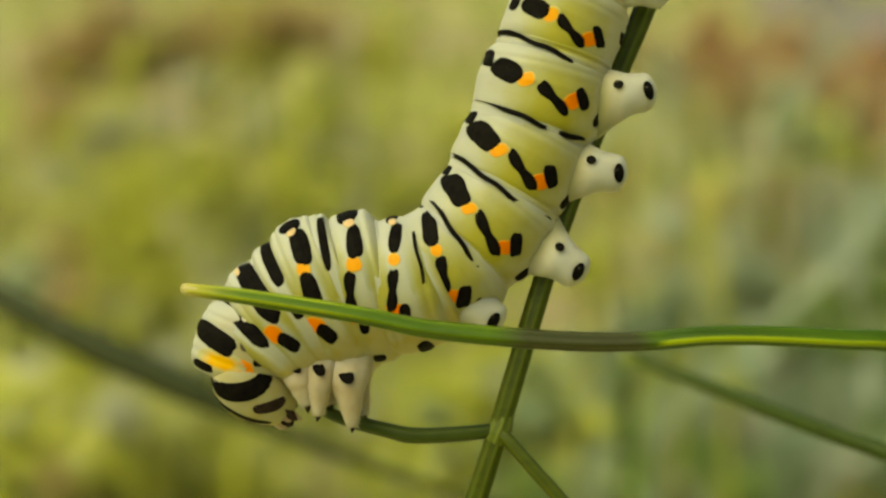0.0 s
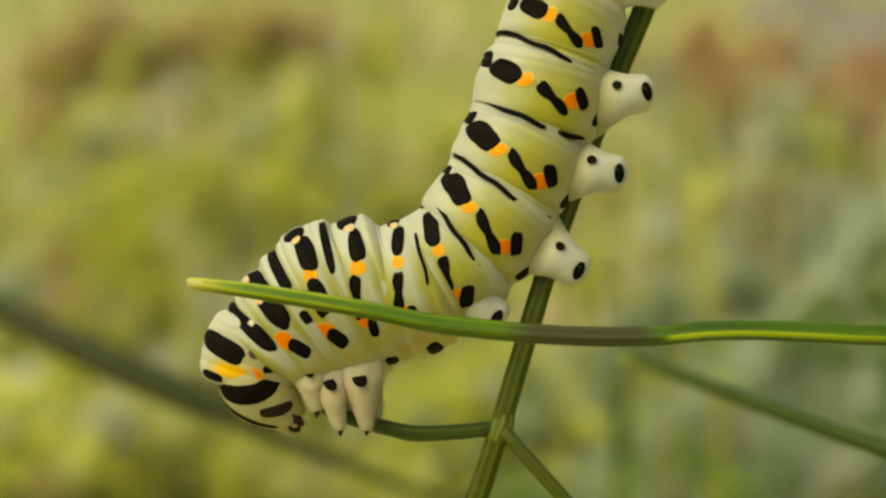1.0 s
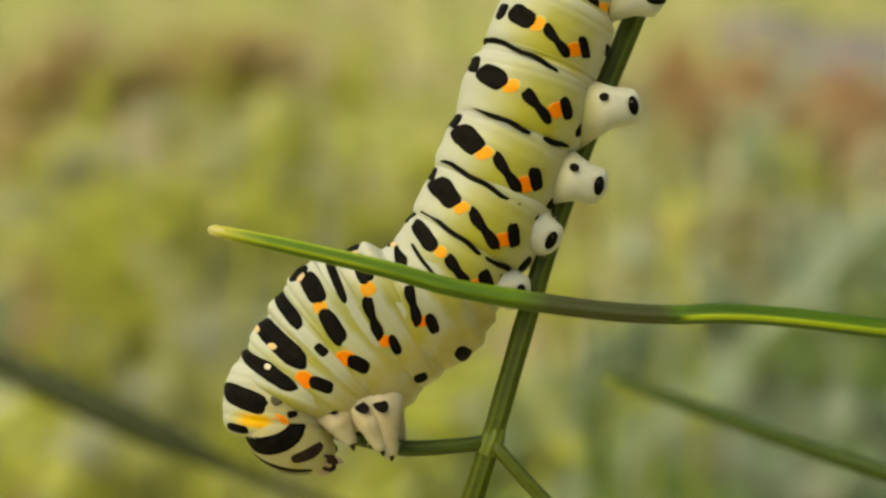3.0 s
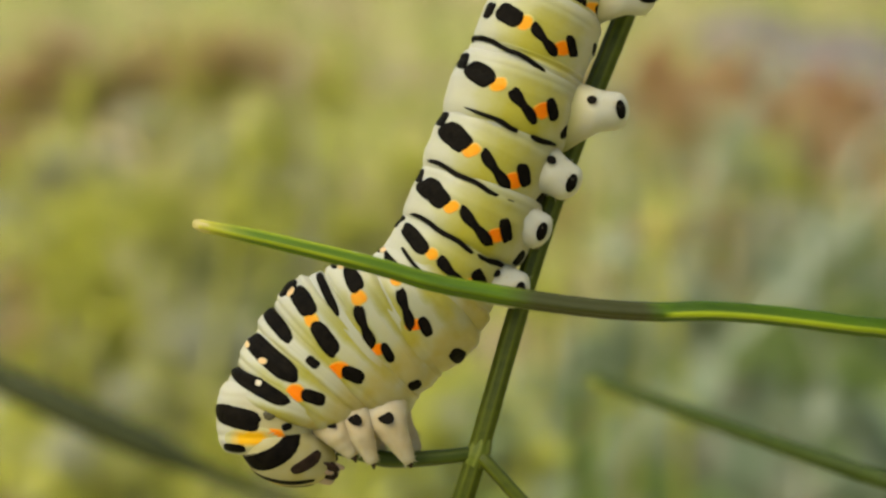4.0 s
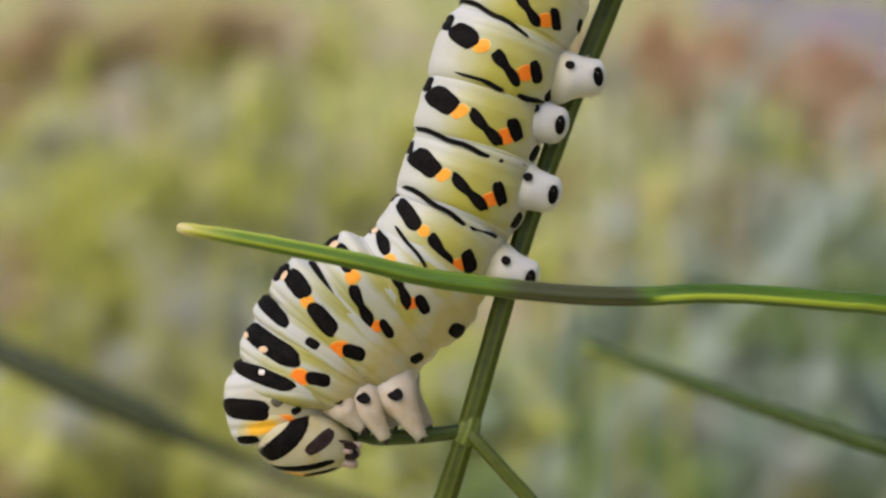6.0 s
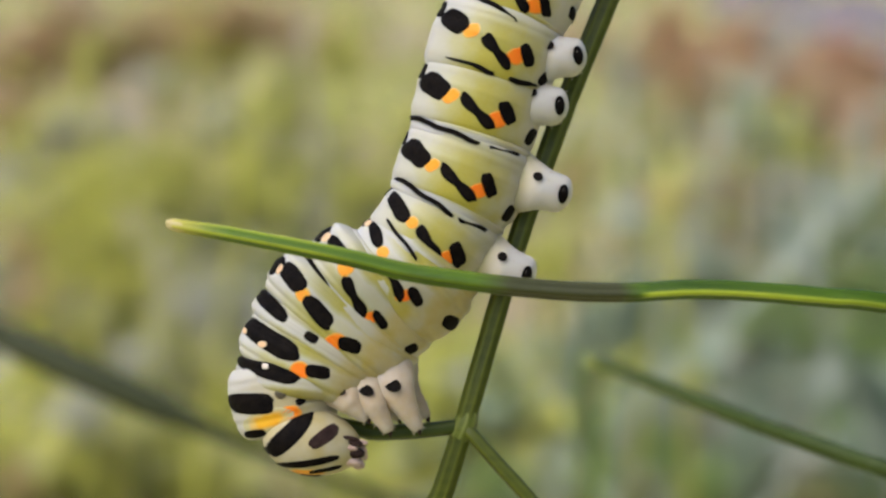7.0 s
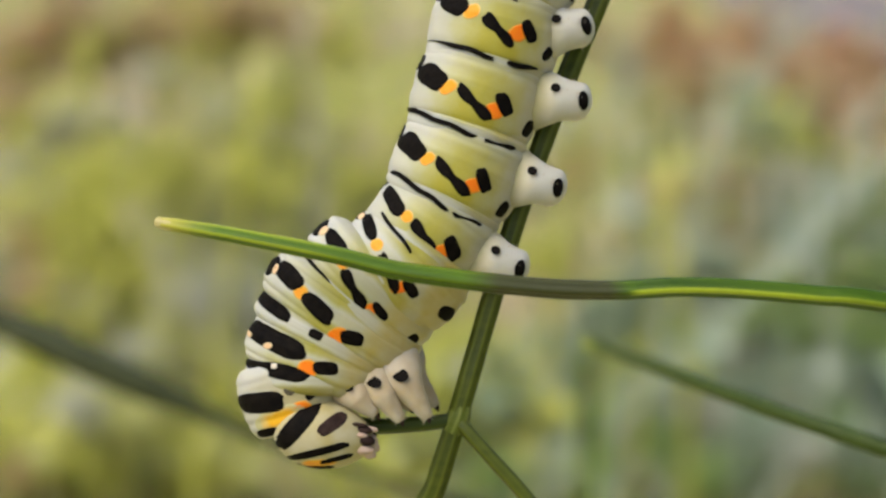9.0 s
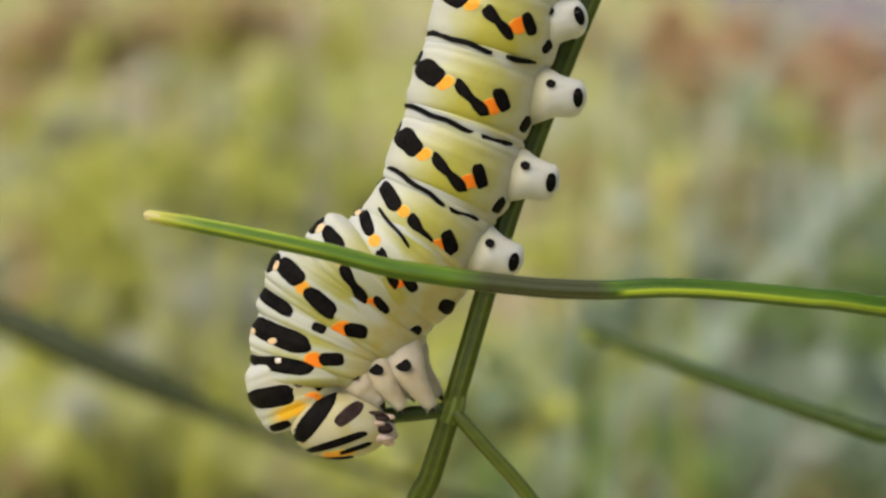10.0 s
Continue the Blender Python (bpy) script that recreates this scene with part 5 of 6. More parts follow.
    walk(a3, [(0, pose(-0.00259, 0.00000, -0.00035, 9, -29.1, 0)), (0.5, pose(-0.00256, 0.00000, -0.00045, 8.9, -30.0, 0)), (1, pose(-0.00252, 0.00000, -0.00054, 8.8, -30.1, 0)), (1.5, pose(-0.00242, 0.00000, -0.00030, 8.7, -36.0, 0)), (2, pose(-0.00200, 0.00000, -0.00023, 8.6, -40.2, 0)), (3.5, pose(-0.00110, 0.00000, 0.00131, 8.4, -59.2, 0)), (4, pose(-0.00093, 0.00000, 0.00150, 8.3, -58.8, 0)), (4.5, pose(-0.00097, 0.00000, 0.00138, 8.2, -58.1, 0)), (5, pose(-0.00066, 0.00000, 0.00160, 8.1, -57.9, 0)), (5.5, pose(-0.00056, 0.00000, 0.00149, 8, -55.9, 0)), (7, pose(-0.00095, 0.00000, 0.00145, 1, -53.3, 0)), (7.5, pose(-0.00086, 0.00000, 0.00144, 0, -53.8, 0)), (8, pose(-0.00085, 0.00000, 0.00135, 0, -53.9, 0)), (8.5, pose(-0.00096, 0.00000, 0.00141, 0, -53.0, 0)), (9, pose(-0.00075, 0.00000, 0.00142, 0, -53.2, 0)), (9.5, pose(-0.00074, 0.00000, 0.00125, 0, -53.7, 0)), (10, pose(-0.00059, 0.00000, 0.00103, 0, -54.2, 0))])
    walk(a2, [(0, pose(-0.00561, 0.00000, -0.00233, 7, -16.4, 0)), (0.5, pose(-0.00542, 0.00000, -0.00253, 6.3, -18.2, 0)), (1, pose(-0.00525, 0.00000, -0.00274, 5.6, -19.9, 0)), (1.5, pose(-0.00483, 0.00000, -0.00276, 4.9, -25.4, 0)), (2, pose(-0.00434, 0.00000, -0.00288, 4.2, -28.4, 0)), (3.5, pose(-0.00300, 0.00000, -0.00241, 0, -35.0, 0)), (4, pose(-0.00287, 0.00000, -0.00215, 0, -35.9, 0)), (4.5, pose(-0.00274, 0.00000, -0.00217, 0, -38.8, 0)), (5, pose(-0.00242, 0.00000, -0.00215, 0, -39.4, 0)), (5.5, pose(-0.00229, 0.00000, -0.00216, 0, -39.8, 0)), (7, pose(-0.00264, 0.00000, -0.00190, 0, -40.8, 0)), (7.5, pose(-0.00262, 0.00000, -0.00186, 0, -40.9, 0)), (8, pose(-0.00263, 0.00000, -0.00186, 0, -41.4, 0)), (8.5, pose(-0.00260, 0.00000, -0.00176, 0, -42.0, 0)), (9, pose(-0.00249, 0.00000, -0.00174, 0, -42.3, 0)), (9.5, pose(-0.00233, 0.00000, -0.00194, 0, -44.0, 0)), (10, pose(-0.00219, 0.00000, -0.00214, 0, -44.5, 0))])
    walk(a1, [(0, pose(-0.00869, 0.00000, -0.00202, 9, -17.3, 0)), (0.5, pose(-0.00842, 0.00000, -0.00228, 8.1, -19.4, 0)), (1, pose(-0.00831, 0.00000, -0.00251, 7.2, -22.5, 0)), (1.5, pose(-0.00787, 0.00000, -0.00282, 6.3, -26.8, 0)), (2, pose(-0.00730, 0.00000, -0.00307, 5.4, -29.3, 0)), (3.5, pose(-0.00607, 0.00000, -0.00322, 0, -34.7, 0)), (4, pose(-0.00594, 0.00000, -0.00303, 0, -35.4, 0)), (4.5, pose(-0.00577, 0.00000, -0.00314, 0, -38.4, 0)), (5, pose(-0.00537, 0.00000, -0.00297, 0, -37.1, 0)), (5.5, pose(-0.00533, 0.00000, -0.00297, 0, -39.0, 0)), (7, pose(-0.00567, 0.00000, -0.00265, 0, -41.9, 0)), (7.5, pose(-0.00552, 0.00000, -0.00254, 0, -41.0, 0)), (8, pose(-0.00546, 0.00000, -0.00252, 0, -42.1, 0)), (8.5, pose(-0.00538, 0.00000, -0.00244, 0, -42.7, 0)), (9, pose(-0.00520, 0.00000, -0.00250, 0, -43.7, 0)), (9.5, pose(-0.00503, 0.00000, -0.00270, 0, -46.0, 0)), (10, pose(-0.00485, 0.00000, -0.00289, 0, -47.1, 0))])
    walk(t3, [(0, pose(-0.01155, 0.00000, -0.00324, 9, -26.9, 0)), (0.5, pose(-0.01128, 0.00000, -0.00355, 8.1, -28.7, 0)), (1, pose(-0.01094, 0.00000, -0.00387, 7.2, -30.5, 0)), (1.5, pose(-0.01041, 0.00000, -0.00430, 6.3, -35.6, 0)), (2, pose(-0.00993, 0.00000, -0.00464, 5.4, -37.5, 0)), (3.5, pose(-0.00850, 0.00000, -0.00516, 0, -42.7, 0)), (4, pose(-0.00833, 0.00000, -0.00509, 0, -44.2, 0)), (4.5, pose(-0.00803, 0.00000, -0.00521, 0, -46.5, 0)), (5, pose(-0.00776, 0.00000, -0.00523, 0, -46.5, 0)), (5.5, pose(-0.00762, 0.00000, -0.00516, 0, -48.1, 0)), (7, pose(-0.00770, 0.00000, -0.00493, 0, -50.1, 0)), (7.5, pose(-0.00757, 0.00000, -0.00484, 0, -50.7, 0)), (8, pose(-0.00741, 0.00000, -0.00485, 0, -52.7, 0)), (8.5, pose(-0.00732, 0.00000, -0.00483, 0, -53.0, 0)), (9, pose(-0.00714, 0.00000, -0.00493, 0, -55.3, 0)), (9.5, pose(-0.00688, 0.00000, -0.00509, 0, -57.3, 0)), (10, pose(-0.00654, 0.00000, -0.00523, 0, -58.2, 0))])
    walk(t2, [(0, pose(-0.01471, 0.00000, -0.00516, 5, -40.0, 0)), (0.5, pose(-0.01440, 0.00000, -0.00550, 4.5, -40.1, 0)), (1, pose(-0.01400, 0.00000, -0.00581, 4, -41.2, 0)), (1.5, pose(-0.01347, 0.00000, -0.00642, 3.5, -46.9, 0)), (2, pose(-0.01288, 0.00000, -0.00701, 3, -48.5, 0)), (3.5, pose(-0.01143, 0.00000, -0.00772, 0, -53.7, 0)), (4, pose(-0.01132, 0.00000, -0.00773, 0, -54.4, 0)), (4.5, pose(-0.01086, 0.00000, -0.00802, 0, -57.5, 0)), (5, pose(-0.01060, 0.00000, -0.00815, 0, -57.9, 0)), (5.5, pose(-0.01040, 0.00000, -0.00812, 0, -59.7, 0)), (7, pose(-0.01005, 0.00000, -0.00794, 0, -63.9, 0)), (7.5, pose(-0.00979, 0.00000, -0.00789, 0, -64.4, 0)), (8, pose(-0.00947, 0.00000, -0.00805, 0, -65.4, 0)), (8.5, pose(-0.00927, 0.00000, -0.00807, 0, -66.1, 0)), (9, pose(-0.00900, 0.00000, -0.00819, 0, -68.9, 0)), (9.5, pose(-0.00866, 0.00000, -0.00827, 0, -71.1, 0)), (10, pose(-0.00821, 0.00000, -0.00839, 0, -73.1, 0))])
    walk(t1, [(0, pose(-0.01730, -0.00040, -0.00675, 0, -71.0, 0)), (0.5, pose(-0.01703, -0.00040, -0.00706, 0, -74.2, 0)), (1, pose(-0.01674, -0.00040, -0.00745, 0, -74.4, 0)), (1.5, pose(-0.01596, -0.00040, -0.00819, 0, -77.8, 0)), (2, pose(-0.01546, -0.00040, -0.00884, 0, -79.1, 0)), (3.5, pose(-0.01409, -0.00040, -0.00988, 0, -85.2, 0)), (4, pose(-0.01391, -0.00040, -0.00990, 0, -89.7, 0)), (4.5, pose(-0.01323, -0.00040, -0.01031, 0, -94.4, 0)), (5, pose(-0.01312, -0.00040, -0.01047, 0, -93.3, 0)), (5.5, pose(-0.01285, -0.00040, -0.01054, 0, -95.8, 0)), (7, pose(-0.01198, -0.00040, -0.01032, 0, -103.2, 0)), (7.5, pose(-0.01168, -0.00040, -0.01018, 0, -105.1, 0)), (8, pose(-0.01134, -0.00040, -0.01037, 0, -103.7, 0)), (8.5, pose(-0.01123, -0.00040, -0.01030, 0, -106.4, 0)), (9, pose(-0.01077, -0.00040, -0.01050, 0, -108.1, 0)), (9.5, pose(-0.01022, -0.00040, -0.01053, 0, -113.1, 0)), (10, pose(-0.00970, -0.00040, -0.01071, 0, -112.5, 0))])
    walk(head, [(0, pose(-0.01678, -0.00100, -0.00974, -54, -146.8, 38)), (0.5, pose(-0.01662, -0.00101, -0.01006, -53.5, -137.4, 37.2)), (1, pose(-0.01631, -0.00103, -0.01019, -53, -144.7, 36.5)), (1.5, pose(-0.01524, -0.00104, -0.01065, -52.5, -153.5, 35.8)), (2, pose(-0.01479, -0.00106, -0.01122, -52, -153.4, 35)), (3.5, pose(-0.01297, -0.00110, -0.01263, -44, -155.9, 28)), (4, pose(-0.01259, -0.00120, -0.01250, -40, -159.9, 25.3)), (4.5, pose(-0.01147, -0.00130, -0.01262, -36, -165.4, 22.7)), (5, pose(-0.01145, -0.00140, -0.01308, -31, -164.7, 20)), (5.5, pose(-0.01106, -0.00155, -0.01315, -26, -167.7, 16)), (7, pose(-0.00984, -0.00200, -0.01359, -10, -167.1, 5)), (7.5, pose(-0.00953, -0.00215, -0.01350, -6.7, -168.6, 3.3)), (8, pose(-0.00935, -0.00230, -0.01355, -3.3, -170.8, 1.7)), (8.5, pose(-0.00919, -0.00230, -0.01329, 0, -172.3, 0)), (9, pose(-0.00853, -0.00230, -0.01349, 0, -170.9, 0)), (9.5, pose(-0.00768, -0.00230, -0.01353, 0, -173.5, 0)), (10, pose(-0.00687, -0.00230, -0.01360, 0, -174.7, 0))])
    walk(f1, [(0, pose(-0.01568, 0.00000, -0.00646, 0, -54.8, 0)), (0.5, pose(-0.01546, 0.00000, -0.00665, 0, -56.7, 0)), (1, pose(-0.01520, 0.00000, -0.00686, 0, -57.6, 0)), (1.5, pose(-0.01461, 0.00000, -0.00738, 0, -62.4, 0)), (2, pose(-0.01413, 0.00000, -0.00786, 0, -64.1, 0)), (3.5, pose(-0.01269, 0.00000, -0.00872, 0, -69.4, 0)), (4, pose(-0.01257, 0.00000, -0.00872, 0, -72.1, 0)), (4.5, pose(-0.01201, 0.00000, -0.00905, 0, -76.3, 0)), (5, pose(-0.01186, 0.00000, -0.00919, 0, -76.2, 0)), (5.5, pose(-0.01164, 0.00000, -0.00920, 0, -78.5, 0)), (7, pose(-0.01082, 0.00000, -0.00900, 0, -84.0, 0)), (7.5, pose(-0.01047, 0.00000, -0.00892, 0, -85.0, 0)), (8, pose(-0.01008, 0.00000, -0.00909, 0, -84.8, 0)), (8.5, pose(-0.00985, 0.00000, -0.00908, 0, -86.2, 0)), (9, pose(-0.00959, 0.00000, -0.00925, 0, -88.1, 0)), (9.5, pose(-0.00924, 0.00000, -0.00933, 0, -91.3, 0)), (10, pose(-0.00886, 0.00000, -0.00950, 0, -91.6, 0))])
    walk(f2, [(0, pose(-0.01328, 0.00000, -0.00425, 7, -33.5, 0)), (0.5, pose(-0.01301, 0.00000, -0.00456, 6.3, -34.2, 0)), (1, pose(-0.01266, 0.00000, -0.00485, 5.6, -35.3, 0)), (1.5, pose(-0.01215, 0.00000, -0.00535, 4.9, -40.4, 0)), (2, pose(-0.01164, 0.00000, -0.00579, 4.2, -41.9, 0)), (3.5, pose(-0.01024, 0.00000, -0.00641, 0, -47.5, 0)), (4, pose(-0.01012, 0.00000, -0.00637, 0, -49.0, 0)), (4.5, pose(-0.00977, 0.00000, -0.00655, 0, -52.2, 0)), (5, pose(-0.00952, 0.00000, -0.00662, 0, -52.7, 0)), (5.5, pose(-0.00937, 0.00000, -0.00655, 0, -54.8, 0)), (7, pose(-0.00911, 0.00000, -0.00640, 0, -57.7, 0)), (7.5, pose(-0.00889, 0.00000, -0.00636, 0, -58.2, 0)), (8, pose(-0.00860, 0.00000, -0.00646, 0, -59.5, 0)), (8.5, pose(-0.00842, 0.00000, -0.00648, 0, -59.9, 0)), (9, pose(-0.00822, 0.00000, -0.00659, 0, -62.3, 0)), (9.5, pose(-0.00795, 0.00000, -0.00673, 0, -64.3, 0)), (10, pose(-0.00758, 0.00000, -0.00685, 0, -65.5, 0))])
    walk(f3, [(0, pose(-0.01026, 0.00000, -0.00228, 9, -24.0, 0)), (0.5, pose(-0.01005, 0.00000, -0.00251, 8.1, -25.4, 0)), (1, pose(-0.00989, 0.00000, -0.00273, 7.2, -27.4, 0)), (1.5, pose(-0.00947, 0.00000, -0.00305, 6.3, -31.6, 0)), (2, pose(-0.00900, 0.00000, -0.00328, 5.4, -33.4, 0)), (3.5, pose(-0.00746, 0.00000, -0.00412, 0, -37.7, 0)), (4, pose(-0.00731, 0.00000, -0.00410, 0, -38.9, 0)), (4.5, pose(-0.00707, 0.00000, -0.00433, 0, -41.6, 0)), (5, pose(-0.00673, 0.00000, -0.00437, 0, -41.1, 0)), (5.5, pose(-0.00663, 0.00000, -0.00446, 0, -42.9, 0)), (7, pose(-0.00665, 0.00000, -0.00427, 0, -45.8, 0)), (7.5, pose(-0.00645, 0.00000, -0.00421, 0, -45.9, 0)), (8, pose(-0.00627, 0.00000, -0.00423, 0, -47.5, 0)), (8.5, pose(-0.00613, 0.00000, -0.00421, 0, -48.2, 0)), (9, pose(-0.00592, 0.00000, -0.00434, 0, -49.5, 0)), (9.5, pose(-0.00568, 0.00000, -0.00458, 0, -51.3, 0)), (10, pose(-0.00540, 0.00000, -0.00479, 0, -51.9, 0))])
    walk(f4, [(0, pose(-0.00713, 0.00000, -0.00221, 8, -16.9, 0)), (0.5, pose(-0.00691, 0.00000, -0.00244, 7.2, -18.7, 0)), (1, pose(-0.00676, 0.00000, -0.00265, 6.4, -21.2, 0)), (1.5, pose(-0.00634, 0.00000, -0.00282, 5.6, -26.1, 0)), (2, pose(-0.00581, 0.00000, -0.00300, 4.8, -28.9, 0)), (3.5, pose(-0.00454, 0.00000, -0.00281, 0, -34.8, 0)), (4, pose(-0.00440, 0.00000, -0.00258, 0, -35.7, 0)), (4.5, pose(-0.00425, 0.00000, -0.00265, 0, -38.6, 0)), (5, pose(-0.00390, 0.00000, -0.00255, 0, -38.2, 0)), (5.5, pose(-0.00382, 0.00000, -0.00256, 0, -39.4, 0)), (7, pose(-0.00416, 0.00000, -0.00227, 0, -41.3, 0)), (7.5, pose(-0.00407, 0.00000, -0.00219, 0, -40.9, 0)), (8, pose(-0.00404, 0.00000, -0.00219, 0, -41.7, 0)), (8.5, pose(-0.00399, 0.00000, -0.00210, 0, -42.3, 0)), (9, pose(-0.00384, 0.00000, -0.00213, 0, -43.0, 0)), (9.5, pose(-0.00368, 0.00000, -0.00232, 0, -45.0, 0)), (10, pose(-0.00352, 0.00000, -0.00251, 0, -45.8, 0))])
    walk(f5, [(0, pose(-0.00408, 0.00000, -0.00135, 8, -22.8, 0)), (0.5, pose(-0.00398, 0.00000, -0.00150, 7.6, -24.2, 0)), (1, pose(-0.00387, 0.00000, -0.00165, 7.2, -25.0, 0)), (1.5, pose(-0.00361, 0.00000, -0.00153, 6.8, -30.7, 0)), (2, pose(-0.00315, 0.00000, -0.00155, 6.4, -34.3, 0)), (3.5, pose(-0.00202, 0.00000, -0.00048, 4.2, -47.1, 0)), (4, pose(-0.00187, 0.00000, -0.00026, 4.1, -47.3, 0)), (4.5, pose(-0.00183, 0.00000, -0.00035, 4.1, -48.5, 0)), (5, pose(-0.00152, 0.00000, -0.00023, 4.1, -48.7, 0)), (5.5, pose(-0.00140, 0.00000, -0.00029, 4, -47.9, 0)), (7, pose(-0.00180, 0.00000, -0.00022, 0.5, -47.1, 0)), (7.5, pose(-0.00174, 0.00000, -0.00021, 0, -47.3, 0)), (8, pose(-0.00174, 0.00000, -0.00025, 0, -47.6, 0)), (8.5, pose(-0.00178, 0.00000, -0.00018, 0, -47.6, 0)), (9, pose(-0.00162, 0.00000, -0.00017, 0, -47.8, 0)), (9.5, pose(-0.00153, 0.00000, -0.00034, 0, -48.8, 0)), (10, pose(-0.00138, 0.00000, -0.00055, 0, -49.3, 0))])
    walk(f6, [(0, pose(-0.00112, 0.00000, 0.00127, 9, -40.3, 0)), (0.5, pose(-0.00111, 0.00000, 0.00116, 8.9, -40.5, 0)), (1, pose(-0.00110, 0.00000, 0.00111, 8.8, -40.7, 0)), (1.5, pose(-0.00108, 0.00000, 0.00132, 8.7, -43.8, 0)), (2, pose(-0.00077, 0.00000, 0.00141, 8.6, -46.8, 0)), (3.5, pose(-0.00018, 0.00000, 0.00294, 8.4, -62.0, 0)), (4, pose(0.00001, 0.00000, 0.00324, 8.3, -62.3, 0)), (4.5, pose(-0.00003, 0.00000, 0.00320, 8.2, -62.4, 0)), (5, pose(0.00031, 0.00000, 0.00357, 8.1, -64.1, 0)), (5.5, pose(0.00042, 0.00000, 0.00362, 8, -63.6, 0)), (7, pose(0.00008, 0.00000, 0.00375, 1, -61.3, 0)), (7.5, pose(0.00015, 0.00000, 0.00369, 0, -61.2, 0)), (8, pose(0.00015, 0.00000, 0.00363, 0, -60.7, 0)), (8.5, pose(0.00009, 0.00000, 0.00365, 0, -60.0, 0)), (9, pose(0.00028, 0.00000, 0.00371, 0, -60.4, 0)), (9.5, pose(0.00033, 0.00000, 0.00351, 0, -60.8, 0)), (10, pose(0.00043, 0.00000, 0.00328, 0, -61.0, 0))])
    walk(f7, [(0, pose(0.00154, 0.00000, 0.00518, 9, -57.7, 0)), (0.5, pose(0.00150, 0.00000, 0.00509, 8.9, -57.6, 0)), (1, pose(0.00146, 0.00000, 0.00503, 8.8, -57.7, 0)), (1.5, pose(0.00136, 0.00000, 0.00518, 8.7, -57.5, 0)), (2, pose(0.00149, 0.00000, 0.00521, 8.6, -58.6, 0)), (3.5, pose(0.00143, 0.00000, 0.00663, 8.4, -64.5, 0)), (4, pose(0.00166, 0.00000, 0.00704, 8.3, -65.4, 0)), (4.5, pose(0.00153, 0.00000, 0.00708, 8.2, -65.8, 0)), (5, pose(0.00186, 0.00000, 0.00770, 8.1, -69.0, 0)), (5.5, pose(0.00191, 0.00000, 0.00793, 8, -70.9, 0)), (7, pose(0.00175, 0.00000, 0.00863, 1, -71.3, 0)), (7.5, pose(0.00183, 0.00000, 0.00857, 0, -70.5, 0)), (8, pose(0.00185, 0.00000, 0.00851, 0, -69.9, 0)), (8.5, pose(0.00186, 0.00000, 0.00854, 0, -69.8, 0)), (9, pose(0.00205, 0.00000, 0.00869, 0, -70.2, 0)), (9.5, pose(0.00214, 0.00000, 0.00845, 0, -70.5, 0)), (10, pose(0.00221, 0.00000, 0.00822, 0, -70.3, 0))])
    walk(f8, [(0, pose(0.00343, 0.00000, 0.00981, 9, -70.7, 0)), (0.5, pose(0.00339, 0.00000, 0.00973, 8.9, -71.0, 0)), (1, pose(0.00332, 0.00000, 0.00962, 8.8, -71.1, 0)), (1.5, pose(0.00321, 0.00000, 0.00971, 8.7, -70.5, 0)), (2, pose(0.00328, 0.00000, 0.00968, 8.6, -70.6, 0)), (3.5, pose(0.00292, 0.00000, 0.01076, 8.4, -68.6, 0)), (4, pose(0.00314, 0.00000, 0.01118, 8.3, -68.4, 0)), (4.5, pose(0.00297, 0.00000, 0.01118, 8.2, -68.2, 0)), (5, pose(0.00313, 0.00000, 0.01179, 8.1, -68.7, 0)), (5.5, pose(0.00310, 0.00000, 0.01207, 8, -70.3, 0)), (7, pose(0.00294, 0.00000, 0.01315, 1, -72.4, 0)), (7.5, pose(0.00303, 0.00000, 0.01316, 0, -71.9, 0)), (8, pose(0.00315, 0.00000, 0.01323, 0, -72.7, 0)), (8.5, pose(0.00321, 0.00000, 0.01344, 0, -74.0, 0)), (9, pose(0.00346, 0.00000, 0.01377, 0, -74.7, 0)), (9.5, pose(0.00360, 0.00000, 0.01362, 0, -75.0, 0)), (10, pose(0.00375, 0.00000, 0.01343, 0, -74.6, 0))])
    walk(f9, [(0, pose(0.00505, 0.00000, 0.01474, 4.6, -72.4, 0)), (0.5, pose(0.00501, 0.00000, 0.01466, 4.5, -72.7, 0)), (1, pose(0.00491, 0.00000, 0.01454, 4.5, -72.6, 0)), (1.5, pose(0.00487, 0.00000, 0.01457, 4.4, -71.9, 0)), (2, pose(0.00495, 0.00000, 0.01454, 4.3, -71.8, 0)), (3.5, pose(0.00466, 0.00000, 0.01539, 4, -69.3, 0)), (4, pose(0.00486, 0.00000, 0.01580, 3.9, -68.7, 0)), (4.5, pose(0.00470, 0.00000, 0.01572, 3.8, -67.6, 0)), (5, pose(0.00487, 0.00000, 0.01617, 3.7, -66.0, 0)), (5.5, pose(0.00478, 0.00000, 0.01637, 3.7, -65.4, 0)), (7, pose(0.00440, 0.00000, 0.01724, -3.4, -65.4, 0)), (7.5, pose(0.00448, 0.00000, 0.01727, -4.4, -65.4, 0)), (8, pose(0.00463, 0.00000, 0.01740, -4.4, -66.6, 0)), (8.5, pose(0.00471, 0.00000, 0.01772, -4.4, -67.9, 0)), (9, pose(0.00497, 0.00000, 0.01820, -4.4, -68.3, 0)), (9.5, pose(0.00515, 0.00000, 0.01818, -4.4, -68.4, 0)), (10, pose(0.00535, 0.00000, 0.01799, -4.4, -67.9, 0))])
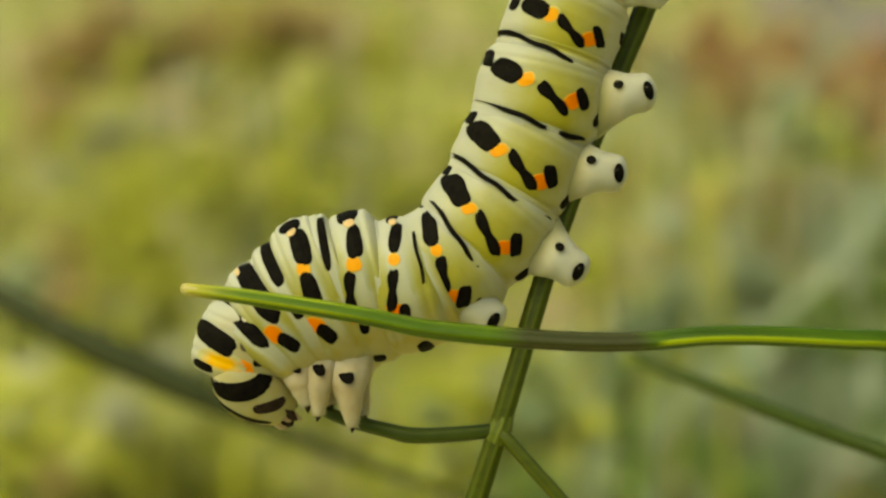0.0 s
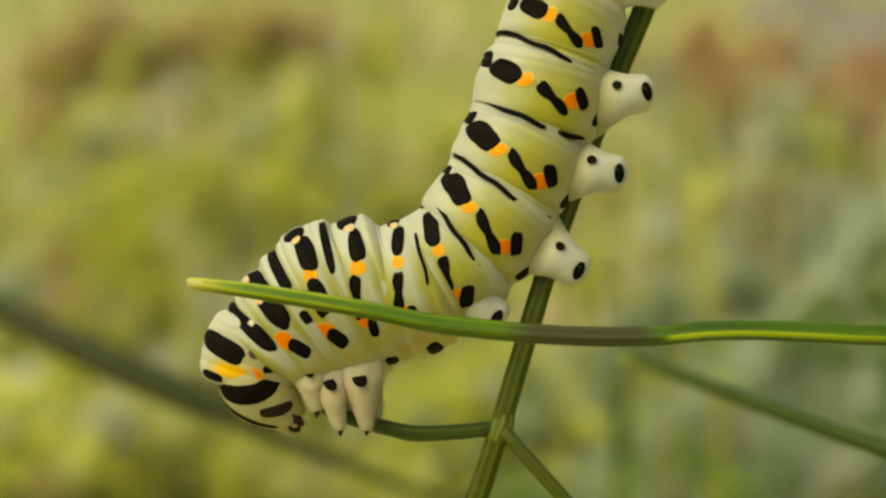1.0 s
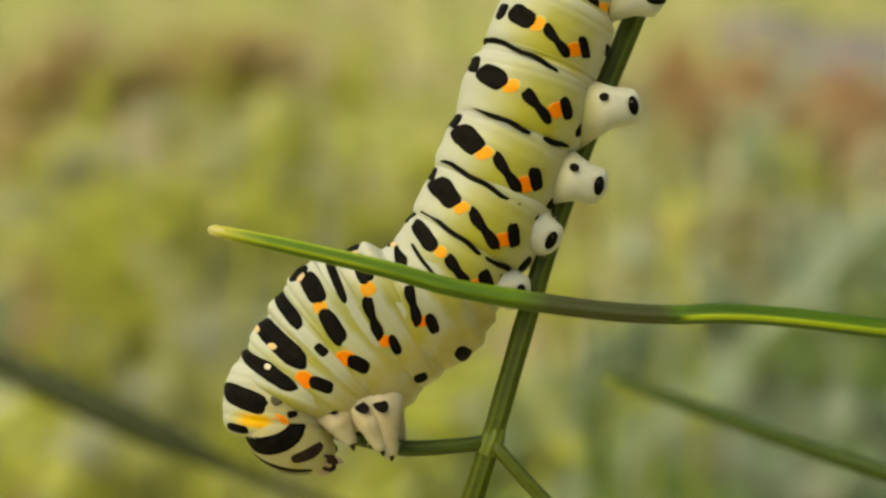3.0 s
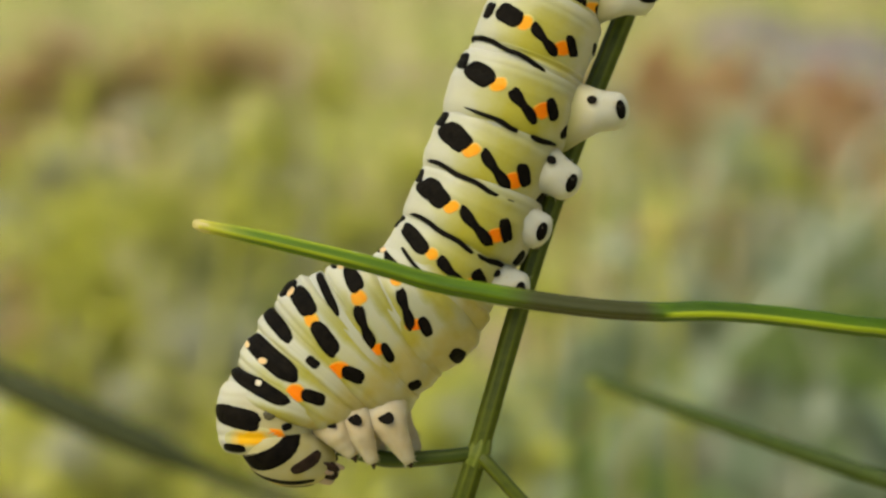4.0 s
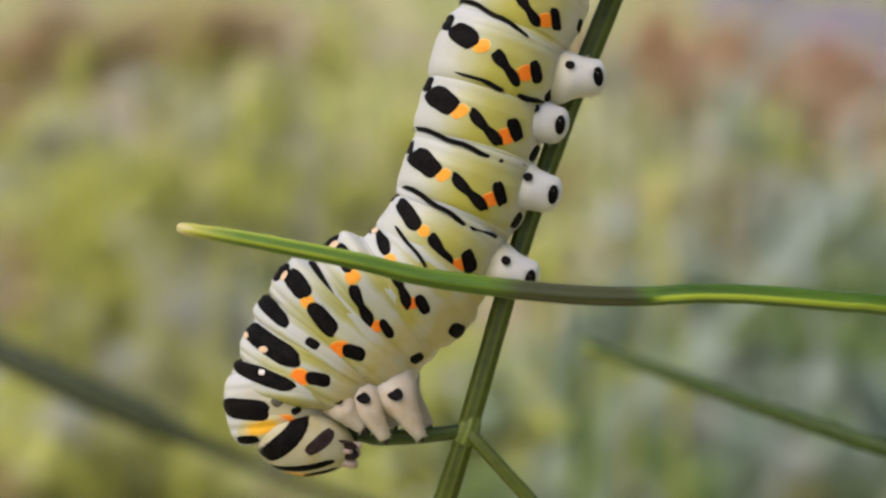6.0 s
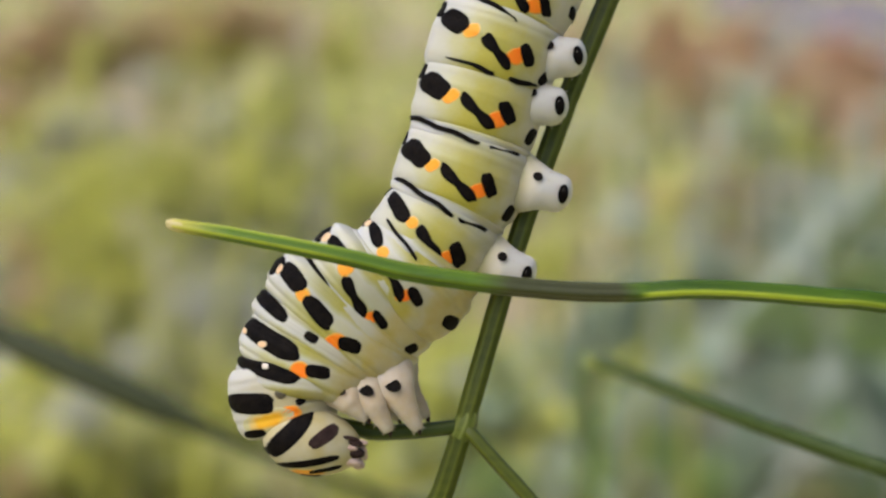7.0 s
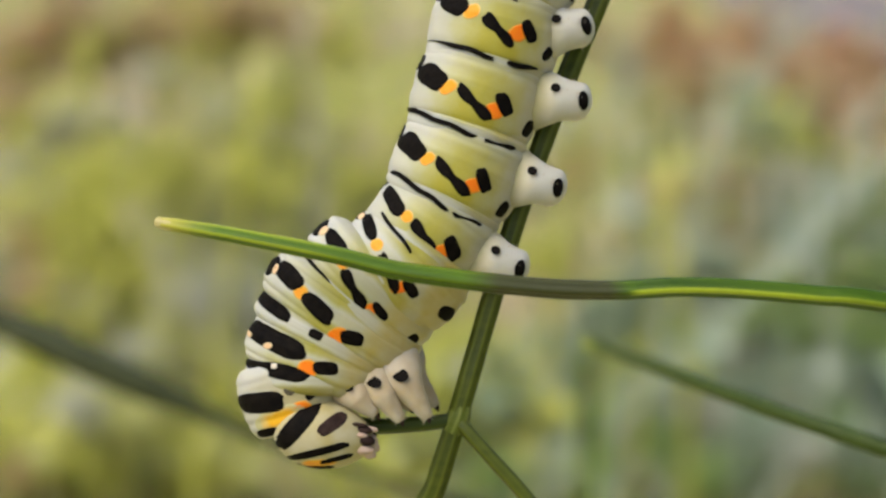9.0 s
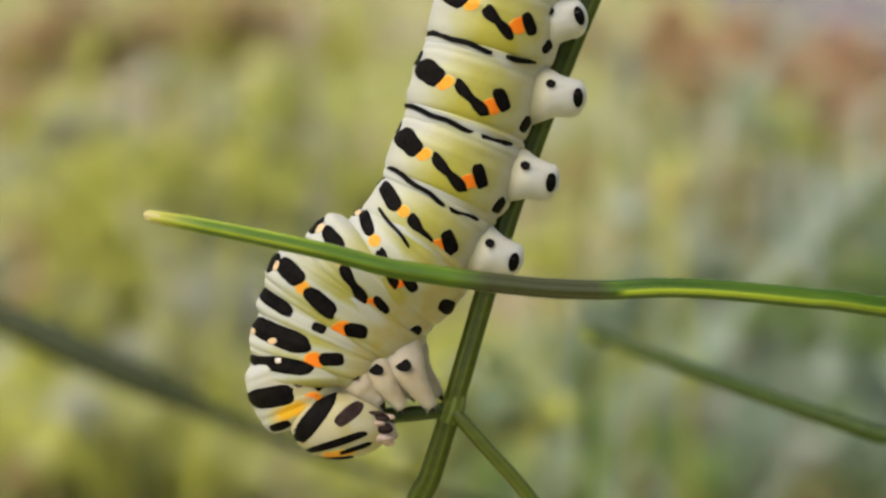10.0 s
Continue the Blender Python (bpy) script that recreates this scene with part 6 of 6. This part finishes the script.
    walk(f10, [(0, pose(0.00658, 0.00000, 0.01914, 0, -66.3, 0)), (0.5, pose(0.00652, 0.00000, 0.01906, 0, -66.7, 0)), (1, pose(0.00642, 0.00000, 0.01895, 0, -65.9, 0)), (1.5, pose(0.00644, 0.00000, 0.01894, 0, -65.2, 0)), (2, pose(0.00654, 0.00000, 0.01890, 0, -65.0, 0)), (3.5, pose(0.00631, 0.00000, 0.01973, 0, -64.7, 0)), (4, pose(0.00653, 0.00000, 0.02015, 0, -64.6, 0)), (4.5, pose(0.00644, 0.00000, 0.02001, 0, -62.8, 0)), (5, pose(0.00673, 0.00000, 0.02037, 0, -61.6, 0)), (5.5, pose(0.00668, 0.00000, 0.02045, 0, -59.7, 0)), (7, pose(0.00581, 0.00000, 0.02133, 0, -58.1, 0)), (7.5, pose(0.00580, 0.00000, 0.02141, 0, -58.2, 0)), (8, pose(0.00591, 0.00000, 0.02145, 0, -58.9, 0)), (8.5, pose(0.00597, 0.00000, 0.02172, 0, -59.0, 0)), (9, pose(0.00620, 0.00000, 0.02221, 0, -58.9, 0)), (9.5, pose(0.00640, 0.00000, 0.02220, 0, -58.6, 0)), (10, pose(0.00657, 0.00000, 0.02202, 0, -58.6, 0))])
    walk(f11, [(0, pose(0.00818, 0.00000, 0.02260, 0, -61.3, 0)), (0.5, pose(0.00810, 0.00000, 0.02253, 0, -61.7, 0)), (1, pose(0.00805, 0.00000, 0.02239, 0, -60.9, 0)), (1.5, pose(0.00811, 0.00000, 0.02236, 0, -60.2, 0)), (2, pose(0.00821, 0.00000, 0.02232, 0, -60.1, 0)), (3.5, pose(0.00801, 0.00000, 0.02314, 0, -59.8, 0)), (4, pose(0.00824, 0.00000, 0.02356, 0, -59.6, 0)), (4.5, pose(0.00825, 0.00000, 0.02336, 0, -57.9, 0)), (5, pose(0.00860, 0.00000, 0.02368, 0, -56.7, 0)), (5.5, pose(0.00867, 0.00000, 0.02370, 0, -54.7, 0)), (7, pose(0.00789, 0.00000, 0.02452, 0, -53.1, 0)), (7.5, pose(0.00788, 0.00000, 0.02461, 0, -53.2, 0)), (8, pose(0.00794, 0.00000, 0.02468, 0, -54.0, 0)), (8.5, pose(0.00799, 0.00000, 0.02494, 0, -54.1, 0)), (9, pose(0.00823, 0.00000, 0.02543, 0, -54.0, 0)), (9.5, pose(0.00845, 0.00000, 0.02541, 0, -53.7, 0)), (10, pose(0.00862, 0.00000, 0.02523, 0, -53.7, 0))])
    walk(proleg_a6, [(0, pose(0.01189, -0.00150, 0.01231, 0, -5.4, 0)), (0.5, pose(0.01180, -0.00150, 0.01216, 0, -4.5, 0)), (1, pose(0.01172, -0.00150, 0.01205, 0, -4.4, 0)), (1.5, pose(0.01161, -0.00150, 0.01197, 0, -3.0, 0)), (2, pose(0.01159, -0.00150, 0.01191, 0, -2.5, 0)), (3.5, pose(0.01153, -0.00150, 0.01224, 0, 1.5, 0)), (4, pose(0.01168, -0.00150, 0.01252, 0, 2.2, 0)), (4.5, pose(0.01159, -0.00150, 0.01235, 0, 3.4, 0)), (5, pose(0.01159, -0.00150, 0.01266, 0, 5.0, 0)), (5.5, pose(0.01147, -0.00150, 0.01287, 0, 6.2, 0)), (7, pose(0.00952, -0.00150, 0.01453, 0, 2.7, 0)), (7.5, pose(0.00974, -0.00150, 0.01485, 0, -1.9, 0)), (8, pose(0.01008, -0.00150, 0.01525, 0, -3.5, 0)), (8.5, pose(0.01037, -0.00150, 0.01583, 0, -4.8, 0)), (9, pose(0.01063, -0.00150, 0.01626, 0, -3.8, 0)), (9.5, pose(0.01054, -0.00150, 0.01634, 0, -5.6, 0)), (10, pose(0.01050, -0.00150, 0.01620, 0, -7.5, 0))])
    walk(proleg_a5, [(0, pose(0.00979, -0.00150, 0.00630, 0, 8.9, 0)), (0.5, pose(0.00974, -0.00150, 0.00615, 0, 10.2, 0)), (1, pose(0.00974, -0.00150, 0.00609, 0, 9.6, 0)), (1.5, pose(0.00955, -0.00150, 0.00605, 0, 11.5, 0)), (2, pose(0.00953, -0.00150, 0.00594, 0, 13.1, 0)), (3.5, pose(0.00859, -0.00150, 0.00657, 0, 27.0, 0)), (4, pose(0.00806, -0.00150, 0.00714, 0, 33.0, 0)), (4.5, pose(0.00760, -0.00150, 0.00752, 0, 29.9, 0)), (5, pose(0.00785, -0.00150, 0.00842, 0, 29.1, 0)), (5.5, pose(0.00798, -0.00150, 0.00905, 0, 23.6, 0)), (7, pose(0.00818, -0.00150, 0.01088, 0, 9.7, 0)), (7.5, pose(0.00924, -0.00150, 0.01081, 0, 7.5, 0)), (8, pose(0.01004, -0.00150, 0.01063, 0, 7.7, 0)), (8.5, pose(0.01021, -0.00150, 0.01063, 0, 8.1, 0)), (9, pose(0.01042, -0.00150, 0.01080, 0, 8.7, 0)), (9.5, pose(0.01050, -0.00150, 0.01055, 0, 8.9, 0)), (10, pose(0.01042, -0.00150, 0.01024, 0, 10.5, 0))])
    walk(proleg_a4, [(0, pose(0.00689, -0.00150, -0.00088, 0, 36.6, 0)), (0.5, pose(0.00685, -0.00150, -0.00103, 0, 36.5, 0)), (1, pose(0.00685, -0.00150, -0.00101, 0, 36.2, 0)), (1.5, pose(0.00640, -0.00150, -0.00092, 0, 41.0, 0)), (2, pose(0.00554, -0.00150, 0.00002, 0, 44.1, 0)), (3.5, pose(0.00556, -0.00150, 0.00304, 0, 33.6, 0)), (4, pose(0.00588, -0.00150, 0.00361, 0, 28.8, 0)), (4.5, pose(0.00592, -0.00150, 0.00365, 0, 28.4, 0)), (5, pose(0.00638, -0.00150, 0.00443, 0, 27.0, 0)), (5.5, pose(0.00685, -0.00150, 0.00481, 0, 19.7, 0)), (7, pose(0.00843, -0.00150, 0.00445, 0, 18.4, 0)), (7.5, pose(0.00844, -0.00150, 0.00439, 0, 17.8, 0)), (8, pose(0.00844, -0.00150, 0.00433, 0, 17.2, 0)), (8.5, pose(0.00844, -0.00150, 0.00433, 0, 17.1, 0)), (9, pose(0.00857, -0.00150, 0.00446, 0, 17.2, 0)), (9.5, pose(0.00857, -0.00150, 0.00425, 0, 17.5, 0)), (10, pose(0.00844, -0.00150, 0.00407, 0, 17.1, 0))])
    walk(proleg_a3, [(0, pose(0.00076, -0.00150, -0.00454, 0, 40.1, 0)), (0.5, pose(0.00076, -0.00150, -0.00456, 0, 41.1, 0)), (1, pose(0.00088, -0.00150, -0.00454, 0, 38.9, 0)), (1.5, pose(0.00102, -0.00150, -0.00382, 0, 37.9, 0)), (2, pose(0.00172, -0.00150, -0.00338, 0, 32.5, 0)), (3.5, pose(0.00388, -0.00150, -0.00094, 0, 23.9, 0)), (4, pose(0.00428, -0.00150, -0.00071, 0, 21.1, 0)), (4.5, pose(0.00449, -0.00150, -0.00088, 0, 20.0, 0)), (5, pose(0.00512, -0.00150, -0.00090, 0, 22.5, 0)), (5.5, pose(0.00580, -0.00150, -0.00128, 0, 21.8, 0)), (7, pose(0.00578, -0.00150, -0.00147, 0, 21.5, 0)), (7.5, pose(0.00575, -0.00150, -0.00149, 0, 22.6, 0)), (8, pose(0.00567, -0.00150, -0.00155, 0, 22.6, 0)), (8.5, pose(0.00567, -0.00150, -0.00155, 0, 22.5, 0)), (9, pose(0.00580, -0.00150, -0.00146, 0, 22.0, 0)), (9.5, pose(0.00580, -0.00150, -0.00159, 0, 22.0, 0)), (10, pose(0.00575, -0.00150, -0.00173, 0, 22.3, 0))])
    walk(proleg_tail, [(0, pose(0.01298, -0.00150, 0.01957, 0, 21.4, 0)), (1, pose(0.01281, -0.00150, 0.01940, 0, 20.8, 0)), (1.5, pose(0.01278, -0.00150, 0.01940, 0, 20.5, 0)), (2, pose(0.01285, -0.00150, 0.01938, 0, 20.1, 0)), (3.5, pose(0.01359, -0.00150, 0.02039, 0, 13.2, 0)), (4, pose(0.01378, -0.00150, 0.02079, 0, 13.5, 0)), (4.5, pose(0.01357, -0.00150, 0.02050, 0, 14.7, 0)), (5, pose(0.01361, -0.00150, 0.02090, 0, 14.3, 0)), (5.5, pose(0.01340, -0.00150, 0.02102, 0, 12.6, 0)), (7, pose(0.01213, -0.00150, 0.02276, 0, -4.0, 0)), (8.5, pose(0.01264, -0.00150, 0.02356, 0, -9.5, 0)), (10, pose(0.01302, -0.00150, 0.02406, 0, -14.0, 0))])
    walk(leg_t3, [(0, pose(-0.00941, -0.00260, -0.01237, 0, 83.4, 0)), (0.5, pose(-0.00866, -0.00260, -0.01254, 0, 77.0, 0)), (1, pose(-0.00849, -0.00260, -0.01276, 0, 82.3, 0)), (1.5, pose(-0.00663, -0.00260, -0.01295, 0, 67.0, 0)), (2, pose(-0.00644, -0.00260, -0.01329, 0, 74.4, 0)), (3.5, pose(-0.00501, -0.00260, -0.01350, 0, 77.9, 0)), (4, pose(-0.00373, -0.00260, -0.01318, 0, 62.4, 0)), (4.5, pose(-0.00354, -0.00260, -0.01317, 0, 67.7, 0)), (5, pose(-0.00322, -0.00260, -0.01306, 0, 66.9, 0)), (5.5, pose(-0.00226, -0.00260, -0.01305, 0, 59.4, 0)), (7, pose(-0.00207, -0.00260, -0.01273, 0, 60.5, 0)), (7.5, pose(-0.00190, -0.00260, -0.01277, 0, 62.3, 0)), (8, pose(-0.00119, -0.00260, -0.01244, 0, 56.6, 0)), (8.5, pose(-0.00102, -0.00260, -0.01243, 0, 56.9, 0)), (9, pose(-0.00085, -0.00260, -0.01233, 0, 57.6, 0)), (9.5, pose(-0.00056, -0.00260, -0.01233, 0, 57.6, 0)), (10, pose(-0.00018, -0.00260, -0.01234, 0, 56.4, 0))])
    walk(leg_t2, [(0, pose(-0.01191, -0.00290, -0.01158, 0, 90.8, 0)), (0.5, pose(-0.01204, -0.00290, -0.01200, 0, 101.7, 0)), (1, pose(-0.01040, -0.00290, -0.01274, 0, 77.5, 0)), (1.5, pose(-0.01009, -0.00290, -0.01254, 0, 88.8, 0)), (2, pose(-0.00914, -0.00290, -0.01308, 0, 83.7, 0)), (3.5, pose(-0.00622, -0.00290, -0.01312, 0, 61.1, 0)), (4, pose(-0.00639, -0.00290, -0.01319, 0, 67.6, 0)), (4.5, pose(-0.00620, -0.00290, -0.01337, 0, 75.5, 0)), (5, pose(-0.00525, -0.00290, -0.01336, 0, 63.6, 0)), (5.5, pose(-0.00485, -0.00290, -0.01319, 0, 61.7, 0)), (7, pose(-0.00419, -0.00290, -0.01285, 0, 61.1, 0)), (7.5, pose(-0.00370, -0.00290, -0.01270, 0, 57.7, 0)), (8, pose(-0.00339, -0.00290, -0.01267, 0, 57.7, 0)), (8.5, pose(-0.00309, -0.00290, -0.01259, 0, 56.2, 0)), (9, pose(-0.00279, -0.00290, -0.01250, 0, 54.9, 0)), (9.5, pose(-0.00255, -0.00290, -0.01239, 0, 54.2, 0)), (10, pose(-0.00229, -0.00290, -0.01240, 0, 55.8, 0))])
    walk(leg_t1, [(0, pose(-0.01271, -0.00270, -0.01086, 0, 73.2, 0)), (0.5, pose(-0.01288, -0.00270, -0.01137, 0, 91.1, 0)), (1, pose(-0.01213, -0.00270, -0.01137, 0, 77.9, 0)), (1.5, pose(-0.01090, -0.00270, -0.01156, 0, 65.6, 0)), (2, pose(-0.01029, -0.00270, -0.01219, 0, 65.5, 0)), (3.5, pose(-0.00827, -0.00270, -0.01268, 0, 55.9, 0)), (4, pose(-0.00783, -0.00270, -0.01268, 0, 54.9, 0)), (4.5, pose(-0.00720, -0.00270, -0.01253, 0, 53.4, 0)), (5, pose(-0.00699, -0.00270, -0.01260, 0, 49.0, 0)), (5.5, pose(-0.00665, -0.00270, -0.01253, 0, 48.6, 0)), (7, pose(-0.00577, -0.00270, -0.01194, 0, 45.7, 0)), (7.5, pose(-0.00545, -0.00270, -0.01206, 0, 48.7, 0)), (8, pose(-0.00522, -0.00270, -0.01209, 0, 45.6, 0)), (8.5, pose(-0.00491, -0.00270, -0.01174, 0, 39.6, 0)), (9, pose(-0.00461, -0.00270, -0.01205, 0, 43.4, 0)), (9.5, pose(-0.00410, -0.00270, -0.01206, 0, 45.3, 0)), (10, pose(-0.00384, -0.00270, -0.01206, 0, 44.5, 0))])
    walk(far_leg_t3, [(0, pose(-0.00883, 0.00120, -0.01187, 0, 76.5, 0)), (0.5, pose(-0.00807, 0.00120, -0.01203, 0, 70.1, 0)), (1, pose(-0.00790, 0.00120, -0.01225, 0, 75.4, 0)), (1.5, pose(-0.00604, 0.00120, -0.01245, 0, 60.1, 0)), (2, pose(-0.00585, 0.00120, -0.01279, 0, 67.5, 0)), (3.5, pose(-0.00442, 0.00120, -0.01299, 0, 71.0, 0)), (4, pose(-0.00315, 0.00120, -0.01267, 0, 55.5, 0)), (4.5, pose(-0.00296, 0.00120, -0.01267, 0, 60.8, 0)), (5, pose(-0.00263, 0.00120, -0.01255, 0, 60.0, 0)), (5.5, pose(-0.00167, 0.00120, -0.01255, 0, 52.5, 0)), (7, pose(-0.00148, 0.00120, -0.01223, 0, 53.6, 0)), (7.5, pose(-0.00131, 0.00120, -0.01227, 0, 55.4, 0)), (8, pose(-0.00060, 0.00120, -0.01194, 0, 49.7, 0)), (8.5, pose(-0.00044, 0.00120, -0.01192, 0, 50.1, 0)), (9, pose(-0.00027, 0.00120, -0.01183, 0, 50.7, 0)), (9.5, pose(0.00003, 0.00120, -0.01182, 0, 50.8, 0)), (10, pose(0.00041, 0.00120, -0.01183, 0, 49.5, 0))])
    walk(far_leg_t2, [(0, pose(-0.01132, 0.00120, -0.01108, 0, 84.0, 0)), (0.5, pose(-0.01145, 0.00120, -0.01149, 0, 94.8, 0)), (1, pose(-0.00981, 0.00120, -0.01223, 0, 70.6, 0)), (1.5, pose(-0.00950, 0.00120, -0.01204, 0, 81.9, 0)), (2, pose(-0.00856, 0.00120, -0.01258, 0, 76.8, 0)), (3.5, pose(-0.00563, 0.00120, -0.01262, 0, 54.2, 0)), (4, pose(-0.00580, 0.00120, -0.01269, 0, 60.7, 0)), (4.5, pose(-0.00561, 0.00120, -0.01287, 0, 68.6, 0)), (5, pose(-0.00466, 0.00120, -0.01285, 0, 56.7, 0)), (5.5, pose(-0.00426, 0.00120, -0.01269, 0, 54.8, 0)), (7, pose(-0.00361, 0.00120, -0.01234, 0, 54.2, 0)), (7.5, pose(-0.00311, 0.00120, -0.01220, 0, 50.9, 0)), (8, pose(-0.00280, 0.00120, -0.01217, 0, 50.9, 0)), (8.5, pose(-0.00250, 0.00120, -0.01209, 0, 49.3, 0)), (9, pose(-0.00220, 0.00120, -0.01200, 0, 48.1, 0)), (9.5, pose(-0.00196, 0.00120, -0.01188, 0, 47.3, 0)), (10, pose(-0.00171, 0.00120, -0.01189, 0, 48.9, 0))])
    walk(far_leg_t1, [(0, pose(-0.01212, 0.00120, -0.01036, 0, 66.3, 0)), (0.5, pose(-0.01229, 0.00120, -0.01086, 0, 84.2, 0)), (1, pose(-0.01154, 0.00120, -0.01086, 0, 71.1, 0)), (1.5, pose(-0.01031, 0.00120, -0.01106, 0, 58.7, 0)), (2, pose(-0.00970, 0.00120, -0.01169, 0, 58.7, 0)), (3.5, pose(-0.00768, 0.00120, -0.01218, 0, 49.0, 0)), (4, pose(-0.00724, 0.00120, -0.01217, 0, 48.0, 0)), (4.5, pose(-0.00661, 0.00120, -0.01203, 0, 46.5, 0)), (5, pose(-0.00640, 0.00120, -0.01210, 0, 42.1, 0)), (5.5, pose(-0.00606, 0.00120, -0.01203, 0, 41.7, 0)), (7, pose(-0.00519, 0.00120, -0.01143, 0, 38.9, 0)), (7.5, pose(-0.00486, 0.00120, -0.01156, 0, 41.9, 0)), (8, pose(-0.00464, 0.00120, -0.01159, 0, 38.7, 0)), (8.5, pose(-0.00432, 0.00120, -0.01123, 0, 32.8, 0)), (9, pose(-0.00402, 0.00120, -0.01155, 0, 36.5, 0)), (9.5, pose(-0.00351, 0.00120, -0.01155, 0, 38.4, 0)), (10, pose(-0.00325, 0.00120, -0.01155, 0, 37.6, 0))])
    walk(leaf_stalk, [(0, SPOT_BASE @ pose(-0.02070, -0.00750, -0.00237, 0, 5.5, 0)), (0.5, SPOT_BASE @ pose(-0.02051, -0.00750, -0.00211, 0, 5.9, 0)), (1, SPOT_BASE @ pose(-0.02039, -0.00750, -0.00213, 0, 5.7, 0)), (1.5, SPOT_BASE @ pose(-0.01986, -0.00750, -0.00087, 0, 7.5, 0)), (2, SPOT_BASE @ pose(-0.01925, -0.00750, -0.00010, 0, 8.0, 0)), (3.5, SPOT_BASE @ pose(-0.01808, -0.00750, 0.00365, 0, 10.5, 0)), (4, SPOT_BASE @ pose(-0.01834, -0.00750, 0.00386, 0, 10.5, 0)), (4.5, SPOT_BASE @ pose(-0.01865, -0.00750, 0.00375, 0, 10.6, 0)), (5, SPOT_BASE @ pose(-0.01865, -0.00750, 0.00314, 0, 9.5, 0)), (5.5, SPOT_BASE @ pose(-0.01846, -0.00750, 0.00235, 0, 8.4, 0)), (7, SPOT_BASE @ pose(-0.01918, -0.00750, 0.00205, 0, 8.0, 0)), (7.5, SPOT_BASE @ pose(-0.01917, -0.00750, 0.00211, 0, 8.3, 0)), (8, SPOT_BASE @ pose(-0.01936, -0.00750, 0.00202, 0, 8.4, 0)), (8.5, SPOT_BASE @ pose(-0.01952, -0.00750, 0.00181, 0, 8.0, 0)), (9, SPOT_BASE @ pose(-0.01944, -0.00750, 0.00174, 0, 7.9, 0)), (9.5, SPOT_BASE @ pose(-0.01960, -0.00750, 0.00150, 0, 7.8, 0)), (10, SPOT_BASE @ pose(-0.01980, -0.00750, 0.00141, 0, 8.7, 0))])
    walk(side_stem, [(0, SPOT_BASE @ pose(0, 0, -0.00064)), (0.5, SPOT_BASE @ pose(0, 0, 0.00029)), (1, SPOT_BASE @ pose(0, 0, -0.00053)), (1.5, SPOT_BASE @ pose(0, 0, 0.00061)), (2, SPOT_BASE @ pose(0, 0, 0.00172)), (3.5, SPOT_BASE @ pose(0, 0, -0.00198)), (4, SPOT_BASE @ pose(0, 0, -0.00058)), (4.5, SPOT_BASE @ pose(0, 0, -0.00019)), (5, SPOT_BASE @ pose(0, 0, -0.00189)), (5.5, SPOT_BASE @ pose(0, 0, 0.00116)), (7, SPOT_BASE @ pose(0, 0, -0.00167)), (7.5, SPOT_BASE @ pose(0, 0, -0.00125)), (8, SPOT_BASE @ pose(0, 0, -0.00285)), (8.5, SPOT_BASE @ pose(0, 0, -0.00084)), (9, SPOT_BASE @ pose(0, 0, -0.00027)), (10, SPOT_BASE @ pose(0, 0, 0.00020))])
    walk(back_stem, [(0, SPOT_BASE @ pose(0.0, 0.0, -0.00050)), (1, SPOT_BASE @ pose(0.0, 0.0, -0.00100)), (2, SPOT_BASE @ pose(0.0, 0.0, -0.00260)), (3.5, SPOT_BASE @ pose(0.0, 0.0, -0.00430)), (4.5, SPOT_BASE @ pose(0.0, 0.0, -0.00420)), (5.5, SPOT_BASE @ pose(0.0, 0.0, -0.00470)), (7, SPOT_BASE @ pose(0.0, 0.0, -0.00280)), (8, SPOT_BASE @ pose(0.0, 0.0, -0.00250)), (9, SPOT_BASE @ pose(0.0, 0.0, -0.00130)), (10, SPOT_BASE @ pose(0.0, 0.0, -0.00110))])


motions()
